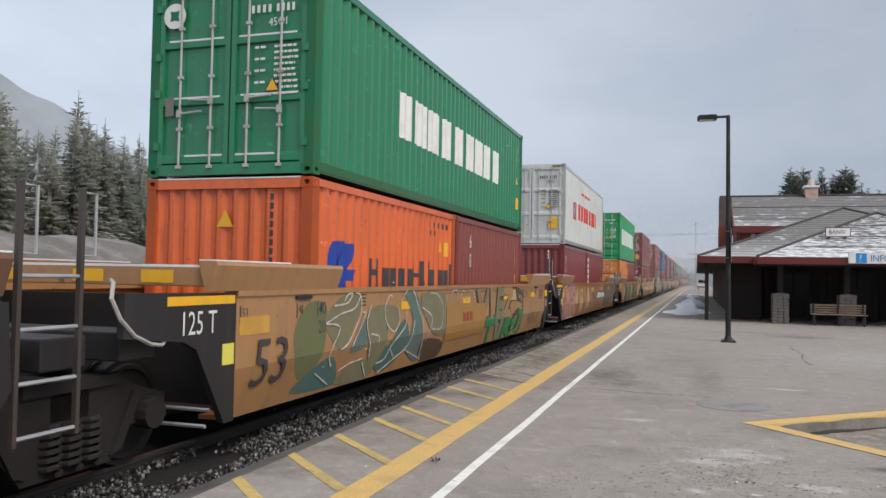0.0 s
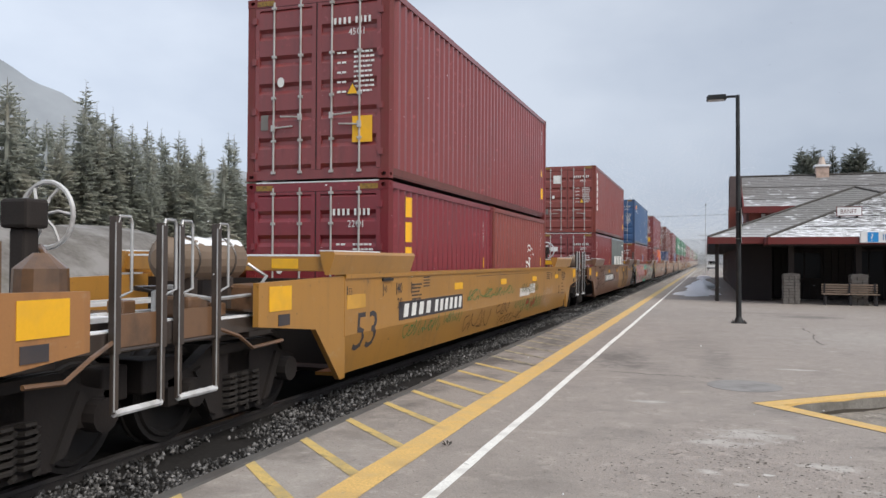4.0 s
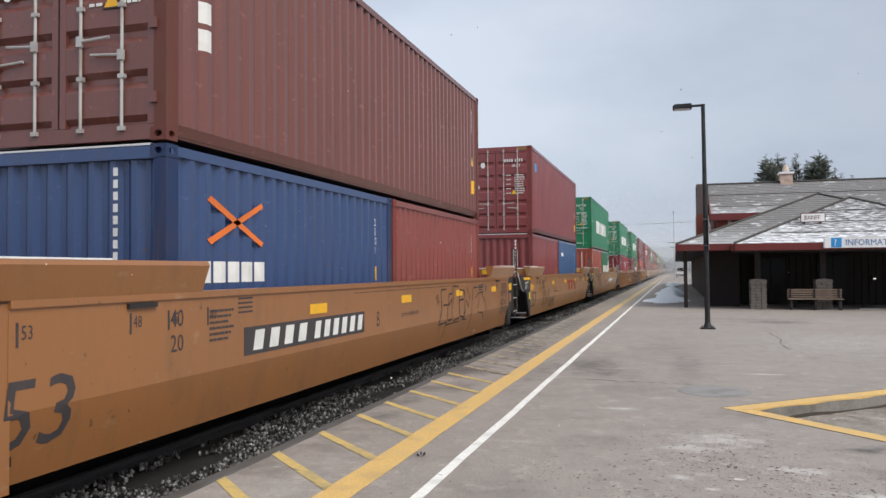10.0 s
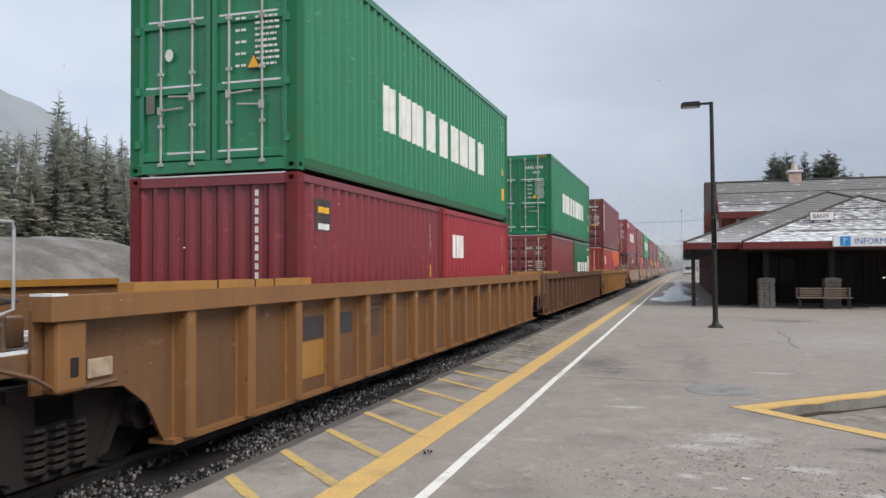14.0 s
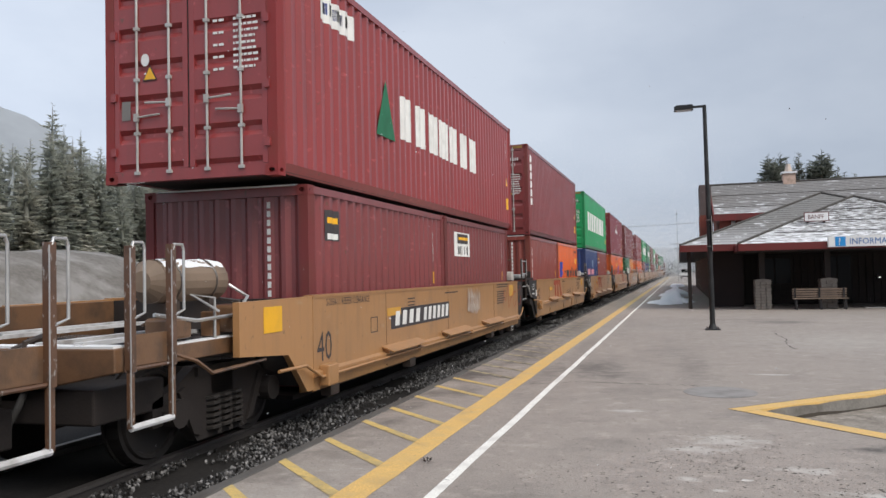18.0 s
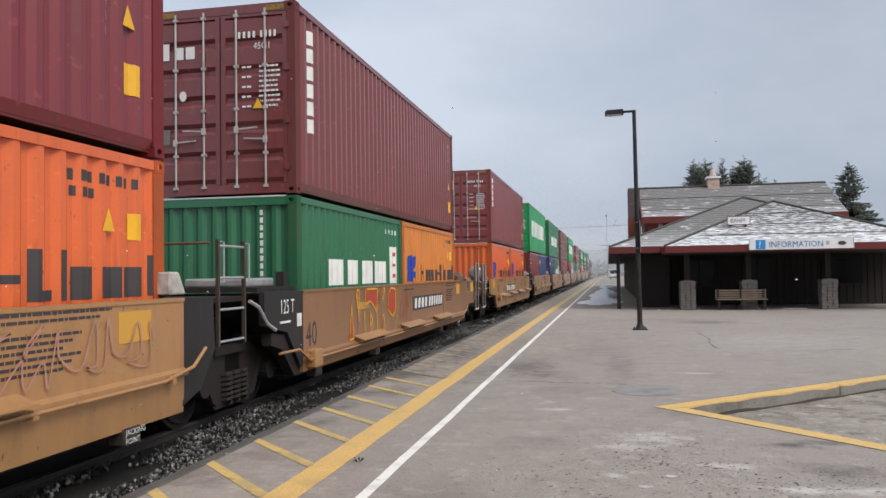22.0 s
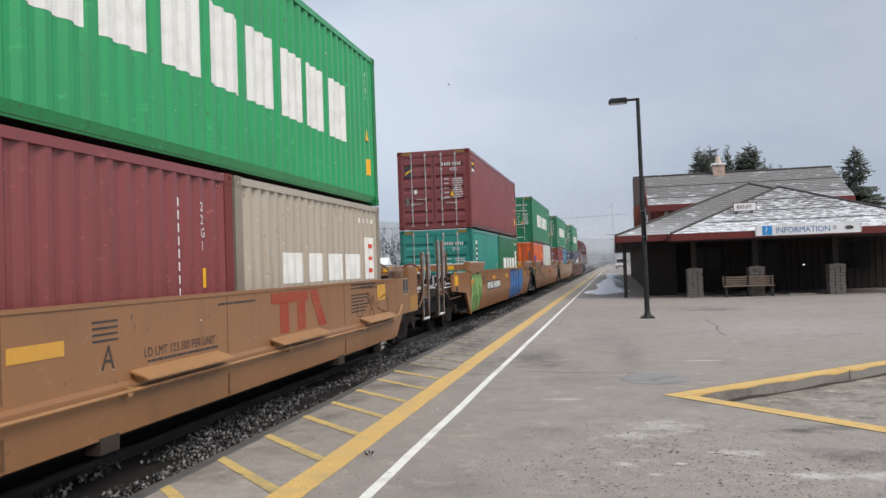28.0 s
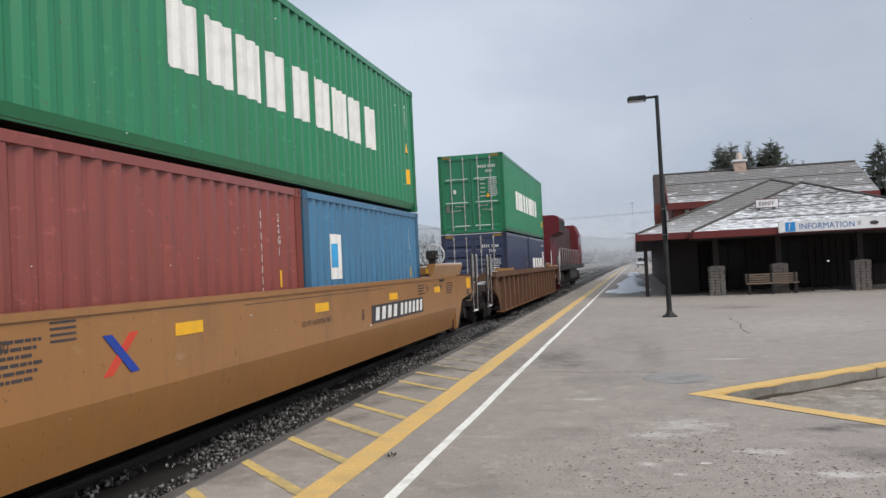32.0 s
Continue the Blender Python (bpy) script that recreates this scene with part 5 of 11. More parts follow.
def upright_word(text, size, length, y, z, material):
    """Letters one below another on the outer face of the side."""
    verts, faces = [], []
    for k, ch in enumerate(text):
        gv, gf = glyphs(ch, 0.0)
        n = len(verts)
        verts.extend((1.2125, y + p[0] * size * 0.85, z - (k + 1) * size * 0.98 + p[1] * size) for p in gv)
        faces.extend(tuple(n + q for q in f) for f in gf)
    me = bpy.data.meshes.new("lettering")
    me.from_pydata(verts, [], faces)
    me.materials.append(material)
    return me


def holed_face(b, o, u, v, n, ru, rv):
    """A plate from corner o spanned by u and v, with an eight-sided slot sunk along n."""
    o, u, v, n = Vector(o), Vector(u), Vector(v), Vector(n)
    corner = [o, o + u, o + u + v, o + v]
    mid = o + (u + v) / 2
    du, dv = u.normalized() * ru, v.normalized() * rv
    rim = [mid + du * x + dv * y for x, y in ((-1, -0.4), (-0.4, -1), (0.4, -1), (1, -0.4), (1, 0.4), (0.4, 1), (-0.4, 1), (-1, 0.4))]
    for k in range(4):
        b.face(corner[k], rim[2 * k + 1], rim[2 * k])
        b.face(corner[k], corner[(k + 1) % 4], rim[(2 * k + 2) % 8], rim[2 * k + 1])
    for k in range(8):
        b.face(rim[k], rim[(k + 1) % 8], rim[(k + 1) % 8] + n, rim[k] + n)
    b.face(*[p + n for p in rim])


def casting(s, e, half, zb):
    """A cast corner block with slots in its outer side and its end."""
    x0, x1, y0, y1, z0, z1 = s * 1.05, s * 1.224, e * (half - 0.175), e * (half + 0.005), zb - 0.004, zb + 0.122
    b = Build()
    holed_face(b, (x1, y0, z0), (0, y1 - y0, 0), (0, 0, z1 - z0), (-s * 0.06, 0, 0), 0.042, 0.03)
    holed_face(b, (x0, y1, z0), (x1 - x0, 0, 0), (0, 0, z1 - z0), (0, -e * 0.06, 0), 0.042, 0.03)
    b.face((x0, y0, z0), (x1, y0, z0), (x1, y1, z0), (x0, y1, z0))
    b.face((x0, y0, z1), (x1, y0, z1), (x1, y1, z1), (x0, y1, z1))
    b.face((x0, y0, z0), (x1, y0, z0), (x1, y0, z1), (x0, y0, z1))
    return b


def container_shell(c, length, height, colour, doors, post=None, sunk=False):
    m = hull(colour)
    half = length / 2
    key = (length, height, colour)

    def sides(sign):
        pts = side_points(length)
        return Build().strip([[(sign * x, y, 0.15) for y, x in pts], [(sign * x, y, height - 0.09) for y, x in pts]]).mesh("side_panel", m)
    part("side_panel", shared(("side", 1, *key), lambda: sides(1)), None, c)
    part("side_panel", shared(("side", -1, *key), lambda: sides(-1)), None, c)

    def roof():
        pts = corrugation(-half + 0.1, half - 0.1, height - 0.012, height - 0.032)
        return Build().strip([[(-1.16, y, z) for y, z in pts], [(1.16, y, z) for y, z in pts]]).mesh("roof_panel", m)
    part("roof_panel", shared(("roof", *key), roof), None, c)
    if not sunk:
        part("floor", shared(("floor", *key), lambda: Build().box(-1.17, 1.17, -half + 0.05, half - 0.05, 0.06, 0.14).mesh("floor", RUST)), None, c)
    for s in (1,) if sunk else (-1, 1):
        part("bottom_rail", shared(("bot", s, *key), lambda: Build().prism([(s * 1.158, 0.04), (s * 1.216, 0.165), (s * 1.17, 0.165), (s * 1.10, 0.05)], "y", -half + 0.08, half - 0.08).mesh("bottom_rail", m)), None, c)
    for s in (-1, 1):
        part("top_rail", shared(("top", s, *key), lambda: Build().box(min(s * 1.219, s * 1.14), max(s * 1.219, s * 1.14), -half + 0.08, half - 0.08, height - 0.10, height - 0.005).mesh("top_rail", m)), None, c)
    if sunk:
        part("snow_crust", shared(("crust", length, height), lambda: Build().prism([(-half - 0.004, height - 0.006), (-half - 0.006, height + 0.012), (-half + 0.05, height + 0.020), (-half + 0.12, height - 0.004)], "x", -1.05, 1.05).mesh("snow_crust", SNOW)), None, c, "thin snow along the top edge")
    pm = mat("corner_post_" + (post or colour), [v * 0.62 for v in COLOURS[post or colour]] if post is None else COLOURS[post], 0.6, dirt=0.55, dirt_rgb=(0.12, 0.07, 0.045), scale=2.0, streak=0.5, bump=0.1)
    for s in (-1, 1):
        for e in (-1, 1):
            part("corner_post", shared(("post", s, e, length, height, pm.name), lambda: Build().box(min(s * 1.219, s * 1.09), max(s * 1.219, s * 1.09), min(e * half, e * (half - 0.19)), max(e * half, e * (half - 0.19)), 0.1, height - 0.1).mesh("corner_post", pm)), None, c)
            for zb in (height - 0.118,) if sunk else (0, height - 0.118):
                part("corner_casting", shared(("cast", s, e, zb, length, height, pm.name), lambda: casting(s, e, half, zb).mesh("corner_casting", pm)), None, c)
    # the blank end, or ends
    def blank(e):
        pts = corrugation(-1.09, 1.09, half - 0.03, half - 0.075, 0.25)
        b = Build().strip([[(x, e * y, 0.14) for x, y in pts], [(x, e * y, height - 0.1) for x, y in pts]])
        b.box(-1.1, 1.1, min(e * half, e * (half - 0.1)), max(e * half, e * (half - 0.1)), height - 0.13, height - 0.01)
        b.box(-1.1, 1.1, min(e * half, e * (half - 0.1)), max(e * half, e * (half - 0.1)), 0.01, 0.15)
        return b.mesh("end_panel", m)
    part("end_panel", shared(("blank", 1, *key), lambda: blank(1)), None, c)
    if not doors:
        part("end_panel", shared(("blank", -1, *key), lambda: blank(-1)), None, c)
        return
    y = -half

    def header():
        return Build().box(-1.1, 1.1, y, y + 0.12, height - 0.14, height - 0.005).mesh("door_header", m)
    part("door_header", shared(("header", *key), header), None, c)
    part("door_sill", shared(("doorsill", *key), lambda: Build().box(-1.1, 1.1, y, y + 0.12, 0.01, 0.15).mesh("door_sill", m)), None, c)
    plain = doors == "flat"
    bar_mat = mat("locking_bar_zinc", (0.50, 0.49, 0.47), 0.45, 0.3, dirt=0.5, dirt_rgb=(0.2, 0.13, 0.09), scale=3.0, bump=0.05)
    for s in (-1, 1):
        xa, xb = (s * 0.012, s * 1.085) if s > 0 else (s * 1.085, s * 0.012)

        def leaf():
            z0, z1 = 0.155, height - 0.145
            n = 3 if plain else 6
            h = (z1 - z0) / n
            front = []
            for k in range(n):
                a, e = z0 + k * h, z0 + (k + 1) * h
                if plain:
                    front += [(y + 0.046, a + 0.001), (y + 0.008, a + 0.02), (y + 0.008, a + 0.10), (y + 0.046, a + 0.14)]
                else:
                    front += [(y + 0.046, a + 0.03), (y + 0.006, a + 0.09), (y + 0.006, e - 0.09), (y + 0.046, e - 0.03)]
            prof = [(y + 0.046, z0)] + front + [(y + 0.046, z1 - 0.05), (y + 0.006, z1 - 0.045), (y + 0.006, z1), (y + 0.085, z1), (y + 0.085, z0)]
            return Build().prism(prof, "x", xa + 0.068, xb - 0.068).mesh("door", m)
        door = part("door", shared(("door", s, plain, *key), leaf), None, c)
        for fx in (xa, xb - 0.07):
            part("door_stile", shared(("stile", fx, plain, *key), lambda: Build().box(fx, fx + 0.07, y + 0.004, y + 0.085, 0.155, height - 0.145).mesh("door_stile", m)), None, door)
        for k in (0, 1):
            x = s * (0.27 + k * 0.47)

            def bar():
                b = Build().tube((x, y - 0.012, 0.1), (x, y - 0.012, height - 0.08), 0.016, 7)
                for z in (0.12, 0.62, 1.3, 1.95, height - 0.17):
                    b.box(x - 0.036, x + 0.036, y - 0.03, y + 0.012, z - 0.02, z + 0.02)
                return b.mesh("locking_bar", bar_mat)
            rod = part("locking_bar", shared(("bar", s, k, length, height, bar_mat.name), bar), None, door)
            hz = 0.98 - 0.16 * k
            part("handle", shared(("handle", s, k, length, height, bar_mat.name), lambda: Build().tube((x, y - 0.03, hz), (x - s * 0.34 * (1 if k else -1), y - 0.03, hz + 0.02), 0.014, 6).box(x - 0.03, x + 0.03, y - 0.045, y - 0.01, hz - 0.05, hz + 0.05).mesh("handle", bar_mat)), None, rod)
        for z in (0.4, 1.1, height - 1.0, height - 0.35):
            part("hinge", shared(("hinge", s, z, length, colour), lambda: Build().box(min(s * 1.05, s * 1.13), max(s * 1.05, s * 1.13), y - 0.022, y + 0.03, z - 0.05, z + 0.05).mesh("hinge", m)), None, door)
    if plain:
        def ledges():
            b = Build()
            h = (height - 0.30) / 3
            for s in (-1, 1):
                for k, (p, q) in enumerate(((0.10, 0.66), (0.16, 0.98), (0.12, 0.94))):
                    z = 0.155 + k * h + 0.104
                    b.prism([(y + 0.006, z - 0.004), (y + 0.034, z + 0.026), (y + 0.004, z + 0.020)], "x", s * p, s * q)
            return b.mesh("snow_ledge", SNOW)
        part("snow_ledge", shared(("ledge", length, height), ledges), None, c, "thin snow lying on the door ridges")
    part("door_gasket", shared(("gasket", length, height), lambda: Build().box(-0.014, 0.014, y + 0.012, y + 0.05, 0.16, height - 0.15).mesh("door_gasket", RUBBER)), None, c)


def door_marks(c, length, height, colour, style):
    """Stencilled rows, stickers and plates on the door end."""
    y = -length / 2 - 0.003
    b = Build()
    pale = colour in ("white", "beige", "grey")
    code = [(0.30, 0.62), (0.66, 0.95)]
    for x0, x1 in code:
        n = 4
        w = (x1 - x0) / n
        for k in range(n):
            b.box(x0 + k * w, x0 + k * w + w * 0.5, y - 0.002, y + 0.001, height - 0.52, height - 0.42)
    part("lettering", lettering("45G1" if length > 7 else "22G1", 0.15, "end", (0.55, y - 0.003, height - 0.70), DARK_MARK if pale else WHITE, squeeze=0.85), None, c, "stencilled size code")
    for k in range(9):
        z = height - 0.95 - k * 0.075
        at = 0.64
        while at < 0.92:
            w = 0.018 + 0.05 * ((k * 7 + int(at * 97)) % 5) / 4
            b.box(at, at + w, y - 0.002, y + 0.001, z - 0.03, z)
            at += w + 0.014
        if k % 2 == 0:
            b.box(0.36, 0.42, y - 0.002, y + 0.001, z - 0.03, z)
            b.box(0.44, 0.51, y - 0.002, y + 0.001, z - 0.03, z)
    part("stencil_panel", b, DARK_MARK if pale else WHITE, c, "rows of small stencilled marks")
    tri = 0.62 if style != "left" else -0.55
    tz = 1.28 if height > 2.7 else 1.05
    sticker = part("warning_sticker", Build().prism([(tri - 0.11, tz), (tri + 0.11, tz), (tri, tz + 0.20)], "y", y - 0.004, y - 0.001), DARK_MARK, c, "yellow warning triangle with a black edge")
    part("sticker_face", Build().prism([(tri - 0.085, tz + 0.015), (tri + 0.085, tz + 0.015), (tri, tz + 0.17)], "y", y - 0.007, y - 0.0045), YELLOW_TAPE, sticker)
    part("data_plate", Build().box(-0.97, -0.84, y - 0.004, y - 0.001, 0.80, 1.04), mat("data_plate", (0.22, 0.2, 0.18), 0.4, 0.4, dirt=0.3), c, "small metal data plate")
    for z in (height - 0.09,):
        for hx in (-1.05, 0.75):
            part("hazard_stripe", Build().box(hx, hx + 0.3, y - 0.004, y - 0.001, z - 0.03, z + 0.05), mat("hazard_tape", srgb(146, 114, 50), 0.5, dirt=0.9, dirt_rgb=(0.05, 0.04, 0.03), scale=26.0), c, "yellow and black hazard strip")
    if "disc" in style:
        disc = [(-0.86 + 0.17 * math.cos(k * math.pi / 12), height - 0.46 + 0.17 * math.sin(k * math.pi / 12)) for k in range(24)]
        part("round_emblem", Build().prism(disc, "y", y - 0.004, y - 0.001), WHITE, c, "round white emblem")
        part("round_emblem", Build().prism([(-0.86 + 0.07 * math.cos(k * math.pi / 4) * (1.4 if k % 2 else 0.8), height - 0.46 + 0.07 * math.sin(k * math.pi / 4) * (1.4 if k % 2 else 0.8)) for k in range(8)], "y", y - 0.007, y - 0.0045), GREEN_MARK, c)
    else:
        part("round_sticker", Build().prism([(-0.62 + 0.06 * math.cos(k * math.pi / 8), height - 1.35 + 0.08 * math.sin(k * math.pi / 8)) for k in range(16)], "y", y - 0.004, y - 0.001), WHITE, c)
    if "dots" in style:
        part("blue_sticker", Build().prism([(-0.84 + 0.1 * math.cos(k * math.pi / 8), height - 0.62 + 0.1 * math.sin(k * math.pi / 8)) for k in range(16)], "y", y - 0.004, y - 0.001), mat("sticker_blue", srgb(60, 160, 214), 0.5), c, "round light blue sticker")
        part("white_sticker", Build().prism([(-0.44 + 0.08 * math.cos(k * math.pi / 8), height - 0.60 + 0.1 * math.sin(k * math.pi / 8)) for k in range(16)], "y", y - 0.004, y - 0.001), WHITE, c)
    if "sheet" in style:
        part("white_placard", Build().box(-0.62, -0.28, y - 0.004, y - 0.001, height - 0.75, height - 0.40), WHITE, c, "white placard")
    if "caution" in style:
        part("caution_sticker", Build().box(0.62, 0.95, y - 0.004, y - 0.001, 0.55, 0.95), YELLOW_TAPE, c, "yellow caution sticker")
    if "crest" in style:
        part("crest", Build().box(-0.98, -0.70, y - 0.004, y - 0.001, height - 0.85, height - 0.48), DARK_MARK, c, "dark square emblem")
        part("crest", Build().prism([(-0.95, height - 0.78), (-0.73, height - 0.62), (-0.73, height - 0.55), (-0.95, height - 0.70)], "y", y - 0.007, y - 0.0045), YELLOW_TAPE, c)
    if "tex" in style:
        b = Build()
        for k, (w, h) in enumerate(((0.10, 0.26), (0.15, 0.19), (0.15, 0.19))):
            b.box(-0.95 + k * 0.19, -0.95 + k * 0.19 + w, y - 0.004, y - 0.001, height - 0.78, height - 0.78 + h)
        part("name_block", b, WHITE, c, "white painted bars")


def end_marks(c, length, height, colour, style):
    """Marks on a blank end."""
    y = -length / 2 + 0.024
    b = Build()
    for k in range(11):
        b.box(0.62, 0.67, y - 0.003, y, height - 0.28 - k * 0.115, height - 0.20 - k * 0.115)
    part("code_column", b, DARK_MARK if colour in ("orange", "yellow_orange", "white") else WHITE, c, "upright row of small marks")
    if "tri" in style:
        part("warning_sticker", Build().prism([(-0.15, height - 0.62), (0.09, height - 0.62), (-0.03, height - 0.40)], "y", y - 0.006, y - 0.003), YELLOW_TAPE, c, "yellow warning triangle")
    if "tex" in style:
        b = Build()
        for k, (w, h) in enumerate(((0.10, 0.28), (0.16, 0.20), (0.10, 0.20))):
            b.box(-0.95 + k * 0.22, -0.95 + k * 0.22 + w, y - 0.006, y - 0.003, height - 0.62, height - 0.62 + h)
        part("name_block", b, WHITE, c, "white painted bars")


def side_marks(c, length, height, style, seed):
    """Painted names as plain bars, emblems and stickers on the side that faces the platform. z as on the container."""
    half = length / 2
    top = height
    far = half - 0.62
    if style == "nine":            # nine tall white bars groups, upright blocks
        word_bars(c, WHITE, length, -3.2, 3.7, 0.98, 1.72, 9, seed)
    elif style == "nine_wide":
        word_bars(c, WHITE, length, -4.5, 4.5, 1.0, 1.98, 9, seed)
    elif style == "lion":
        for poly in (((-2.62, 1.22), (-2.38, 1.82), (-2.03, 1.84), (-2.29, 1.22)), ((-2.23, 1.45), (-2.05, 1.80), (-1.63, 1.82), (-1.88, 1.45)), ((-2.27, 1.30), (-2.23, 1.46), (-1.58, 1.45), (-1.70, 1.30)), ((-2.285, 1.22), (-2.27, 1.31), (-1.90, 1.30), (-1.87, 1.20))):
            part("emblem_block", outline_on_side(Build(), length, list(poly)), BLUE_MARK, c, "blue slanted block of an emblem")
        for ya, yb, za, zb in ((-1.17, -1.03, 1.21, 1.63), (-1.03, -0.90, 1.38, 1.47), (-0.90, -0.77, 1.21, 1.63), (0.80, 1.02, 1.36, 1.43), (1.12, 1.24, 1.21, 1.64), (1.24, 1.40, 1.21, 1.30), (1.47, 1.57, 1.21, 1.64), (2.78, 2.90, 1.21, 1.62)):
            part("painted_bar", on_side(Build(), length, ya, yb, za, zb), DARK_MARK, c)
        word_bars(c, DARK_MARK, length, -0.70, 0.78, 1.21, 1.50, 4, seed)
        word_bars(c, DARK_MARK, length, 1.62, 2.78, 1.21, 1.50, 3, seed + 1)
        s = Build()
        for k in range(8):
            on_side(s, length, 1.6 + k * 0.13, 1.67 + k * 0.13, 2.26, 2.36)
        for k in range(3):
            on_side(s, length, 1.62 + k * 0.13, 1.69 + k * 0.13, 2.12, 2.21)
        part("code_marking", s, DARK_MARK, c)
        part("warning_sticker", Build().face((1.213, 2.02, 1.83), (1.213, 2.20, 1.83), (1.213, 2.11, 2.05)), YELLOW_TAPE, c, "yellow warning triangle")
        part("height_sticker", on_side(Build(), length, 2.46, 2.62, 1.76, 2.02, 0.006), YELLOW_TAPE, c, "yellow height sticker")
    elif style in ("gulf", "gulf_grey"):
        word_bars(c, WHITE, length, -1.62, 1.95, 1.22, 1.66, 4, seed)
        part("painted_panel", on_side(Build(), length, 2.20, 2.62, 1.20, 1.98), WHITE, c, "white painted panel")
        part("painted_script", on_side(on_side(on_side(Build(), length, 2.28, 2.54, 1.78, 1.86, 0.008), length, 2.28, 2.54, 1.56, 1.62, 0.008), length, 2.28, 2.54, 1.32, 1.40, 0.008), RED_MARK, c, "red script bars")
        s = Build()
        for k in range(7):
            on_side(s, length, 1.75 + k * 0.13, 1.82 + k * 0.13, 2.24, 2.33)
        part("code_marking", s, WHITE, c)
        if style == "gulf_grey":
            part("painted_emblem", on_side(Build(), length, -2.3, -2.0, 1.25, 1.62), mat("dark_blue_patch", (0.05, 0.06, 0.11), 0.6), c, "dark blue faded patch")
    elif style == "upright":       # an upright name near the end
        upright_bars(c, WHITE, length, -half + 0.38, top - 0.36, 4, 0.29, 0.25, 0.07, seed)
    elif style == "upright_small":
        upright_bars(c, WHITE, length, -half + 0.58, top - 0.30, 5, 0.18, 0.20, 0.06, seed)
    elif style == "upright_tall":
        upright_bars(c, WHITE, length, -half + 0.56, top - 0.28, 6, 0.22, 0.22, 0.06, seed)
    elif style == "shield":
        b = on_side(Build(), length, -half + 0.60, -half + 0.98, top - 0.70, top - 0.28)
        part("emblem_plate", b, DARK_MARK, c, "dark emblem plate")
        part("emblem_stripe", on_side(Build(), length, -half + 0.64, -half + 0.94, top - 0.46, top - 0.38, 0.008), YELLOW_TAPE, c)
        part("emblem_stripe", on_side(Build(), length, -half + 0.64, -half + 0.94, top - 0.68, top - 0.60, 0.008), WHITE, c)
    elif style == "shield_mid":
        part("emblem_plate", on_side(Build(), length, -2.15, -1.00, top - 0.80, top - 0.28), WHITE, c, "white emblem plate with dark field")
        part("emblem_field", on_side(Build(), length, -2.05, -1.10, top - 0.52, top - 0.31, 0.008), DARK_MARK, c)
        part("emblem_stripe", on_side(Build(), length, -1.85, -1.12, top - 0.44, top - 0.38, 0.011), YELLOW_TAPE, c)
        word_bars(c, DARK_MARK, length, -1.95, -1.10, top - 0.76, top - 0.58, 4, seed)
    elif style == "three":
        word_bars(c, WHITE, length, -2.32, -1.38, top - 0.98, top - 0.50, 3, seed)
    elif style == "three_faded":
        word_bars(c, WHITE, length, -2.35, -1.40, top - 0.98, top - 0.50, 3, seed)
        part("faded_patch", on_side(Build(), length, -0.8, 0.25, top - 0.96, top - 0.55), mat("overpaint_red", srgb(170, 36, 42), 0.55, dirt=0.2), c, "darker red overpainted patch")
    elif style == "ocean":
        part("painted_emblem", on_side(Build(), length, -3.9, -3.05, 1.06, 1.74), RED_MARK, c, "red square emblem")
        part("painted_emblem", on_side(Build(), length, -3.72, -3.25, 1.14, 1.66, 0.008), WHITE, c)
        part("painted_emblem", on_side(Build(), length, -3.58, -3.38, 1.14, 1.66, 0.011), mat("emblem_blue", srgb(40, 130, 190), 0.5), c)
        word_bars(c, RED_MARK, length, -2.62, 0.55, 1.12, 1.76, 4, seed)
        word_bars(c, RED_MARK, length, 0.85, 3.5, 1.12, 1.76, 4, seed + 3)
        word_bars(c, RED_MARK, length, -1.6, 1.0, 2.20, 2.30, 12, seed)
    elif style == "pine":
        part("painted_emblem", Build().face((1.214, -3.62, 1.03), (1.214, -2.75, 1.03), (1.214, -3.17, 1.98)), GREEN_MARK, c, "green triangular emblem")
        word_bars(c, WHITE, length, -2.42, 2.95, 1.14, 1.90, 7, seed)
        part("white_panel", on_side(Build(), length, -5.6, -4.45, 2.26, 2.62), WHITE, c, "white panel with blue script bars")
        word_bars(c, BLUE_MARK, length, -5.5, -4.6, 2.38, 2.54, 5, seed)
    elif style == "crown":
        part("painted_emblem", on_side(Build(), length, -0.30, -0.02, 2.0, 2.34), WHITE, c, "white emblem")
        part("painted_emblem", on_side(Build(), length, -0.25, -0.07, 2.06, 2.28, 0.008), GREEN_MARK, c)
        word_bars(c, WHITE, length, -0.80, 0.85, 1.70, 1.92, 7, seed)
    elif style == "cross":
        b = Build()
        for s in (-1, 1):
            b.face((1.215, -2.35, 1.92 + s * 0.20), (1.215, -2.28, 1.92 + s * 0.25), (1.215, -1.22, 1.92 - s * 0.20), (1.215, -1.26, 1.92 - s * 0.25))
        part("painted_emblem", b, mat("emblem_orange", srgb(232, 120, 50), 0.5), c, "orange crossed emblem")
        word_bars(c, WHITE, length, -2.45, -1.08, 1.28, 1.50, 5, seed)
    elif style == "sea":
        word_bars(c, YELLOW_TAPE, length, -2.38, -1.30, 1.98, 2.18, 5, seed)
        word_bars(c, RED_MARK, length, -2.25, -1.35, 1.82, 1.88, 8, seed)
    elif style == "swirl":
        part("painted_emblem", on_side(Build(), length, -5.15, -4.75, top - 0.62, top - 0.38), RED_MARK, c, "small red and yellow emblem")
        part("painted_emblem", on_side(Build(), length, -4.70, -4.30, top - 0.52, top - 0.30), YELLOW_TAPE, c)
        word_bars(c, WHITE, length, -4.65, -4.2, top - 0.74, top - 0.66, 5, seed)
    elif style == "poster":
        part("poster", on_side(Build(), length, -2.05, -1.55, 1.30, 2.00), WHITE, c, "white poster with a blue emblem")
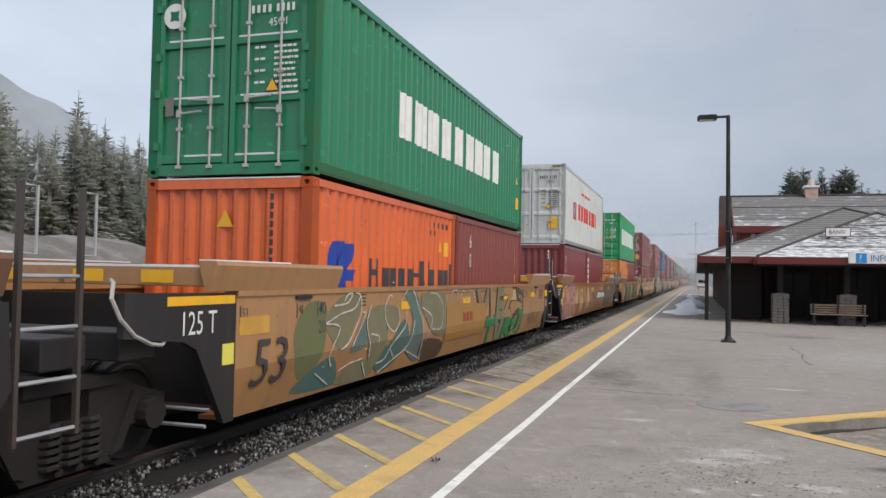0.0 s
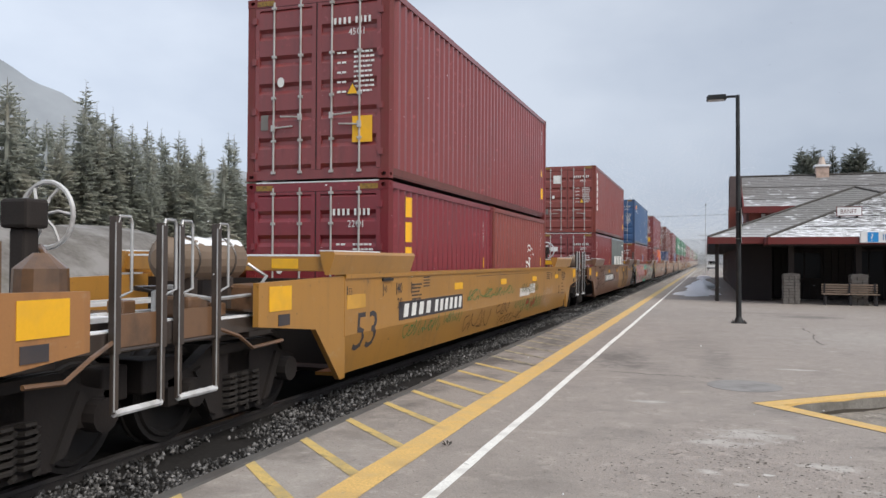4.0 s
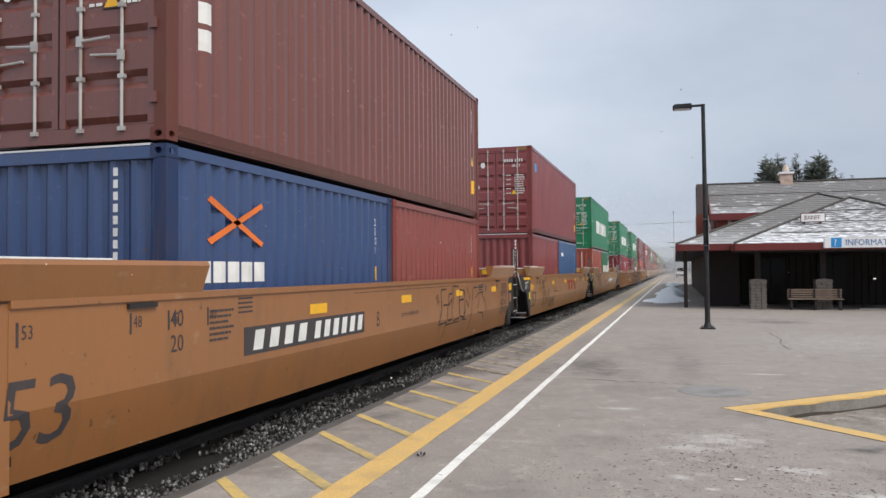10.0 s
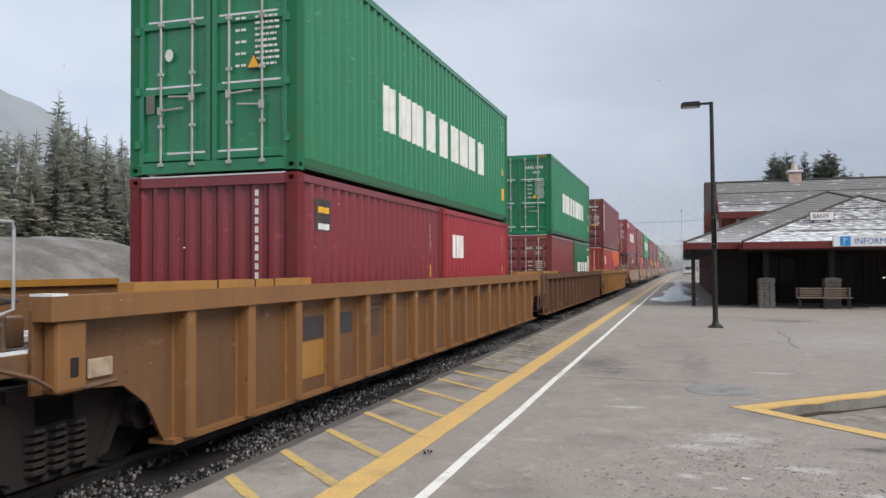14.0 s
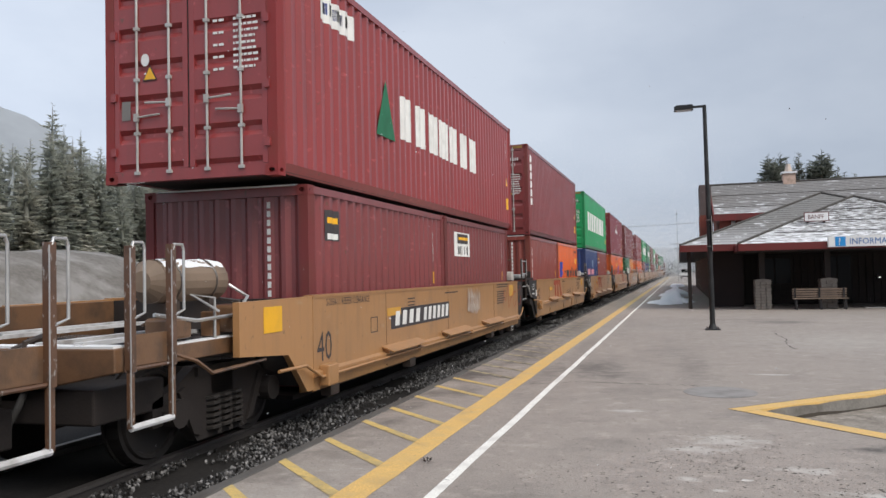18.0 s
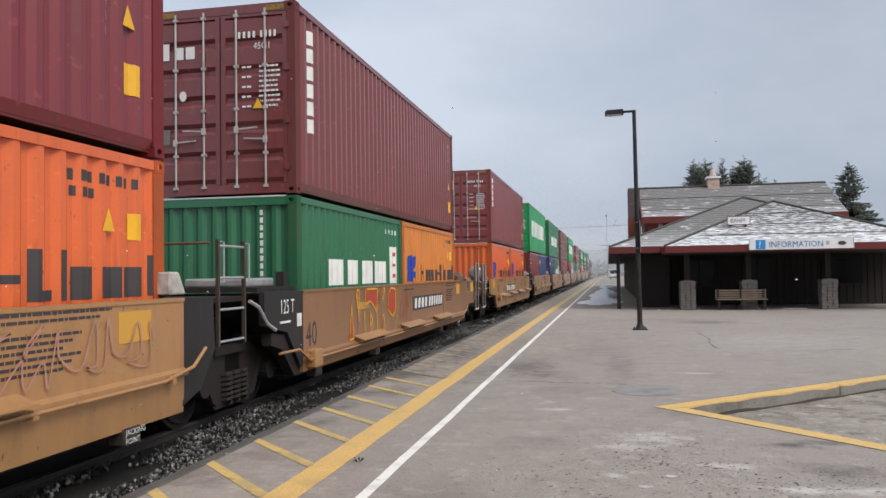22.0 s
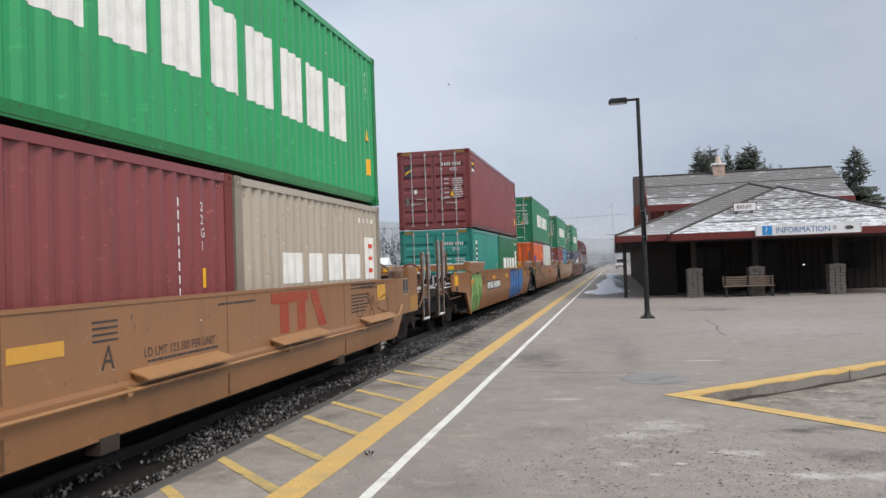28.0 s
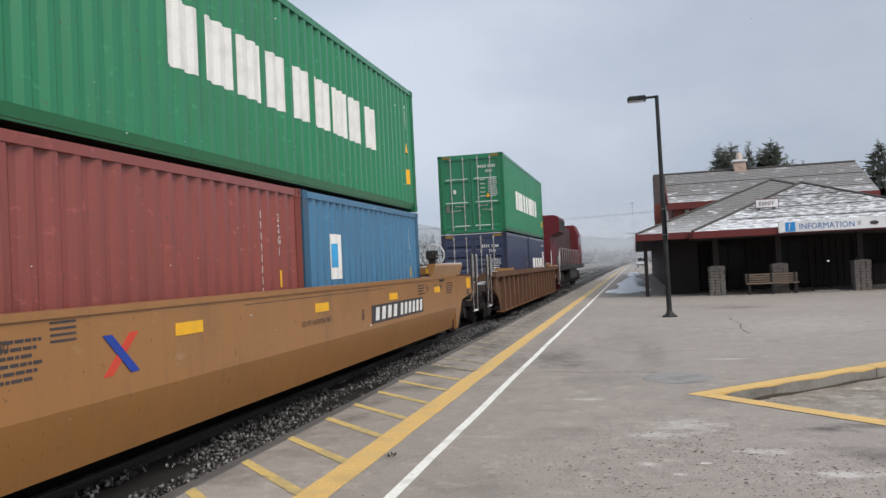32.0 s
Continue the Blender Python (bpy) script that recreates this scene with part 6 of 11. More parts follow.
        part("poster_emblem", on_side(Build(), length, -1.95, -1.65, 1.48, 1.85, 0.008), mat("sticker_blue", srgb(60, 160, 214), 0.5), c)
    elif style == "rail_name":
        word_bars(c, mat("pink_paint", srgb(214, 150, 160), 0.6, dirt=0.3), length, -2.0, 1.2, 1.26, 1.56, 5, seed)
        part("faded_patch", on_side(Build(), length, 0.3, 0.75, 1.65, 2.05), mat("pale_scuff", srgb(120, 140, 170), 0.6), c)
    elif style == "teal_sign":
        part("white_panel", on_side(Build(), length, -2.3, -1.95, 1.18, 2.22), WHITE, c, "white upright panel with dark bars")
        b = Build()
        for k in range(5):
            on_side(b, length, -2.25, -2.0, 1.30 + k * 0.17, 1.41 + k * 0.17, 0.008)
        part("panel_block", b, DARK_MARK, c)
    elif style == "sixty":
        part("lettering", lettering("6", 0.42, "side", (1.216, -2.02, 1.98), WHITE, squeeze=0.7), None, c, "painted number")
        part("lettering", lettering("0", 0.42, "side", (1.216, -2.02, 1.58), WHITE, squeeze=0.7), None, c, "painted number")
    elif style == "scribble":
        b = Build()
        for w, line in ((0.018, ((0.65, 1.77), (0.71, 1.80), (0.85, 1.82), (0.96, 1.77), (1.17, 1.72))), (0.009, ((1.17, 1.72), (1.38, 1.63), (1.44, 1.55))),
                        (0.018, ((0.64, 1.64), (0.67, 1.68), (0.77, 1.70), (0.91, 1.68), (1.04, 1.62), (1.13, 1.55), (1.09, 1.47), (0.97, 1.44), (0.85, 1.47), (0.82, 1.49))), (0.014, ((0.89, 1.47), (0.90, 1.37), (0.90, 1.22))),
                        (0.03, ((0.42, 1.37), (0.54, 1.37), (0.66, 1.34), (0.87, 1.31))), (0.024, ((0.52, 1.25), (0.58, 1.25))), (0.018, ((0.60, 1.23), (0.59, 1.11), (0.63, 0.89), (0.66, 0.87))), (0.014, ((0.63, 1.18), (0.66, 1.02)))):
            for (y0, z0), (y1, z1) in zip(line, line[1:]):
                d = Vector((y1 - y0, z1 - z0)).normalized() * w
                outline_on_side(b, length, [(y0 - d.x + d.y, z0 - d.y - d.x), (y1 + d.x + d.y, z1 + d.y - d.x), (y1 + d.x - d.y, z1 + d.y + d.x), (y0 - d.x - d.y, z0 - d.y + d.x)])
        part("chalk_scrawl", b, WHITE, c, "white spray-can scrawl")
    elif style == "blue_dot":
        part("blue_sticker", on_side(Build(), length, -half + 0.70, -half + 1.0, top - 0.78, top - 0.50), mat("sticker_blue", srgb(60, 160, 214), 0.5), c, "light blue sticker")
    elif style == "overpaint":
        part("faded_patch", on_side(Build(), length, -1.2, 0.6, 0.9, 1.5), mat("overpaint_orange", srgb(196, 88, 66), 0.6), c, "paler overpainted patch")
    # codes and stickers that most sides carry near the far end
    if length < 7 and style not in ("lion", "gulf", "gulf_grey"):
        b = Build()
        column_bars(b, length, far - 0.55, top - 0.36, 11, 0.095, 0.042, 0.045)
        part("lettering", upright_word("22G1", 0.15, length, far - 0.14, top - 0.34, DARK_MARK if style == "pale" else WHITE), None, c, "upright stencilled size code")
        part("code_marking", b, DARK_MARK if style == "pale" else WHITE, c, "upright rows of small marks")
        part("height_sticker", on_side(Build(), length, far - 0.12, far + 0.03, top - 1.35, top - 1.13, 0.006), YELLOW_TAPE, c, "yellow height sticker")
    elif length > 7:
        b = Build()
        column_bars(b, length, half - 0.95, top - 0.36, 11, 0.095, 0.045, 0.045)
        part("lettering", upright_word("45G1" if height > 2.7 else "42G1", 0.15, length, half - 0.66, top - 0.34, DARK_MARK if style == "ocean" else WHITE), None, c, "upright stencilled size code")
        part("code_marking", b, DARK_MARK if style == "ocean" else WHITE, c, "upright row of small marks")
        part("height_sticker", on_side(Build(), length, half - 0.62, half - 0.42, 0.55, 0.86, 0.006), YELLOW_TAPE, c, "yellow height sticker")
        part("warning_sticker", Build().face((1.213, half - 0.70, 1.2), (1.213, half - 0.50, 1.2), (1.213, half - 0.62, 1.42)), YELLOW_TAPE, c, "yellow warning triangle")


def container(colour, length, height, doors, door_style, side_style, seed, where):
    size = {6.058: "twenty-foot", 12.192: "forty-foot", 13.716: "forty-five-foot"}[length]
    c = thing("shipping_container", f"{LABELS[colour]} {size} steel container {where}", "shipping container", "containers on the train")
    container_shell(c, length, height, colour, doors, sunk=length < 7)
    if doors:
        door_marks(c, length, height, colour, door_style)
    else:
        end_marks(c, length, height, colour, door_style)
    side_marks(c, length, height, side_style, seed)
    return c


# ---- well cars ----
CAR_WEAR = ((14.0, 0.66, 0.72, (0.06, 0.035, 0.025), 0.8, (1, 1, 0.7)), (2.6, 0.56, 0.76, (0.10, 0.065, 0.042), 0.38, (1, 1.0, 0.30)), (7.0, 0.63, 0.75, (0.42, 0.30, 0.19), 0.4, (1, 0.5, 1)))
CAR_PAINT = {
    "tan": mat("car_tan_paint", srgb(152, 102, 60), 0.42, dirt=0.46, dirt_rgb=(0.15, 0.085, 0.05), scale=0.6, streak=0.5, bump=0.06, specks=CAR_WEAR),
    "ochre": mat("car_ochre_paint", srgb(155, 109, 62), 0.42, dirt=0.44, dirt_rgb=(0.14, 0.085, 0.045), scale=0.6, streak=0.5, bump=0.06, specks=CAR_WEAR),
    "brown": mat("car_brown_paint", srgb(119, 83, 61), 0.40, dirt=0.58, dirt_rgb=(0.09, 0.055, 0.04), scale=0.5, streak=0.45, bump=0.08, specks=CAR_WEAR),
    "dun": mat("car_dun_paint", srgb(172, 127, 82), 0.42, dirt=0.46, dirt_rgb=(0.14, 0.095, 0.06), scale=0.6, streak=0.5, bump=0.06, specks=CAR_WEAR),
    "umber": mat("car_umber_paint", srgb(146, 104, 70), 0.42, dirt=0.5, dirt_rgb=(0.12, 0.075, 0.05), scale=0.6, streak=0.5, bump=0.06, specks=CAR_WEAR),
    "yellow": mat("car_yellow_paint", srgb(170, 122, 54), 0.42, dirt=0.42, dirt_rgb=(0.15, 0.10, 0.05), scale=0.6, streak=0.5, bump=0.06, specks=CAR_WEAR),
    "rusty": mat("car_rusty_paint", srgb(160, 112, 66), 0.65, dirt=0.7, dirt_rgb=(0.08, 0.05, 0.04), scale=0.9, streak=0.6, bump=0.12, specks=CAR_WEAR),
}
for glossy in CAR_PAINT.values():
    glossy.node_tree.nodes["Principled BSDF"].inputs["Coat Weight"].default_value = 0.55
    glossy.node_tree.nodes["Principled BSDF"].inputs["Coat Roughness"].default_value = 0.28
RIB_PAINT = {
    "tan": mat("ribbed_car_tan_paint", srgb(138, 98, 60), 0.5, dirt=0.62, dirt_rgb=(0.10, 0.06, 0.04), scale=0.8, streak=0.5, bump=0.1, specks=CAR_WEAR),
    "ochre": mat("ribbed_car_ochre_paint", srgb(156, 113, 66), 0.5, dirt=0.55, dirt_rgb=(0.12, 0.075, 0.045), scale=0.8, streak=0.5, bump=0.1, specks=CAR_WEAR),
    "rusty": mat("ribbed_car_rusty_paint", srgb(98, 68, 50), 0.65, dirt=0.6, dirt_rgb=(0.06, 0.04, 0.032), scale=0.9, streak=0.6, bump=0.12, specks=CAR_WEAR),
}
CAR_WORDS = {"tan": "tan", "ochre": "ochre yellow", "brown": "dirty brown", "dun": "dusty tan", "umber": "browned tan", "yellow": "yellow", "rusty": "rust-stained tan"}
PLAIN_TAN = mat("car_step_paint", srgb(112, 84, 62), 0.6, dirt=0.5, dirt_rgb=(0.09, 0.06, 0.045), scale=2.0, bump=0.1)
GRIMY = mat("grimy_brown_steel", (0.050, 0.036, 0.029), 0.65, dirt=0.6, dirt_rgb=(0.03, 0.022, 0.018), scale=3.0, bump=0.25)
WHEEL_STEEL = mat("wheel_steel", (0.045, 0.040, 0.038), 0.5, 0.6, dirt=0.4, scale=4.0)
SIDE_X, FOLD = 1.50, 0.66
RIB_PLATE = mat("dirty_brown_plate", srgb(114, 82, 54), 0.5, dirt=0.75, dirt_rgb=(0.06, 0.042, 0.03), scale=0.9, streak=0.55, bump=0.12, specks=CAR_WEAR)

OCHRE_PLATE = mat("worn_ochre_plate", srgb(130, 95, 60), 0.5, dirt=0.7, dirt_rgb=(0.08, 0.055, 0.038), scale=0.9, streak=0.55, bump=0.12, specks=CAR_WEAR)


def side_x(z):
    return SIDE_X if z > FOLD else SIDE_X - 0.12 * (FOLD - z) / 0.50


def truck(c, y):
    """A two-axle truck centred at y, with its wheels on the rails."""
    body = part("truck", shared("truck_bolster", lambda: Build().box(-1.05, 1.05, -0.2, 0.2, 0.42, 0.70).mesh("truck", RUST)), None, c, "dark cast steel truck")
    body.location = (0, y, 0)

    def cast_frame(s):
        o = [(-1.16, 0.24), (-1.16, 0.48), (-0.80, 0.58), (-0.50, 0.74), (0.50, 0.74), (0.80, 0.58), (1.16, 0.48), (1.16, 0.24), (0.70, 0.26), (0.46, -0.01), (-0.46, -0.01), (-0.70, 0.26)]
        b = Build().prism(o, "x", s * 0.93, s * 1.05)
        for e in (-1, 1):
            b.tube((s * 1.0, e * 0.89, 0.34), (s * 1.17, e * 0.89, 0.34), 0.14, 12)
            b.prism([(e * 0.44, 0.05), (e * 0.56, 0.08), (e * 0.80, 0.52), (e * 0.70, 0.56)], "x", s * 1.04, s * 1.085)
        b.box(min(s * 1.03, s * 1.09), max(s * 1.03, s * 1.09), -0.5, 0.5, 0.64, 0.73)
        return b.mesh("side_frame", RUST)

    def coil(s, k):
        turn = [(s * 1.06 + 0.085 * math.cos(j * 0.9), -0.21 + k * 0.21 + 0.085 * math.sin(j * 0.9), 0.04 + j * 0.0088) for j in range(43)]
        return Build().path(turn, 0.021, 5).mesh("spring", mat("spring_steel", (0.040, 0.035, 0.032), 0.6, 0.3, dirt=0.5, scale=5))
    for s in (-1, 1):
        part("side_frame", shared(("frame", s), lambda: cast_frame(s)), None, body)
        for k in range(3) if s > 0 else ():
            part("spring", shared(("spring", s, k), lambda: coil(s, k)), None, body)
        for e in (-1, 1):
            def wheel():
                b = Build().tube((s * 0.70, e * 0.89, 0.33), (s * 0.83, e * 0.89, 0.33), 0.48, 28, 0.475)
                b.tube((s * 0.67, e * 0.89, 0.33), (s * 0.70, e * 0.89, 0.33), 0.505, 28)
                b.ring((s * 0.832, e * 0.89, 0.33), (1, 0, 0), 0.40, 0.03, 28, 6)
                b.tube((s * 0.83, e * 0.89, 0.33), (s * 0.90, e * 0.89, 0.33), 0.15, 14)
                return b.mesh("wheel", WHEEL_STEEL)
            part("wheel", shared(("wheel", s, e), wheel), None, body, "worn steel wheel")
    for e in (-1, 1):
        part("axle", shared(("axle", e), lambda: Build().tube((-0.72, e * 0.89, 0.33), (0.72, e * 0.89, 0.33), 0.08, 10).mesh("axle", WHEEL_STEEL)), None, body)


def ladder(c, ya, yb, z0, z1, x=1.46, material=None):
    m = material or GRIMY
    for y in (ya, yb):
        part("ladder_stile", Build().box(x + 0.008, x + 0.048, y - 0.018, y + 0.018, z0, z1), m, c)
    for k in range(4):
        z = z0 + 0.05 + k * 0.36
        part("ladder_rung", Build().tube((x + 0.03, ya, z), (x + 0.03, yb, z), 0.016, 6), SILVER, c)
    for y in (ya, yb):
        part("grab_iron", Build().path([(x + 0.03, y + 0.02, z1 - 0.02), (x + 0.03, y + 0.14, z1 - 0.02), (x + 0.03, y + 0.14, z1 - 0.48), (x + 0.03, y + 0.02, z1 - 0.48)], 0.012, 6), SILVER, c)


DUSTY = mat("dusty_tan_casting", srgb(112, 82, 58), 0.5, dirt=0.75, dirt_rgb=(0.045, 0.032, 0.024), scale=4.0, bump=0.25)
POST_STEEL = mat("worn_brown_post_paint", srgb(98, 70, 52), 0.4, dirt=0.7, dirt_rgb=(0.03, 0.022, 0.018), scale=5.0, bump=0.2, specks=((30.0, 0.60, 0.66, (0.42, 0.41, 0.40), 0.7, (1, 1, 0.4)),))
WHEEL_RUST = mat("rusty_brake_wheel", srgb(96, 50, 38), 0.6, dirt=0.5, dirt_rgb=(0.04, 0.022, 0.018), scale=6.0, bump=0.15)
BRAKE_RED = mat("faded_red_brake_wheel", srgb(128, 52, 46), 0.5, dirt=0.5, dirt_rgb=(0.08, 0.035, 0.03), scale=6.0, bump=0.1)
for wet in (DUSTY, POST_STEEL, GRIMY):
    wet.node_tree.nodes["Principled BSDF"].inputs["Coat Weight"].default_value = 0.7
    wet.node_tree.nodes["Principled BSDF"].inputs["Coat Roughness"].default_value = 0.2
SNOWY_GRATE = mat("snowy_grating", (0.62, 0.62, 0.63), 0.6, dirt=0.6, dirt_rgb=(0.16, 0.13, 0.11), scale=5.0, bump=0.3)


def coupler_end(c, e, hp, paint, wheel_stand, tank, reach=1.5, tan=False, tall=1.90, red=False):
    """Open platform, end sill, coupler and steps beyond the truck; e: -1 near, 1 far."""
    y0, y1 = e * (hp - 1.3), e * (hp + reach)
    a, b = min(y0, y1), max(y0, y1)
    post_mat = POST_STEEL if tan or tall > 2 else GRIMY
    part("centre_sill", Build().box(-0.34, 0.34, a, b, 0.60, 0.98), RUST, c)
    part("end_sill", Build().prism([(-1.34, 0.82), (-1.34, 1.06), (1.34, 1.06), (1.34, 0.86), (0.6, 0.72), (-0.6, 0.72)], "y", y1 - 0.10, y1 + 0.10), GRIMY if not tan else DUSTY, c, bevel=0.012)
    # plain dark box added so the gap under the boards reads as black shade
    part("underframe", Build().box(-1.05, 1.05, min(e * (hp + 0.98), y1), max(e * (hp + 0.98), y1), 0.40, 0.70), RUST, c, "dark block for the brake rigging and shade under the platform", bevel=0.02)
    part("end_bolster", Build().box(-1.31, 1.31, e * hp - 0.22, e * hp + 0.22, 0.80, 1.0), GRIMY, c, bevel=0.01)
    for x in (-1.15, -0.75, 0.5, 0.9):
        part("running_board", Build().box(x - 0.045, x + 0.045, a, b, 1.06, 1.10), SNOWY_GRATE, c)
    part("side_sill", Build().box(1.19, 1.325, a, b, 0.86, 1.02), DUSTY if tan else GRIMY, c, bevel=0.012)
    part("coupler", Build().box(-0.11, 0.11, min(y1, y1 + e * 0.30), max(y1, y1 + e * 0.30), 0.56, 0.78).box(-0.2, 0.2, min(y1 + e * 0.25, y1 + e * 0.46), max(y1 + e * 0.25, y1 + e * 0.46), 0.52, 0.86), RUST, c, bevel=0.03)
    part("air_hose", Build().path([(0.35, y1, 0.7), (0.38, y1 + e * 0.12, 0.55), (0.34, y1 + e * 0.22, 0.36), (0.2, y1 + e * 0.3, 0.33)], 0.03, 8), RUBBER, c)
    x, ya, yb = 1.40, y1 - e * 0.02, y1 - e * 0.57
    for k, yy in enumerate((ya, yb)):
        part("step_post", Build().prism([(x - 0.03, yy - 0.035), (x + 0.03, yy - 0.035), (x + 0.03, yy + 0.035), (x + 0.012, yy + 0.035), (x + 0.012, yy - 0.015), (x - 0.03, yy - 0.015)], "z", 0.86, tall + 0.03 * k), post_mat, c)
        # silver bar laid along the post in place of a bright edge highlight
        part("post_edge", Build().tube((x + 0.03, yy - 0.033, 0.42), (x + 0.03, yy - 0.033, tall - 0.02), 0.006, 5), SILVER, c, "thin silver bar for the post's edge highlight")
        part("step_hanger", Build().box(x - 0.012, x + 0.012, yy - 0.035, yy + 0.035, 0.40, 0.88), post_mat, c)
        part("grab_iron", Build().path([(x + 0.02, yy, tall - 0.02), (x + 0.02, yy + 0.02, tall + 0.03), (x + 0.02, yy + 0.14, tall + 0.03), (x + 0.02, yy + 0.16, tall - 0.02), (x + 0.02, yy + 0.16, 1.34), (x + 0.02, yy + 0.02, 1.30)], 0.013, 6), SILVER, c)
    part("sill_step", Build().tube((x, ya, 0.40), (x, yb, 0.40), 0.03, 8), SNOWY_GRATE, c, "step bar with snow on it")
    part("sill_step", Build().tube((x, ya, 0.88), (x, yb, 0.88), 0.018, 8), post_mat, c)
    if tall > 2:
        for z in (1.02, 1.40):
            part("cross_rail", Build().tube((x, ya - e * 0.35, z), (x, yb + e * 0.45, z), 0.014, 6), SILVER, c)
        part("bent_guide", Build().prism([(e * (hp + 0.93), 1.38), (e * (hp + 1.09), 1.98), (e * (hp + 1.40), 2.0), (e * (hp + 1.40), 1.92), (e * (hp + 1.16), 1.90), (e * (hp + 1.01), 1.38)], "x", 1.28, 1.36), PLAIN_TAN, c, "bent tan guide post")
    if tan or tall > 2:
        part("side_plate", Build().box(-1.40, -1.36, a, b, 0.78, 1.36), DUSTY, c, "dirty brown plate of the far side", bevel=0.01)
    part("step_panel", Build().box(x - 0.05, x - 0.02, min(ya, yb) + 0.04, max(ya, yb) - 0.04, 0.90, 1.16), DUSTY, c, "dusty tan panel")
    part("grab_iron", Build().path([(-1.2, y1, 1.06), (-1.2, y1, 1.75), (-0.6, y1, 1.75), (-0.6, y1, 1.06)], 0.016, 6), PLAIN_TAN, c)
    part("side_pipe", Build().path([(x, yb, 0.96), (x + 0.05, yb - e * 0.3, 0.86), (x + 0.05, yb - e * 0.55, 0.72), (x + 0.05, e * (hp - 0.2), 0.74)], 0.02, 6), DUSTY, c)
    part("snow_crust", Build().box(-1.32, 1.32, y1 - 0.09, y1 + 0.09, 1.058, 1.078).box(1.20, 1.32, a + 0.3, b - 0.12, 1.018, 1.032), SNOW, c, "thin snow on the sills")
    if wheel_stand:
        wx, wz, wm, rim = (1.0, 1.41, BRAKE_RED, 0.26) if red else (0.25, 2.06, WHEEL_RUST, 0.27) if tan else (0.25, 1.98, SNOWY_GRATE, 0.29)
        w = part("brake_wheel", Build().ring((wx, y1 - e * 0.10, wz), (0, 1, 0), rim, 0.022, 22, 6), wm, c, "faded red hand brake wheel" if red else "round hand brake wheel")
        for k in range(6):
            q = k * math.pi / 3
            part("spoke", Build().path([(wx, y1 - e * 0.15, wz), (wx + 0.15 * math.cos(q + 0.2), y1 - e * 0.12, wz + 0.15 * math.sin(q + 0.2)), (wx + rim * math.cos(q), y1 - e * 0.10, wz + rim * math.sin(q))], 0.018 if red else 0.014, 5), wm, w)
        if tan:
            part("wheel_dish", Build().tube((wx, y1 - e * 0.17, wz), (wx, y1 - e * 0.11, wz), 0.19, 18, 0.13), wm, w)
        part("brake_stand", Build().box(wx - 0.09, wx + 0.09, y1 - e * 0.34 - 0.08, y1 - e * 0.34 + 0.08, 1.0, wz - 0.12).box(wx - 0.15, wx + 0.15, y1 - e * 0.34 - 0.12, y1 - e * 0.34 + 0.12, wz - 0.13, wz + 0.12), WHEEL_RUST if tan and not red else RUST, c, bevel=0.03)
        part("brake_cylinder", Build().tube((0.85, y1 - e * 0.75, 1.05), (0.85, y1 - e * 0.75, 1.52), 0.22, 14, 0.20).tube((0.85, y1 - e * 0.75, 1.52), (0.85, y1 - e * 0.75, 1.64), 0.20, 14, 0.06), DUSTY, c, "dusty tan brake cylinder", smooth=False)
        part("brake_chain", Build().path([(0.28, y1 - e * 0.2, 1.7), (0.5, y1 - e * 0.35, 1.6), (0.7, y1 - e * 0.55, 1.45), (0.78, y1 - e * 0.6, 1.1)], 0.03, 6), DUSTY, c)
    ty = e * (hp + 0.55)
    if tank and tall < 2:
        rim = [(0.95 + 0.21 * math.cos(math.pi * k / 9), 1.60 + 0.21 * math.sin(math.pi * k / 9)) for k in range(18)]
        body = Build().prism(rim, "y", ty - 0.52, ty + 0.52)
        for q in (-1, 1):
            body.tube((0.95, ty + q * 0.52, 1.60), (0.95, ty + q * 0.62, 1.60), 0.205, 18, 0.10)
        t = part("air_tank", body, mat("tank_brown", (0.22, 0.16, 0.115), 0.6, dirt=0.6), c, "round air tank dusted with snow")
        cap = [[(0.95 + (0.213 + 0.012 * math.sin(j * 1.9 + k)) * math.cos(math.pi * (0.22 + 0.07 * k)), ty - 0.50 + 0.1 * j, 1.60 + (0.213 + 0.012 * math.sin(j * 1.3 + k)) * math.sin(math.pi * (0.22 + 0.07 * k))) for k in range(9)] for j in range(11)]
        part("tank_snow", Build().strip(cap), SNOW, t, smooth=True)
        for q in (-0.3, 0.3):
            part("tank_strap", Build().ring((0.95, ty + q, 1.60), (0, 1, 0), 0.215, 0.012, 20, 4), GRIMY, t)
            part("tank_foot", Build().box(0.80, 1.10, ty + q - 0.05, ty + q + 0.05, 1.10, 1.42), GRIMY, c)
        part("valve_block", Build().box(0.95, 1.38, ty - e * 0.62 - 0.3, ty - e * 0.62 + 0.3, 1.06, 1.34), DUSTY, c, "dusty tan valve block", bevel=0.03)
        part("valve_block", Build().box(1.0, 1.30, ty + e * 0.50 - 0.16, ty + e * 0.50 + 0.16, 1.06, 1.26), DUSTY, c, bevel=0.03)
        part("air_pipe", Build().path([(1.1, ty + 0.62, 1.55), (1.28, ty + 0.7, 1.42), (1.32, ty + 0.4, 1.24), (1.32, ty - 0.3, 1.22), (1.22, ty - 0.8, 1.3)], 0.02, 6), SILVER, c)
    if tank or tan:
        r = random.Random(int(hp * 100))
        for k in range(6):
            px, py, pz = r.uniform(0.5, 1.36), ty + r.uniform(-0.9, 0.9), r.uniform(1.12, 1.45)
            bend = [(px, py, 1.03), (px, py, pz), (px + r.uniform(-0.2, 0.2), py + r.uniform(-0.3, 0.3), pz + 0.04), (px + r.uniform(-0.3, 0.1), py + r.uniform(-0.6, 0.6), r.uniform(1.08, 1.5))]
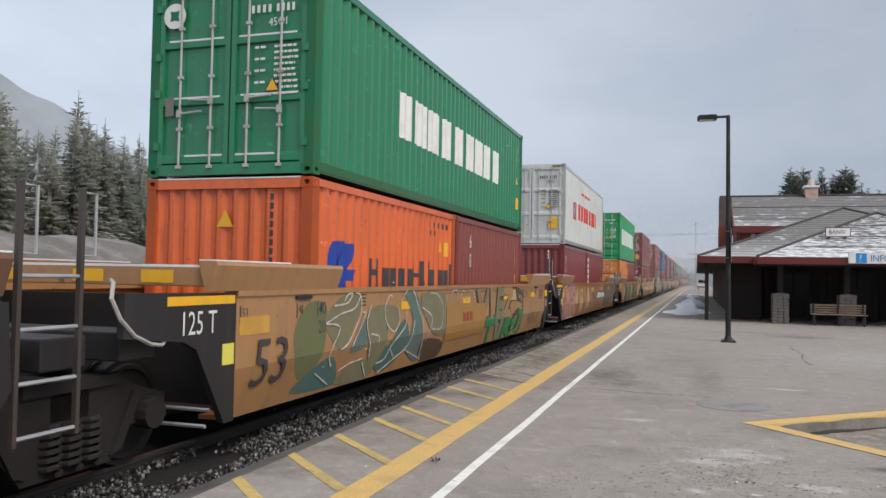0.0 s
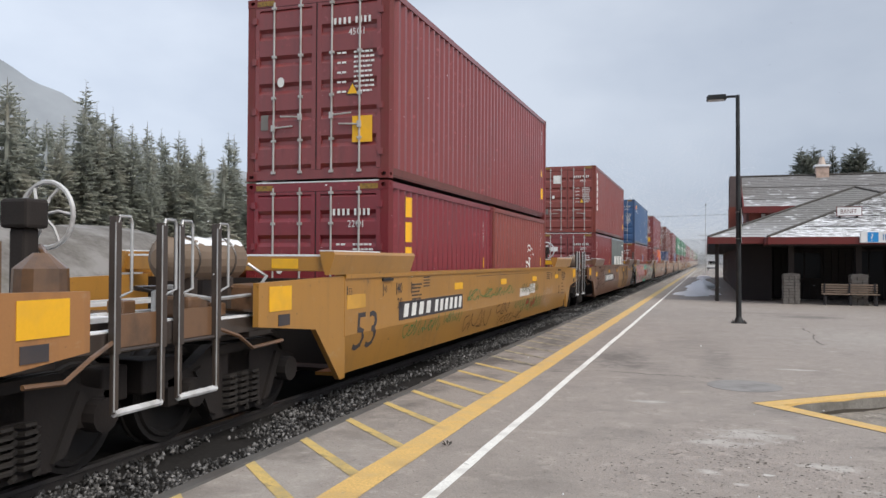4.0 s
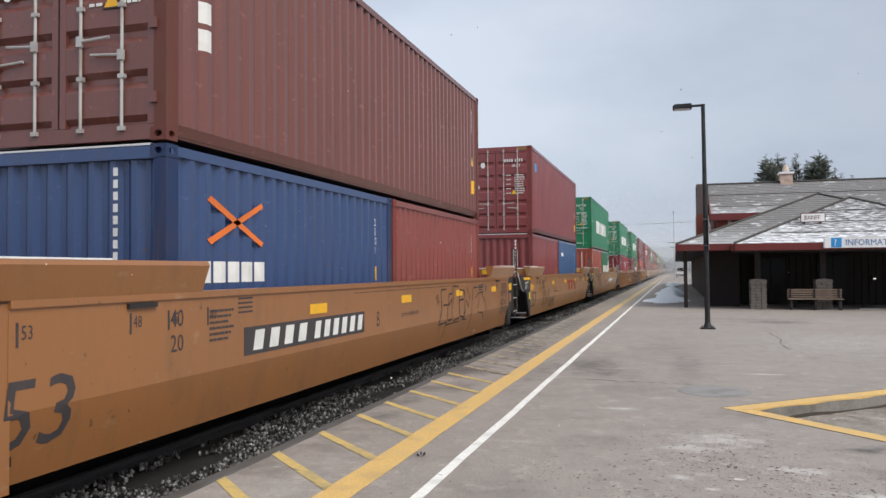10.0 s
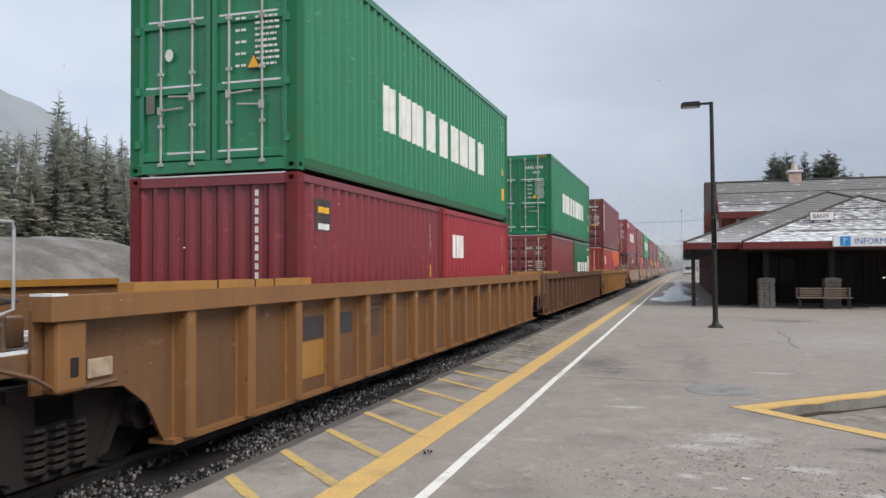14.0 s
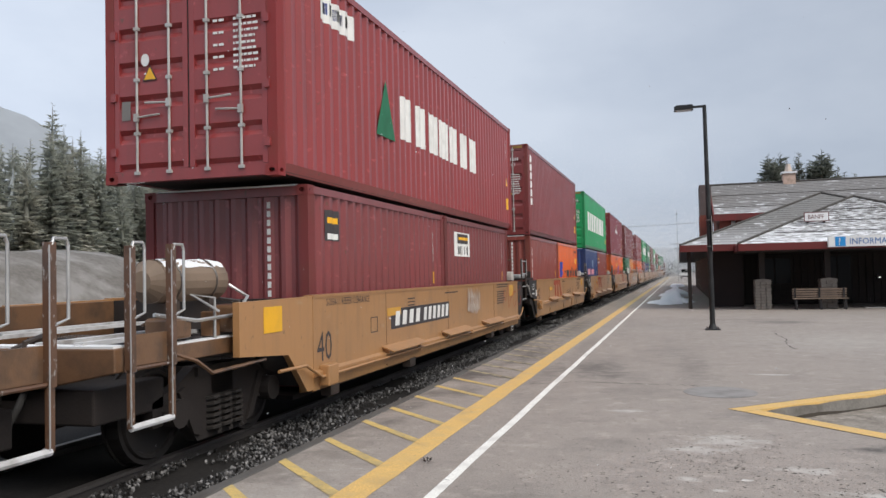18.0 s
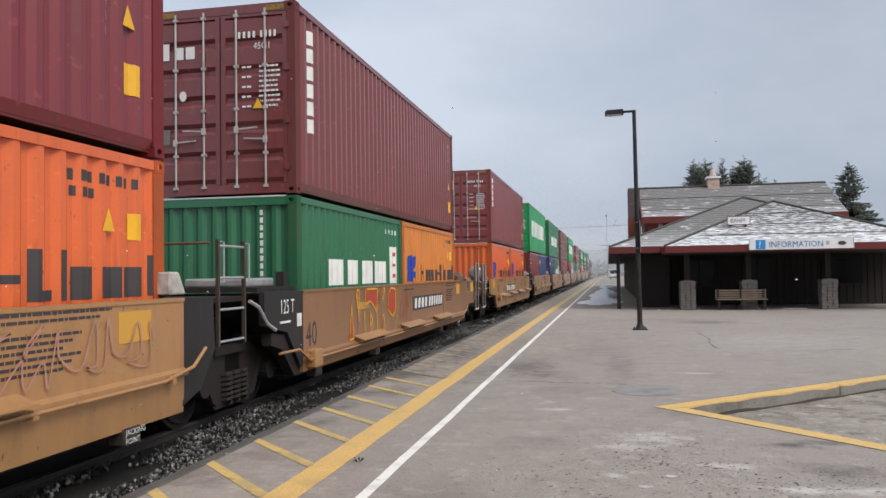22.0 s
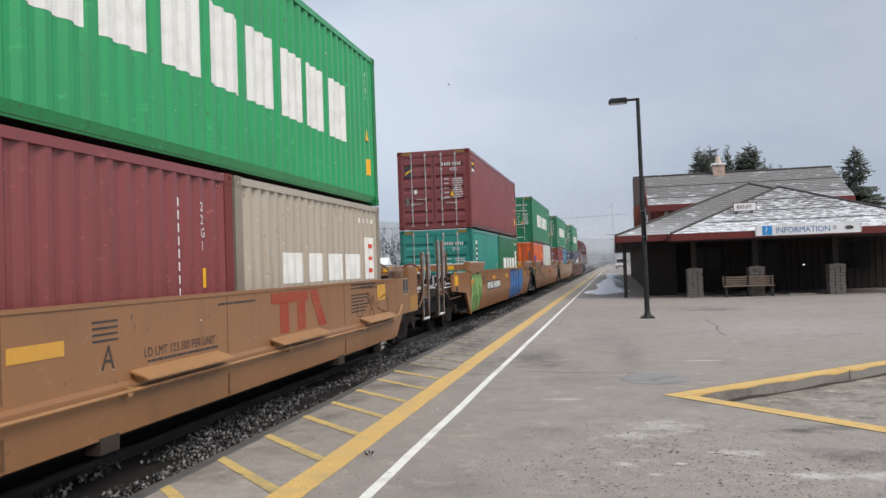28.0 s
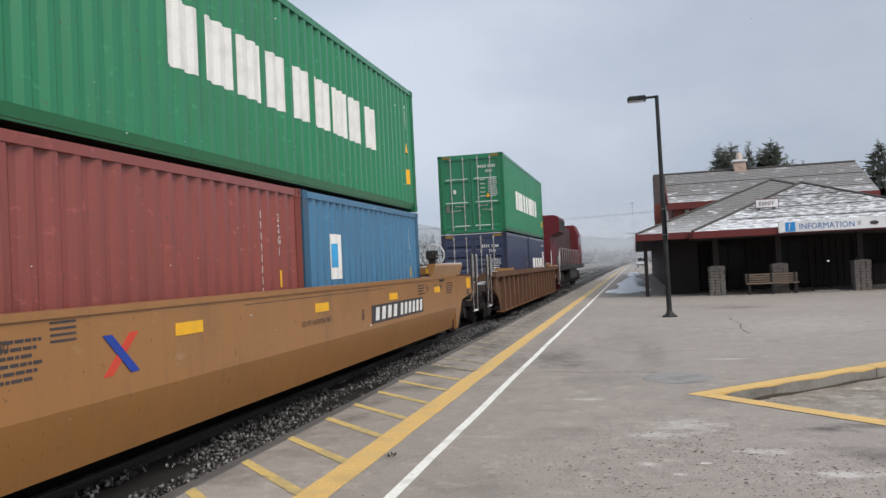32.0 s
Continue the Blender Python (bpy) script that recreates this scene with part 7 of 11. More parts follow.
            part("air_pipe", Build().path(bend, r.choice((0.014, 0.018, 0.024)), 6), (SILVER, DUSTY, GRIMY)[k % 3], c)
        for k in range(3):
            px, py, h = r.uniform(0.5, 1.15), ty + r.uniform(-0.9, 0.9), r.uniform(0.08, 0.26)
            part("valve_block", Build().box(px, px + r.uniform(0.10, 0.24), py, py + r.uniform(0.10, 0.24), 1.04, 1.04 + h), (DUSTY, GRIMY)[k % 2], c, bevel=0.015)


def joint_end(c, e, wl, hp, paint, x=SIDE_X):
    """The end over a shared truck; the near one carries the black plate."""
    part("centre_sill", Build().box(-0.36, 0.36, min(e * wl, e * (hp - 0.05)), max(e * wl, e * (hp - 0.05)), 0.56, 1.02), BLACK, c)
    part("end_bolster", Build().box(-1.34, 1.34, e * (hp - 0.42) - 0.22, e * (hp - 0.42) + 0.22, 0.86, 1.10), BLACK, c, bevel=0.015)
    if e < 0:
        poly = [(-wl, 1.40), (-hp + 0.05, 1.42), (-hp + 0.05, 1.06), (-wl - 0.80, 0.98), (-wl - 0.62, 0.90), (-wl - 0.16, 0.17), (-wl, 0.17)]
        for s in (-1, 1):
            part("end_plate", Build().prism(poly, "x", s * (x - 0.07), s * (x - 0.005)), BLACK, c, "black end plate")
        part("lettering", lettering("125 T", 0.30, "side", (x + 0.002, -wl - 0.88, 1.04), WHITE, squeeze=0.78), None, c, "white stencilled capacity")
        part("reflective_patch", Build().box(x - 0.004, x + 0.002, -wl - 1.05, -wl - 0.03, 1.30, 1.38), YELLOW_TAPE, c)
        part("reflective_patch", Build().box(x - 0.004, x + 0.002, -wl - 0.22, -wl - 0.03, 0.72, 0.92), mat("pale_yellow_tape", srgb(226, 214, 96), 0.5), c)
        part("air_hose", Build().path([(x - 0.06, -wl - 0.98, 1.02), (x - 0.01, -wl - 1.10, 0.98), (x, -wl - 1.25, 1.00), (x, -wl - 1.45, 1.08), (x, -wl - 1.62, 1.22), (x - 0.02, -wl - 1.70, 1.38), (x - 0.06, -wl - 1.64, 1.50), (x - 0.2, -wl - 1.50, 1.52)], 0.018, 6), mat("pale_hose", (0.4, 0.38, 0.36), 0.5), c)
        part("sill_step", Build().tube((x - 0.1, -wl - 0.25, 0.30), (x - 0.9, -wl - 0.25, 0.30), 0.02, 6).tube((x - 0.1, -wl - 0.32, 0.16), (x - 0.9, -wl - 0.32, 0.16), 0.02, 6), SILVER, c)
    else:
        poly = [(wl - 0.1, 1.40), (wl + 0.55, 1.38), (wl + 0.60, 0.80), (wl + 0.22, 0.32), (wl - 0.1, 0.24)]
        for s in (-1, 1):
            part("end_plate", Build().prism(poly, "x", s * (x - 0.07), s * (x - 0.005)), BLACK, c, "black end plate")
        part("reflective_patch", Build().box(x - 0.004, x + 0.002, wl + 0.06, wl + 0.40, 1.06, 1.24), YELLOW_TAPE, c)
        part("lower_patch", Build().box(x - 0.004, x + 0.002, wl + 0.08, wl + 0.36, 0.76, 0.98), paint or GRIMY, c, "patch of body paint on the black plate")
        part("snow_heap", lump(0.9, wl + 0.75, 0.32, 0.22, 0.12, 3, 14, 4, 1.10), SNOW, c, "bit of snow on the end bolster", smooth=True)
        ladder(c, wl + 0.62, wl + 1.17, 0.42, 2.18)


def smooth_car(paint_key, hp, near, far, long_nose=False):
    """A smooth-sided well unit with a lower flare."""
    paint = CAR_PAINT[paint_key]
    c = thing("well_car", f"{CAR_WORDS[paint_key]} smooth-sided steel container well car on the rails", "freight car", "well cars of the train")
    wl = hp - 1.62
    prof = [(1.50, 1.40), (1.50, FOLD), (1.38, 0.16), (1.10, 0.16), (1.10, 0.20), (1.33, 0.21), (1.44, FOLD + 0.02), (1.44, 1.40)]
    for s in (-1, 1):
        part("side_wall", shared(("wall", s, paint_key, hp), lambda: Build().prism([(s * a, z) for a, z in prof], "y", -wl, wl).mesh("side_wall", paint)), None, c)
        part("top_chord", shared(("chord", s, paint_key, hp), lambda: Build().box(min(s * 1.36, s * 1.52), max(s * 1.36, s * 1.52), -wl, wl, 1.365, 1.425).mesh("top_chord", paint)), None, c)
        for e in (-1, 1):
            part("guide_plate", shared(("guide", s, e, paint_key, hp), lambda: Build().prism([(s * 1.47, 1.42), (s * 1.52, 1.42), (s * 1.60, 1.66), (s * 1.58, 1.70), (s * 1.40, 1.70), (s * 1.40, 1.67)], "y", e * (wl - 2.2), e * (wl + 0.48)).mesh("guide_plate", paint)), None, c)
            if s > 0:
                part("guide_tab", shared(("tab", s, e, hp), lambda: Build().box(min(s * 1.5, s * 1.53), max(s * 1.5, s * 1.53), e * (wl - 1.35) - 0.18, e * (wl - 1.35) + 0.18, 1.31, 1.35).mesh("guide_tab", BLACK)), None, c)
    part("well_floor", shared(("wfloor", hp), lambda: Build().box(-1.12, 1.12, -wl + 0.4, wl - 0.4, 0.14, 0.19).mesh("well_floor", RUST)), None, c)
    for e in (-1, 1):
        part("end_bulkhead", Build().box(-1.43, 1.43, min(e * (wl - 0.1), e * wl), max(e * (wl - 0.1), e * wl), 0.3, 1.36), RUST, c)
        part("cross_beam", Build().box(-1.45, 1.45, e * (wl + 0.36) - 0.06, e * (wl + 0.36) + 0.06, 1.46, 1.64), paint, c, bevel=0.01)
        part("snow_crust", shared(("ecrust", e, hp), lambda: Build().box(-1.42, 1.42, e * (wl + 0.36) - 0.062, e * (wl + 0.36) + 0.062, 1.638, 1.662).box(1.395, 1.585, min(e * (wl - 0.9), e * (wl + 0.48)), max(e * (wl - 0.9), e * (wl + 0.48)), 1.698, 1.712).box(-1.585, -1.395, min(e * (wl - 2.0), e * (wl + 0.46)), max(e * (wl - 2.0), e * (wl + 0.46)), 1.698, 1.714).mesh("snow_crust", SNOW)), None, c, "thin snow on the guides and the beam")
        for x in (-0.9, 0.1, 0.9):
            part("beam_patch", Build().box(x - 0.18, x + 0.18, e * (wl + 0.36) - 0.066, e * (wl + 0.36) - 0.061, 1.49, 1.61), YELLOW_TAPE, c)
    for e, kind in ((-1, near), (1, far)):
        if kind == "joint":
            joint_end(c, e, wl, hp, paint)
        else:
            nose = hp + (0.95 if long_nose and e < 0 else 0.35)
            poly = [(e * (wl - 0.02), 1.40), (e * nose, 1.36), (e * nose, 0.92), (e * (wl + 0.75), 0.80), (e * (wl + 0.12), 0.14), (e * (wl - 0.02), 0.14)]
            for s in (-1, 1):
                part("end_plate", Build().prism(poly, "x", s * 1.43, s * 1.495), paint, c)
            part("reflective_patch", Build().box(1.496, 1.502, min(e * (nose - 0.65), e * (nose - 0.2)), max(e * (nose - 0.65), e * (nose - 0.2)), 1.06, 1.32), YELLOW_TAPE, c)
            part("builder_plate", Build().box(1.496, 1.502, min(e * (nose - 0.62), e * (nose - 0.38)), max(e * (nose - 0.62), e * (nose - 0.38)), 0.90, 1.02), DARK_MARK, c)
            coupler_end(c, e, hp, paint, e > 0, e < 0 and paint_key != "rusty", 1.28 if hp < 9 else 2.4 if long_nose and e < 0 else 1.5, False, 2.22 if long_nose and e < 0 else 1.90)
            truck(c, e * hp)
    if near == "joint":
        truck(c, -hp)
    return c, wl


def pad_car(paint_key, hp, near, far, pads, ledge=0.64, dip=None, raised=False):
    """A forty-foot well unit with a lower ledge and hoisting pads."""
    paint = CAR_PAINT[paint_key]
    c = thing("well_car", f"{CAR_WORDS[paint_key]} forty-foot container well car with a ledge along its sill", "freight car", "well cars of the train")
    ya, yb = -hp + 1.27, hp - 1.85
    foot = 0.24
    for s in (-1, 1):
        prof = [(1.50, 1.38), (1.50, ledge + 0.05), (1.555, ledge + 0.02), (1.555, ledge - 0.02), (1.505, ledge - 0.04), (1.49, foot), (1.30, foot - 0.02), (1.30, foot + 0.04), (1.44, ledge + 0.05), (1.44, 1.38)]
        part("side_wall", shared(("pwall", s, paint_key, ledge), lambda: Build().prism([(s * a, z) for a, z in prof], "y", ya, yb).mesh("side_wall", paint)), None, c)
        part("top_chord", shared(("pchord", s, paint_key), lambda: Build().box(min(s * 1.38, s * 1.512), max(s * 1.38, s * 1.512), ya, yb, 1.36, 1.395).mesh("top_chord", paint)), None, c)
        if s < 0:
            continue
        for a, b in pads:
            def flap():
                z = ledge
                return Build().prism([(1.49, z + 0.135), (1.69, z + 0.062), (1.69, z + 0.045), (1.49, z + 0.112)], "y", a, b).prism([(1.50, z + 0.02), (1.60, z + 0.02), (1.60, z + 0.05), (1.50, z + 0.09)], "y", a + 0.06, b - 0.06).mesh("hoist_pad", paint)
            part("hoist_pad", shared(("pad", ledge, a, b), flap), None, c, "tan sloped hoist flap")
        run = [(1.58, ya - 1.0, ledge + 0.16), (1.58, ya - 0.35, ledge + 0.15), (1.58, ya + 0.05, ledge - 0.03), (1.59, ya + 0.6, ledge - 0.03)]
        if dip:
            run += [(1.59, dip - 0.45, ledge - 0.02), (1.59, dip - 0.25, ledge - 0.06), (1.57, dip - 0.08, ledge - 0.32), (1.57, dip + 0.08, ledge - 0.32), (1.59, dip + 0.25, ledge - 0.06), (1.59, dip + 0.45, ledge - 0.02)]
        run += [(1.59, yb - 0.5, ledge - 0.03), (1.58, yb + 0.05, ledge + 0.05), (1.58, yb + 0.3, ledge + 0.22)]
        part("brake_pipe", shared(("ppipe", ledge, dip), lambda: Build().path(run, 0.019, 8).mesh("brake_pipe", paint)), None, c)
        for y in (ya + 0.35, -2.75, 0.7, 3.75, yb - 0.35):
            part("pipe_bracket", shared(("pbr", ledge, round(y, 2)), lambda: Build().box(1.5, 1.605, y - 0.03, y + 0.03, ledge - 0.07, ledge + 0.005).mesh("pipe_bracket", paint)), None, c)
        part("sill_casting", shared(("pcast", ledge), lambda: Build().box(1.49, 1.63, ya + 0.15, ya + 0.45, ledge - 0.16, ledge + 0.10).mesh("sill_casting", paint)), None, c, "square casting on the sill", bevel=0.02)
        for y in (ya + 0.6, -2.9, 2.9, yb - 0.9):
            part("jacking_foot", shared(("pfoot", s, round(y, 2)), lambda: Build().box(min(s * 1.36, s * 1.50), max(s * 1.36, s * 1.50), y - 0.13, y + 0.13, 0.12, 0.26).mesh("jacking_foot", GRIMY)), None, c)
        for y in (-4.1, -0.78, 3.1):
            part("side_seam", shared(("pseam", ledge, y), lambda: Build().box(1.50, 1.504, y - 0.005, y + 0.005, ledge + 0.08, 1.36).box(1.492, 1.508, y - 0.012, y + 0.012, foot + 0.03, ledge - 0.15).mesh("side_seam", PLAIN_TAN)), None, c)
    part("lettering", lettering("JACKING", 0.075, "side", (1.523, yb - 1.02, 0.20), WHITE), None, c)
    part("lettering", lettering("POINT", 0.075, "side", (1.523, yb - 1.02, 0.12), WHITE), None, c)
    part("well_floor", shared("pfloor", lambda: Build().box(-1.12, 1.12, ya + 0.2, yb - 0.2, 0.10, 0.15).mesh("well_floor", RUST)), None, c)
    for e, y in ((-1, ya), (1, yb)):
        part("end_bulkhead", Build().box(-1.43, 1.43, min(y, y - e * 0.1), max(y, y - e * 0.1), 0.3, 1.36), RUST, c)
    for e, kind in ((-1, near), (1, far)):
        wl = -ya if e < 0 else yb
        if kind == "joint" and e < 0:
            poly = [(ya, 1.39), (-hp + 0.0, 1.40), (-hp + 0.0, 0.98), (ya - 0.55, 0.84), (ya - 0.10, 0.34), (ya, 0.34)]
            for s in (-1, 1):
                part("end_plate", Build().prism(poly, "x", s * 1.42, s * 1.495), BLACK, c, "black end plate")
            part("lettering", lettering("125 T", 0.27, "side", (1.502, ya - 0.80, 1.10), WHITE, squeeze=0.75), None, c, "white stencilled capacity")
            part("lettering", Build().box(1.498, 1.502, ya - 0.8, ya - 0.45, 0.97, 1.0).mesh("stencil_row", WHITE), None, c)
            part("data_plate", Build().box(1.496, 1.502, ya - 0.22, ya - 0.06, 0.90, 1.08), WHITE, c)
            part("sill_casting", Build().prism([(ya - 0.95, 0.86), (ya - 0.45, 0.80), (ya - 0.05, 0.38), (ya + 0.1, 0.30), (ya + 0.1, 0.20), (ya - 0.2, 0.22), (ya - 0.62, 0.62), (ya - 0.95, 0.70)], "x", 1.30, 1.44), RUST, c)
            part("air_hose", Build().path([(1.4, ya - 0.75, 0.95), (1.5, ya - 0.95, 0.90), (1.5, ya - 1.2, 1.0), (1.5, ya - 1.45, 1.22), (1.45, ya - 1.6, 1.30)], 0.024, 6), mat("pale_hose", (0.4, 0.38, 0.36), 0.5), c)
            part("platform_plate", Build().box(-1.3, 1.40, -hp + 0.0, ya - 0.05, 1.40, 1.46), RUST, c)
            part("snowy_hatch", Build().box(0.3, 1.2, -hp + 0.15, ya - 0.3, 1.46, 1.58), SILVER, c, bevel=0.03)
            part("hatch_post", Build().box(1.24, 1.36, ya - 0.35, ya - 0.22, 1.44, 1.66), RUST, c)
            part("centre_sill", Build().box(-0.36, 0.36, -hp + 0.05, ya, 0.56, 1.02), BLACK, c)
        elif kind == "joint":
            poly = [(yb - 0.02, 1.39), (yb + 0.62, 1.37), (yb + 0.66, 0.82), (yb + 0.36, 0.42), (yb - 0.02, 0.30)]
            for s in (-1, 1):
                part("end_plate", Build().prism(poly, "x", s * 1.42, s * 1.495), BLACK, c, "black end plate")
            part("white_corner_box", Build().prism([(yb - 0.02, 1.42), (yb + 0.30, 1.42), (yb + 0.16, 1.66), (yb - 0.02, 1.66)], "x", 0.95, 1.36), mat("scuffed_white_steel", (0.50, 0.48, 0.45), 0.6, dirt=0.7, dirt_rgb=(0.14, 0.10, 0.07), scale=6.0), c, bevel=0.02)
            part("centre_sill", Build().box(-0.36, 0.36, yb, hp - 0.05, 0.56, 1.02), BLACK, c)
            part("platform_plate", Build().box(-1.3, 1.3, yb + 0.66, hp - 0.05, 1.30, 1.36), RUST, c)
            ladder(c, yb + 0.78, yb + 1.42, 0.82, 2.02, 1.44)
            part("hand_rail", Build().path([(-1.2, yb + 1.1, 1.36), (-1.2, yb + 1.1, 2.0), (1.2, yb + 1.1, 2.0)], 0.016, 6), PLAIN_TAN, c)
        else:
            tip = hp + (0.06 if e > 0 else 0.38)
            poly = [(e * (wl - 0.02), 1.38), (e * tip, 1.37), (e * tip, 0.66 if e > 0 else 0.82), (e * (wl + 0.62), 0.66 if e > 0 else 0.74), (e * (wl + 0.16), 0.26), (e * (wl - 0.02), 0.26)]
            if e > 0:
                part("decal_panel", Build().box(1.4955, 1.499, 6.68, 7.09, 1.07, 1.355), DARK_MARK, c, "dark notice panel with a white border")
                for y0, y1, z0, z1 in ((6.66, 7.11, 1.05, 1.068), (6.66, 7.11, 1.357, 1.375), (6.66, 6.678, 1.068, 1.357), (7.092, 7.11, 1.068, 1.357), (6.90, 6.912, 1.12, 1.357), (6.68, 7.09, 1.11, 1.12)):
                    part("decal_border", Build().box(1.4955, 1.5, y0, y1, z0, z1), spray("cream", SPRAYS["cream"]), c)
                part("plate_seam", Build().box(1.495, 1.499, 7.172, 7.184, 0.68, 1.36), PLAIN_TAN, c)
            if raised and e > 0:
                part("raised_plate", Build().box(1.38, 1.50, 7.19, 7.90, 1.372, 1.60), paint, c, "raised tan corner plate", bevel=0.01)
                part("yellow_patch", Build().box(1.4955, 1.4985, 7.22, 7.86, 0.70, 1.00), CAR_PAINT["yellow"], c, "patch of brighter yellow paint")
            for s in (-1, 1):
                part("end_plate", Build().prism(poly, "x", s * 1.42, s * 1.495), paint, c)
            if not (raised and e > 0):
                part("reflective_patch", Build().box(1.496, 1.502, min(e * (hp - 0.50), e * (hp - 0.1)), max(e * (hp - 0.50), e * (hp - 0.1)), 1.02, 1.30), YELLOW_TAPE, c)
            coupler_end(c, e, hp, paint, e > 0, e < 0, 1.92 if e < 0 else 1.5, True, 1.90, raised)
            truck(c, e * hp)
    if near == "joint":
        truck(c, -hp)
    part("lettering", lettering("40", 0.52, "side", (1.503, ya + 0.09, ledge + 0.14), DARK_MARK, squeeze=0.85), None, c, "dark stencilled size")
    return c, -ya


def ribbed_car(paint_key, hp, near, far):
    """A well unit with upright ribs on its sides."""
    paint = RIB_PAINT[paint_key]
    c = thing("well_car", f"{CAR_WORDS[paint_key]} well car with upright ribs along its sides", "freight car", "well cars of the train")
    ends = [-(hp + 0.55) if near == "coupler" else -(hp - 0.62), (hp + 0.55) if far == "coupler" else (hp - 0.62)]
    arch = 8.87
    poly = []
    y = ends[0]
    poly += [(y, 1.32), (y, 0.72)]
    if near == "coupler":
        poly += [(-9.85, 0.70), (-9.40, 0.66), (-9.10, 0.46), (-arch, 0.10)]
    else:
        poly += [(-9.05, 0.46), (-arch, 0.10)]
    if far == "coupler":
        poly += [(arch, 0.10), (9.10, 0.46), (9.40, 0.66), (9.85, 0.70)]
    else:
        poly += [(arch, 0.10), (9.05, 0.46)]
    poly += [(ends[1], 0.72), (ends[1], 1.32)]
    for s in (-1, 1):
        part("side_plate", shared(("rplate", s, paint_key, near, far), lambda: Build().prism(poly, "x", s * 1.33, s * 1.36).mesh("side_plate", RIB_PLATE if paint_key == "tan" else OCHRE_PLATE if paint_key == "ochre" else paint)), None, c, "dirty brown side plate")
        part("top_chord", shared(("rchord", s, paint_key, near, far), lambda: Build().box(min(s * 1.36, s * 1.53), max(s * 1.36, s * 1.53), ends[0], ends[1], 1.24, 1.42).mesh("top_chord", paint)), None, c)
        for k in range(17) if s > 0 else ():
            y = -8.67 + k * 1.045
            part("rib", shared(("rib", s, paint_key), lambda: Build().prism([(s * 1.36, -0.09), (s * 1.38, -0.08), (s * 1.49, -0.07), (s * 1.505, -0.062), (s * 1.505, 0.062), (s * 1.49, 0.07), (s * 1.38, 0.08), (s * 1.36, 0.09)], "z", 0.11, 1.25).mesh("rib", paint)), None, c).location = (0, y, 0)
        part("bottom_flange", shared(("rflange", s), lambda: Build().box(min(s * 1.2, s * 1.46), max(s * 1.2, s * 1.46), -arch, arch, 0.07, 0.11).mesh("bottom_flange", paint)), None, c)
        for e in (-1, 1):
            part("guide_rail", shared(("rguide", s, e), lambda: Build().box(min(s * 1.30, s * 1.46), max(s * 1.30, s * 1.46), min(e * 6.2, e * (hp - 0.4)), max(e * 6.2, e * (hp - 0.4)), 1.42, 1.50).mesh("guide_rail", CAR_PAINT["yellow"])), None, c)
    part("well_floor", shared("rfloor", lambda: Build().box(-1.12, 1.12, -8.4, 8.4, 0.08, 0.13).mesh("well_floor", RUST)), None, c)
    for e, kind in ((-1, near), (1, far)):
        part("end_bulkhead", Build().box(-1.38, 1.38, e * 8.55 - 0.06, e * 8.55 + 0.06, 0.3, 1.36), paint, c)
        if kind == "coupler":
            coupler_end(c, e, hp, paint, e > 0, False, 1.5, paint_key != "rusty")
            truck(c, e * hp)
            part("end_casting", Build().box(1.36, 1.50, min(e * (hp + 0.46), e * (hp + 0.16)), max(e * (hp + 0.46), e * (hp + 0.16)), 0.716, 1.236), paint, c, bevel=0.03)
            # no hollow is cut; a dark block stands in for the slot's shade
            part("casting_slot", Build().box(1.44, 1.503, min(e * (hp + 0.35), e * (hp + 0.24)), max(e * (hp + 0.35), e * (hp + 0.24)), 0.81, 0.98), RUST, c, "dark block laid on for the slot's shaded hollow", bevel=0.02)
            part("lift_plate", Build().box(1.36, 1.385, min(e * (hp + 0.02), e * (hp - 0.25)), max(e * (hp + 0.02), e * (hp - 0.25)), 0.77, 0.92), mat("pale_scuffed_plate", (0.46, 0.36, 0.26), 0.55, dirt=0.6, dirt_rgb=(0.12, 0.08, 0.05), scale=8.0), c, "pale scuffed plate", bevel=0.01)
            part("snow_crust", Build().box(1.34, 1.535, min(e * (hp + 0.552), e * (hp + 0.40)), max(e * (hp + 0.552), e * (hp + 0.40)), 1.418, 1.436), SNOW, c, "thin snow on the chord's end")
            for y in (8.19, 7.5, 7.1):
                part("rail_seam", Build().box(1.30, 1.463, e * y - 0.012, e * y + 0.012, 1.422, 1.503), RUST, c)
        else:
            part("centre_sill", Build().box(-0.36, 0.36, min(e * 8.5, e * (hp - 0.05)), max(e * 8.5, e * (hp - 0.05)), 0.56, 1.02), RUST, c)
            part("end_casting", Build().box(1.15, 1.50, min(e * (hp - 0.62), e * (hp - 0.25)), max(e * (hp - 0.62), e * (hp - 0.25)), 0.72, 1.40), paint, c, bevel=0.03)
            part("end_bolster", Build().box(-1.3, 1.3, e * (hp - 0.4) - 0.18, e * (hp - 0.4) + 0.18, 0.80, 1.08), RUST, c)
            part("guide_post", Build().box(1.38, 1.43, e * (hp - 0.80) - 0.022, e * (hp - 0.80) + 0.022, 1.42, 2.40), PLAIN_TAN, c)
            part("step_frame", Build().path([(1.5, e * (hp - 0.30), 1.25), (1.5, e * (hp - 0.30), 0.36), (1.5, e * (hp - 0.75), 0.36), (1.5, e * (hp - 0.75), 1.25)], 0.025, 6).tube((1.5, e * (hp - 0.30), 0.80), (1.5, e * (hp - 0.75), 0.80), 0.02, 6), PLAIN_TAN, c)
    if near == "joint":
        truck(c, -hp)
    if near == "joint":
        part("dark_panel", Build().box(1.361, 1.364, -8.52, -7.70, 0.14, 1.23), BLACK, c, "dark painted panel")
        part("lettering", lettering("125 T", 0.30, "side", (1.367, -8.45, 0.40), WHITE, squeeze=0.78), None, c, "white stencilled capacity")
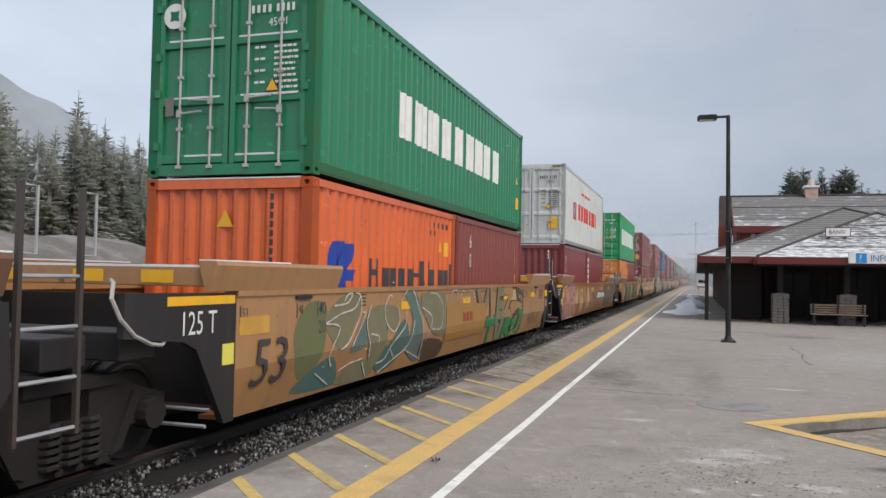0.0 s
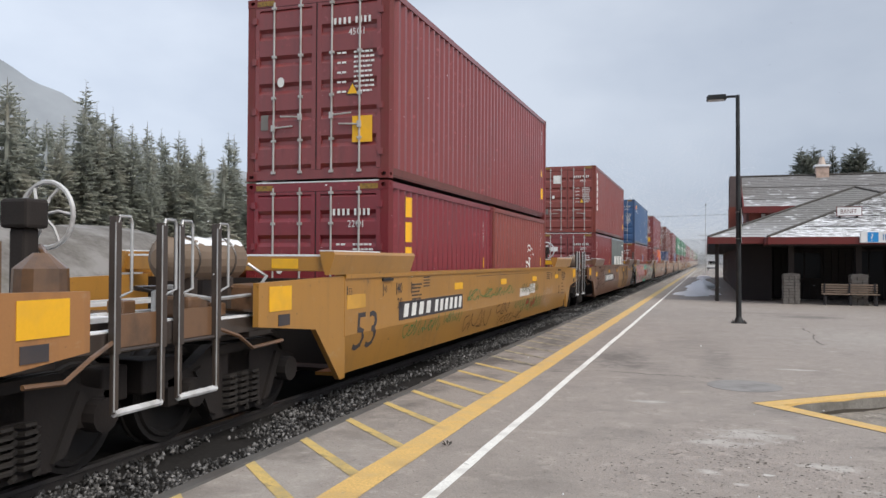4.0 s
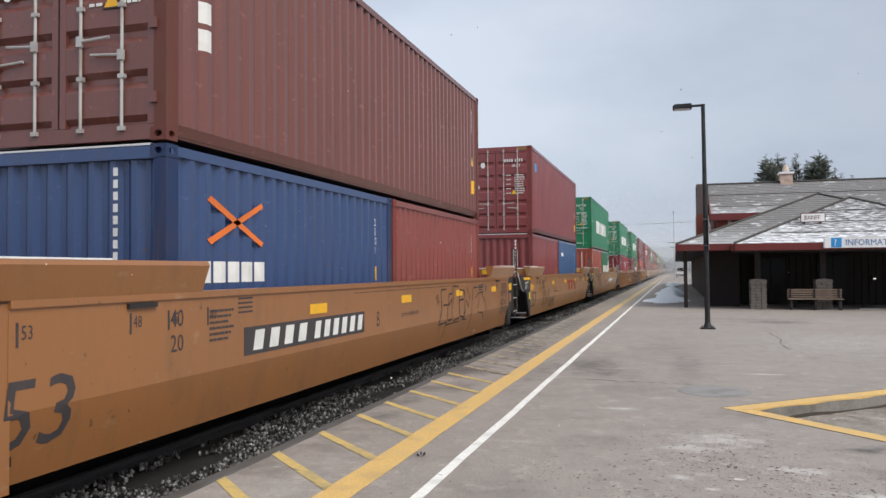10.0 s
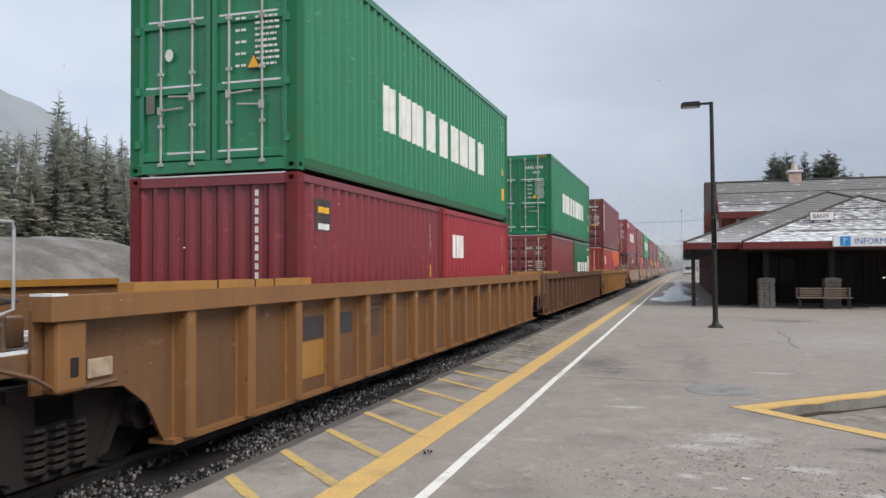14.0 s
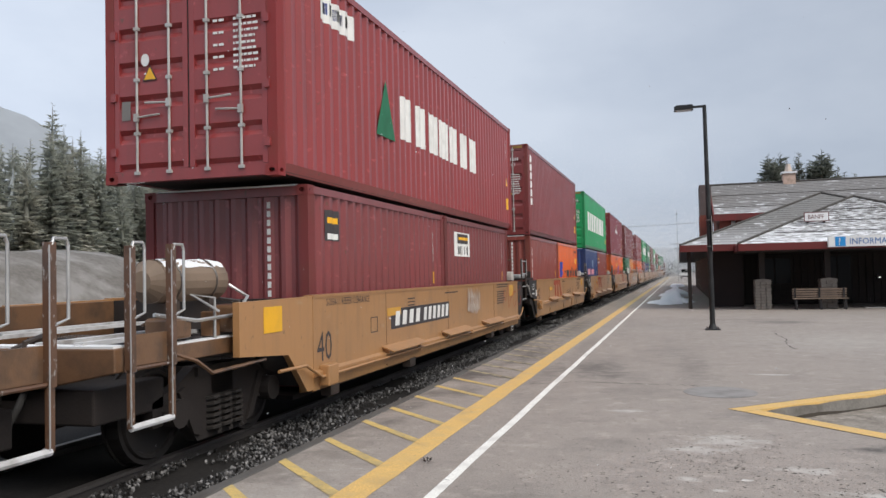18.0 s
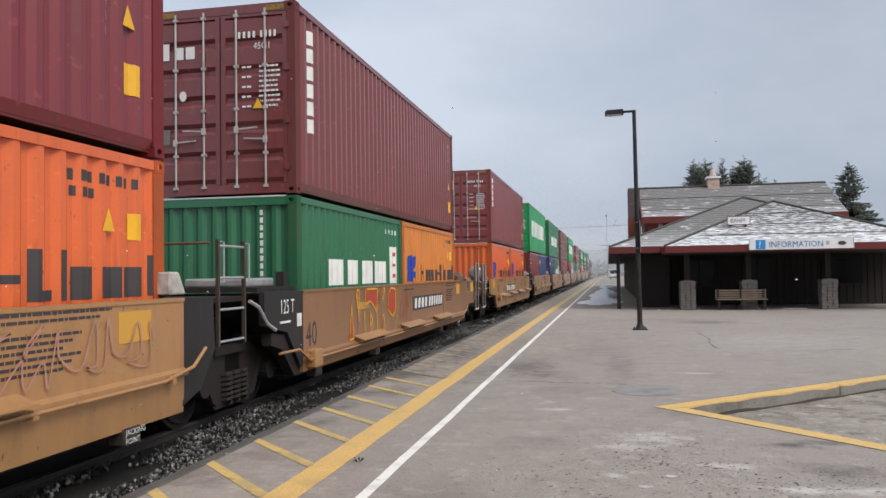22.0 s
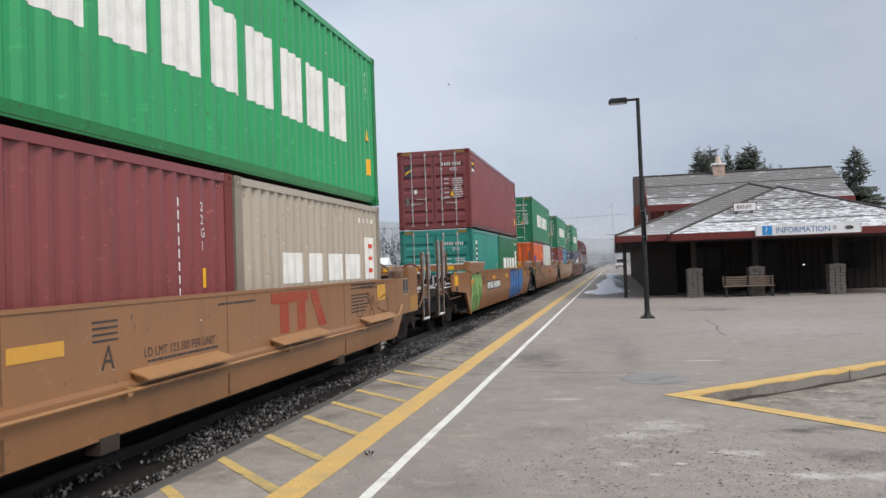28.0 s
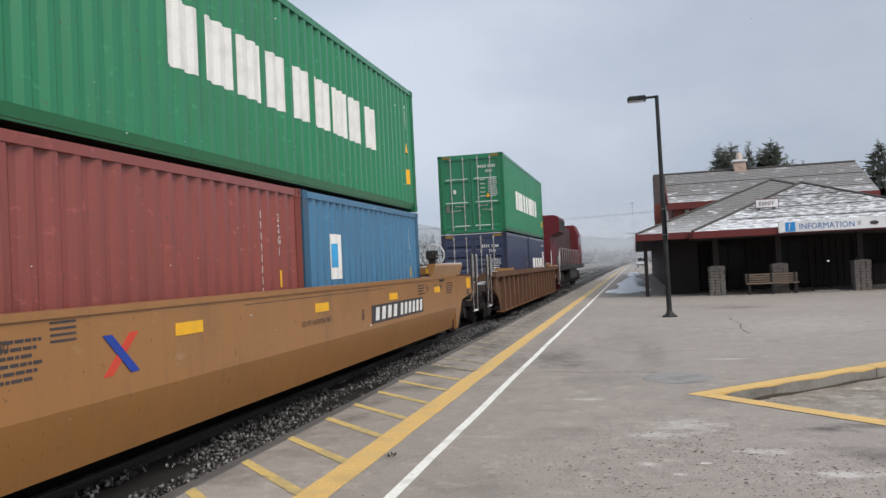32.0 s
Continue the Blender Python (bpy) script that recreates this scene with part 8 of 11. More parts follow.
    part("stencil_panel", Build().box(1.361, 1.365, -4.2, -3.6, 1.05, 1.10).box(1.361, 1.365, -4.2, -3.7, 0.97, 1.01), DARK_MARK, c)
    return c, 8.6


# ---- paint on the car sides ----
def blob_rows(b, yc, zc, ry, rz, lean, seed, lift, power=2.6, flat=False):
    """A rounded shape painted on the side; it follows the flare."""
    r = random.Random(seed)
    p1, p2 = r.uniform(0, 6), r.uniform(0, 6)
    n = max(6, int(rz / 0.035))
    rows = []
    for k in range(n + 1):
        v = -1 + 2 * k / n
        z = zc + rz * v
        if z < 0.17 or z > 1.36:
            continue
        half = ry * max(0.0, 1 - abs(v) ** power) ** (1 / power)
        half *= 1 + 0.10 * math.sin(3 * v + p1)
        y = yc + lean * v * rz + 0.10 * ry * math.sin(2.5 * v + p2)
        x = (SIDE_X if flat else side_x(z)) + lift
        rows.append([(x, y - half, z), (x, y + half, z)])
    if len(rows) > 1:
        b.strip(rows)
    return b


def spray(name, rgb):
    return mat("spray_" + name, rgb, 0.55, dirt=0.35, dirt_rgb=(0.14, 0.10, 0.07), scale=2.5, bump=0.0, vary=0.08)


SPRAYS = {"pink": srgb(184, 136, 120), "rose": srgb(196, 116, 130), "chalk": srgb(186, 184, 178), "moss": srgb(122, 118, 90), "slate_green": srgb(92, 112, 106), "white": srgb(206, 200, 194), "teal": srgb(84, 186, 164), "lime": srgb(146, 182, 110), "sky": srgb(48, 138, 214), "deep_blue": srgb(30, 66, 130), "mid_blue": srgb(64, 120, 178), "black": (0.03, 0.03, 0.03),
          "green": srgb(46, 124, 76), "olive": srgb(106, 110, 74), "umber": srgb(84, 62, 46), "tan_shade": srgb(158, 122, 84), "wine": srgb(104, 40, 48), "silver": srgb(176, 176, 170), "yellow": srgb(226, 176, 60), "red": srgb(176, 66, 44), "deep_teal": srgb(76, 104, 98), "sand": srgb(190, 160, 116), "clay": srgb(116, 102, 80), "mud": srgb(86, 72, 58), "ash": srgb(106, 98, 92), "cream": srgb(176, 160, 132), "grey_green": srgb(110, 128, 112)}


def scrawl(c, y0, y1, z0, z1, colour, seed, turns=9, width=0.022, flat=False):
    """A loose spray-can line."""
    r = random.Random(seed)
    pts = []
    w = (y1 - y0) / turns
    for i in range(turns):
        y, h = y0 + i * w, z1 - z0
        form = r.choice((((0.1, 0.0), (0.25, 0.9), (0.5, 0.3)), ((0.8, 0.8), (0.1, 0.6), (0.3, 0.0), (0.9, 0.3)), ((0.1, 0.2), (0.7, 0.9), (0.9, 0.2), (0.3, 0.1)), ((0.2, 1.0), (0.2, 0.0), (0.8, 0.5))))
        pts += [(y + w * (u + r.uniform(-0.12, 0.12)), z0 + h * (v + r.uniform(-0.1, 0.1))) for u, v in form]
    fine = []
    for i in range(len(pts) - 1):
        p0, p1, p2, p3 = [Vector(pts[max(0, min(len(pts) - 1, i + k))]) for k in (-1, 0, 1, 2)]
        for j in range(6):
            t = j / 6
            fine.append(0.5 * ((2 * p1) + (p2 - p0) * t + (2 * p0 - 5 * p1 + 4 * p2 - p3) * t * t + (3 * p1 - p0 - 3 * p2 + p3) * t * t * t))
    b = Build()
    rows = []
    for i, p in enumerate(fine):
        d = fine[min(i + 1, len(fine) - 1)] - fine[max(i - 1, 0)]
        n = Vector((-d.y, d.x)).normalized() * width * r.uniform(0.5, 0.75) if d.length > 1e-6 else Vector((width, 0))
        rows.append([((SIDE_X if flat else side_x(v.y)) + 0.026, v.x, v.y) for v in [Vector((w.x, max(0.17, min(1.36, w.y)))) for w in (p + n, p - n)]])
    b.strip(rows)
    part("graffiti_scrawl", b, spray(colour, SPRAYS[colour]), c, f"{colour.replace('_', ' ')} spray-can scrawl")


def blotches(c, y0, y1, z0, z1, colours, count, seed, flat=False):
    r = random.Random(seed)
    for k, col in enumerate(colours):
        for i in range(count):
            b = Build()
            blob_rows(b, r.uniform(y0, y1), r.uniform(z0, z1), r.uniform(0.12, 0.5), r.uniform(0.12, 0.45), r.uniform(-0.6, 0.6), seed * 7 + i + 100 * k, 0.003 + 0.0005 * i + 0.002 * k, 2.2, flat)
            part("graffiti_patch", b, spray(col, SPRAYS[col]), c, f"{col.replace('_', ' ')} sprayed patch")


def closed_curve(pts, per=6):
    """A smooth closed line through the points."""
    n, out = len(pts), []
    for i in range(n):
        p0, p1, p2, p3 = [Vector(pts[(i + k) % n]) for k in (-1, 0, 1, 2)]
        for j in range(per):
            t = j / per
            out.append(0.5 * ((2 * p1) + (p2 - p0) * t + (2 * p0 - 5 * p1 + 4 * p2 - p3) * t * t + (3 * p1 - p0 - 3 * p2 + p3) * t * t * t))
    return out


def on_car(v, lift, flat=False):
    z = max(0.17, min(1.37, v.y))
    return ((SIDE_X if flat else side_x(z)) + lift, v.x, z)


def swollen(c, y0, y1, z0, z1, count, fills, edge, seed, width=0.02, flat=False, inner=True, lean=0.12):
    """A sprayed piece of crowded, swollen shapes, each outlined; neighbours overlap."""
    r = random.Random(seed)
    w = (y1 - y0) / count
    for i in range(count):
        yc, zc = y0 + (i + 0.5) * w, (z0 + z1) / 2 + r.uniform(-0.03, 0.03)
        ctrl = []
        n = 9
        for k in range(n):
            a = 2 * math.pi * k / n + r.uniform(-0.16, 0.16)
            q = r.uniform(0.78, 1.18) * (1.10 if k % 2 else 0.92)
            dz = (z1 - z0) / 2 * q * math.sin(a)
            ctrl.append((yc + w * 0.66 * q * math.cos(a) + lean * dz, zc + dz))
        line = closed_curve(ctrl)
        mid = Vector((yc, zc))
        base = 0.004 + 0.0016 * i
        rings = [[on_car(mid.lerp(p, k / 7), base, flat) for p in line + line[:1]] for k in range(8)]
        colour = fills[i % len(fills)]
        part("graffiti_fill", Build().strip(rings), spray(colour, SPRAYS[colour]), c, f"{colour.replace('_', ' ')} sprayed shape")

        def stroke(pts, wd, lift):
            rows = []
            for k in range(len(pts)):
                d = pts[min(k + 1, len(pts) - 1)] - pts[max(k - 1, 0)]
                nn = Vector((-d.y, d.x)).normalized() * wd if d.length > 1e-6 else Vector((wd, 0))
                rows.append([on_car(pts[k] + nn, lift, flat), on_car(pts[k] - nn, lift, flat)])
            return Build().strip(rows)
        part("graffiti_line", stroke(line + line[:2], width, base + 0.006), spray(edge, SPRAYS[edge]), c)
        if inner:
            for j in range(2):
                a = r.uniform(0, 6.28)
                hook = [mid + Vector((w * 0.30 * math.cos(a + k * 0.42) * (1 - 0.07 * k), (z1 - z0) * 0.28 * math.sin(a + k * 0.42) * (1 - 0.05 * k))) + Vector((0, (j - 0.5) * 0.2)) for k in range(10)]
                part("graffiti_line", stroke(hook, width * 0.9, base + 0.007), spray(edge, SPRAYS[edge]), c)


def band(c, ya, yb, z0, z1, colour, seed, lift, edge=None):
    """An upright wavy sprayed band."""
    r = random.Random(seed)
    p = r.uniform(0, 6)
    left, right = [], []
    for k in range(25):
        z = z0 + (z1 - z0) * k / 24
        sh = 0.10 * math.sin(p + 3.2 * z) + 0.10 * (z - 0.7)
        left.append(Vector((ya + sh, z)))
        right.append(Vector((yb + sh + 0.05 * math.sin(p + 5 * z), z)))
    part("graffiti_fill", Build().strip([[on_car(a.lerp(b, j / 3), lift) for j in range(4)] for a, b in zip(left, right)]), spray(colour, SPRAYS[colour]), c, f"{colour.replace('_', ' ')} sprayed band")
    for side in (left, right) if edge else ():
        part("graffiti_line", Build().strip([[on_car(v + Vector((d, 0)), lift + 0.003) for d in (-0.016, 0.016)] for v in side]), spray(edge, SPRAYS[edge]), c)


WILD = (((0.0, 1.0), (1.0, 0.95)), ((0.5, 0.95), (0.42, 0.0))), (((0.1, 0.0), (0.2, 1.0), (0.9, 0.78), (0.25, 0.5), (1.0, 0.0)),), (((0.4, 0.95), (0.5, 0.0)),), \
    (((0.95, 0.85), (0.2, 0.9), (0.1, 0.1), (0.9, 0.05), (0.9, 0.45), (0.5, 0.45)),), (((0.05, 0.95), (0.95, 0.9), (0.1, 0.1), (1.0, 0.05)),), (((0.0, 0.95), (0.4, 0.05), (0.95, 1.0)),)


def wild(c, y0, y1, z0, z1, count, fills, edge, seed, width=0.10, rim=0.03, shade=None):
    """A sprayed piece of angular, interlocking strokes with an outline and, if shade is given, a drop shadow."""
    r = random.Random(seed)
    cell = (y1 - y0) / count
    deck = list(range(len(WILD)))
    r.shuffle(deck)

    def ribbon(b, line, w, lift, shift=(0, 0)):
        for k, (p, q) in enumerate(zip(line, line[1:])):
            p, q = Vector(p) + Vector(shift), Vector(q) + Vector(shift)
            d = (q - p).normalized()
            n = Vector((-d.y, d.x)) * w
            p, q = p - d * w * 0.75, q + d * w * 0.75
            b.strip([[on_car(p.lerp(q, s / 8) + n * m, lift + 0.00035 * k) for m in (-1, -0.33, 0.33, 1)] for s in range(9)])
    for i in range(count):
        forms = WILD[deck[i % len(deck)]]
        lines = [[(y0 + cell * (i + 0.04 + 0.92 * (u + r.uniform(-0.08, 0.08))), z0 + (z1 - z0) * (v + r.uniform(-0.06, 0.06))) for u, v in f] for f in forms]
        parts_of = [("graffiti_outline", width + rim, 0.008, (0, 0), edge, "sprayed outline"), ("graffiti_fill", width, 0.013, (0, 0), fills[i % len(fills)], "angular sprayed stroke")]
        if shade:
            parts_of.insert(0, ("graffiti_shadow", width + rim, 0.004, (-0.06, -0.05), shade, "dark sprayed drop shadow"))
        for name, w, lift, shift, colour, words in parts_of:
            b = Build()
            for j, line in enumerate(lines):
                ribbon(b, line, w, lift + 0.0008 * (i % 2) + 0.0022 * j, shift)
            part(name, b, spray(colour, SPRAYS[colour]), c, words)


def halves(poly):
    """Cuts an outline at the fold of the side."""
    out = []
    for sign in (1, -1):
        piece = []
        for (ya, za), (yb, zb) in zip(poly, poly[1:] + poly[:1]):
            ina, inb = (za - FOLD) * sign >= 0, (zb - FOLD) * sign >= 0
            if ina:
                piece.append((ya, za))
            if ina != inb:
                piece.append((ya + (yb - ya) * (FOLD - za) / (zb - za), FOLD))
        if len(piece) > 2:
            out.append(piece)
    return out


def brush_line(b, pts, width, lift, flat=False, curved=True, closed=False):
    """One brush stroke along the points, laid on the side."""
    ps = [Vector(p) for p in pts]
    fine = []
    n = len(ps)
    for i in range(n if closed else n - 1):
        p0, p1, p2, p3 = [ps[(i + k) % n] if closed else ps[max(0, min(n - 1, i + k))] for k in (-1, 0, 1, 2)]
        for j in range(7):
            t = j / 7
            fine.append(0.5 * ((2 * p1) + (p2 - p0) * t + (2 * p0 - 5 * p1 + 4 * p2 - p3) * t * t + (3 * p1 - p0 - 3 * p2 + p3) * t * t * t) if curved else p1.lerp(p2, t))
    fine += [fine[0], fine[1]] if closed else [ps[-1]]
    rows = []
    for k, p in enumerate(fine):
        d = fine[min(k + 1, len(fine) - 1)] - fine[max(k - 1, 0)]
        m = Vector((-d.y, d.x)).normalized() * width * (0.85 + 0.25 * math.sin(k * 1.7)) if d.length > 1e-6 else Vector((width, 0))
        rows.append([on_car(p + m, lift, flat), on_car(p - m, lift, flat)])
    b.strip(rows)


def strokes(c, lines, colour, width=0.02, lift=0.016, flat=False, curved=True):
    b = Build()
    for k, line in enumerate(lines):
        brush_line(b, line, width, lift + 0.0004 * k, flat, curved)
    part("graffiti_line", b, spray(colour, SPRAYS[colour]), c, f"{colour.replace('_', ' ')} sprayed strokes")


def painted(c, poly, colour, lift, rim=None, rim_width=0.018, soft=True, flat=False):
    """A sprayed shape with an outline of its own, if rim names a colour."""
    line = [(v.x, v.y) for v in closed_curve(poly, 5)] if soft else list(poly)
    b = Build()
    for piece in halves([(y, max(0.17, min(1.37, z))) for y, z in line]):
        b.face(*[on_car(Vector(q), lift, flat) for q in piece])
    part("graffiti_fill", b, spray(colour, SPRAYS[colour]), c, f"{colour.replace('_', ' ')} sprayed shape")
    if rim:
        e = Build()
        brush_line(e, poly, rim_width, lift + 0.003, flat, soft, True)
        part("graffiti_line", e, spray(rim, SPRAYS[rim]), c)


def mark_plate(c, y0, y1, z0, z1, groups=((4, 0.42), (6, 0.50)), x=SIDE_X, plate=True):
    """A black plate with white bars for the car's reporting mark."""
    if plate:
        part("mark_plate", Build().box(x - 0.002, x + 0.004, y0, y1, z0, z1), DARK_MARK, c, "black plate")
    w = y1 - y0
    a = y0 + 0.04 * w
    for n, share in groups:
        cell = share * w / n
        for i in range(n):
            y = a + i * cell
            b = Build().prism([(y + 0.14 * cell, z0 + 0.14 * (z1 - z0)), (y + 0.70 * cell, z0 + 0.14 * (z1 - z0)), (y + 0.70 * cell + 0.05, z1 - 0.14 * (z1 - z0)), (y + 0.14 * cell + 0.05, z1 - 0.14 * (z1 - z0))], "x", x + 0.0045, x + 0.008)
            part("mark_bar", b, WHITE, c)
        a += share * w + 0.03 * w


def owner_mark(c, y0, y1, z0, z1, x=SIDE_X):
    """Brick-red painted shapes in place of the owner's letters: a band, two uprights and a slanted bar."""
    w, h = y1 - y0, z1 - z0
    for poly in (((0.0, 0.74), (0.64, 0.74), (0.62, 1.0), (0.0, 1.0)), ((0.13, 0.0), (0.27, 0.0), (0.27, 0.735), (0.13, 0.735)), ((0.43, 0.0), (0.57, 0.0), (0.57, 0.735), (0.43, 0.735)), ((0.84, 0.0), (1.0, 0.0), (0.80, 1.0), (0.66, 1.0))):
        part("owner_bar", Build().prism([(y0 + a * w, z0 + b * h) for a, b in poly], "x", x, x + 0.005), BRICK_MARK, c, "brick-red painted bar")


def small_marks(c, y, z, rows, w, x=SIDE_X, colour=None):
    b = Build()
    for k in range(rows):
        at, end, n = y, y + w * (1 - 0.12 * (k % 3)), 0
        while at < end:
            step = 0.035 + 0.022 * ((k * 5 + n * 3) % 4)
            b.box(x, x + 0.004, at, min(at + step, end), z - k * 0.055 - 0.024, z - k * 0.055)
            at, n = at + step + 0.016, n + 1
    part("stencil_panel", b, colour or DARK_MARK, c, "rows of fine stencilled marks")


def reflectors(c, places, z0=1.08, z1=1.20):
    for y in places:
        part("reflective_patch", Build().box(SIDE_X - 0.002, SIDE_X + 0.006, y - 0.24, y + 0.24, z0, z1), YELLOW_TAPE, c, "yellow reflective patch")


def size_marks(c, wl, lift=0.003, shift=0.0):
    big = lettering("53", 0.70, "side", (SIDE_X + lift, -wl + 0.26 + shift, 0.44 + shift * 0.1), DARK_MARK, shear=0.12, squeeze=1.1)
    for v in big.vertices:
        v.co.x = side_x(v.co.z) + lift
    part("lettering", big, None, c, "large dark stencilled size")
    for e, words in ((-1, ((0.10, "53"), (1.25, "48"), (1.75, "45"), (2.35, "40"))), (1, ((-0.35, "53"), (-1.45, "48"), (-1.95, "45"), (-2.6, "40")))):
        for dy, word in words:
            part("lettering", lettering(word, 0.14, "side", (SIDE_X + 0.003, e * wl + dy, 1.15), DARK_MARK, squeeze=0.8), None, c)
            part("gauge_tick", Build().box(SIDE_X, SIDE_X + 0.004, e * wl + dy - 0.04, e * wl + dy - 0.02, 1.10, 1.27), DARK_MARK, c)


# ---- the tail locomotive ----
def make_loco():
    red = mat("loco_red_paint", srgb(100, 26, 33), 0.5, dirt=0.5, dirt_rgb=(0.05, 0.03, 0.03), scale=0.6, streak=0.6, bump=0.05)
    grime = mat("loco_grimy_red", srgb(66, 38, 38), 0.6, dirt=0.6, dirt_rgb=(0.04, 0.03, 0.03), scale=0.7, streak=0.6, bump=0.1)
    c = thing("diesel_locomotive", "grimy red diesel freight locomotive at the tail of the train", "locomotive")
    part("underframe", Build().box(-1.5, 1.5, -10.6, 10.6, 1.12, 1.42), BLACK, c, bevel=0.02)
    part("long_hood", Build().box(-0.88, 0.88, -7.2, 5.0, 1.42, 4.15), grime, c, bevel=0.06)
    part("radiator_section", Build().prism([(-0.92, 1.42), (0.92, 1.42), (0.92, 3.2), (1.46, 3.45), (1.46, 4.30), (1.2, 4.42), (-1.2, 4.42), (-1.46, 4.30), (-1.46, 3.45), (-0.92, 3.2)], "y", -10.3, -6.4), red, c, "bright red flared radiator hood")
    part("cab", Build().prism([(-1.5, 1.42), (1.5, 1.42), (1.5, 3.6), (1.2, 4.45), (-1.2, 4.45), (-1.5, 3.6)], "y", 5.0, 8.2), red, c, "red driver's cab", bevel=0.04)
    part("nose", Build().prism([(-1.2, 1.42), (1.2, 1.42), (1.2, 3.0), (0.9, 3.3), (-0.9, 3.3), (-1.2, 3.0)], "y", 8.2, 10.0), red, c, bevel=0.05)
    for y in (5.4, 6.7):
        part("cab_window", Build().box(1.49, 1.51, y, y + 0.9, 2.9, 3.6), GLASS, c)
    for k in range(9):
        part("hood_door", Build().box(0.88, 0.905, -6.2 + k * 1.22, -5.1 + k * 1.22, 1.5, 3.5), grime, c)
    for k in range(7):
        part("radiator_louvre", Build().box(1.465, 1.49, -10.1 + k * 0.52, -9.7 + k * 0.52, 3.55, 4.2), BLACK, c)
    part("exhaust_stack", Build().box(-0.4, 0.4, 0.2, 1.2, 4.15, 4.42), BLACK, c)
    part("fuel_tank", Build().prism([(-1.4, 0.45), (-1.1, 0.15), (1.1, 0.15), (1.4, 0.45), (1.4, 1.12), (-1.4, 1.12)], "y", -3.2, 3.2), BLACK, c)
    part("end_sheet", Build().box(-0.8, 0.8, -10.33, -10.302, 1.5, 3.1), red, c)
    part("end_light", Build().box(-0.25, 0.25, -10.36, -10.333, 3.6, 3.8), SILVER, c)
    for s in (-1, 1):
        for k in range(11):
            y = -10.2 + k * 1.5
            part("rail_post", Build().tube((s * 1.45, y, 1.42), (s * 1.45, y, 2.45), 0.018, 6), SILVER, c)
        part("hand_rail", Build().tube((s * 1.45, -10.2, 2.45), (s * 1.45, 5.0, 2.45), 0.02, 6), SILVER, c)
        part("step_rail", Build().tube((s * 1.42, -10.75, 0.6), (s * 1.42, -10.45, 2.3), 0.02, 6), WHITE, c)
        part("step_rail", Build().tube((s * 0.95, -10.75, 0.6), (s * 0.95, -10.45, 2.3), 0.02, 6), WHITE, c)
        for k in range(4):
            part("step", Build().box(min(s * 0.95, s * 1.42), max(s * 0.95, s * 1.42), -10.85, -10.6, 0.3 + k * 0.28, 0.34 + k * 0.28), BLACK, c)
        for yc in (-6.9, 6.9):
            part("truck_frame", Build().prism([(yc - 2.2, 0.35), (yc - 2.2, 0.75), (yc - 1.2, 0.95), (yc + 1.2, 0.95), (yc + 2.2, 0.75), (yc + 2.2, 0.35), (yc + 1.2, 0.18), (yc - 1.2, 0.18)], "x", s * 0.98, s * 1.14), RUST, c)
            for dy in (-1.75, 0, 1.75):
                part("wheel", Build().tube((s * 0.69, yc + dy, 0.37), (s * 0.83, yc + dy, 0.37), 0.52, 24), WHEEL_STEEL, c)
                part("axle_box", Build().tube((s * 1.0, yc + dy, 0.37), (s * 1.22, yc + dy, 0.37), 0.17, 10), RUST, c)
    part("pilot", Build().box(-1.4, 1.4, -10.75, -10.6, 0.05, 1.12), red, c)
    part("coupler", Build().box(-0.12, 0.12, -11.3, -10.75, 0.55, 0.8), RUST, c)
    return c


# ---- the train, front to tail ----
def speed_row(t):
    return 15.0746 * t + 0.003836 * t * t


F, T, S45 = 12.192, 6.058, 13.716
HC, STD = 2.896, 2.591
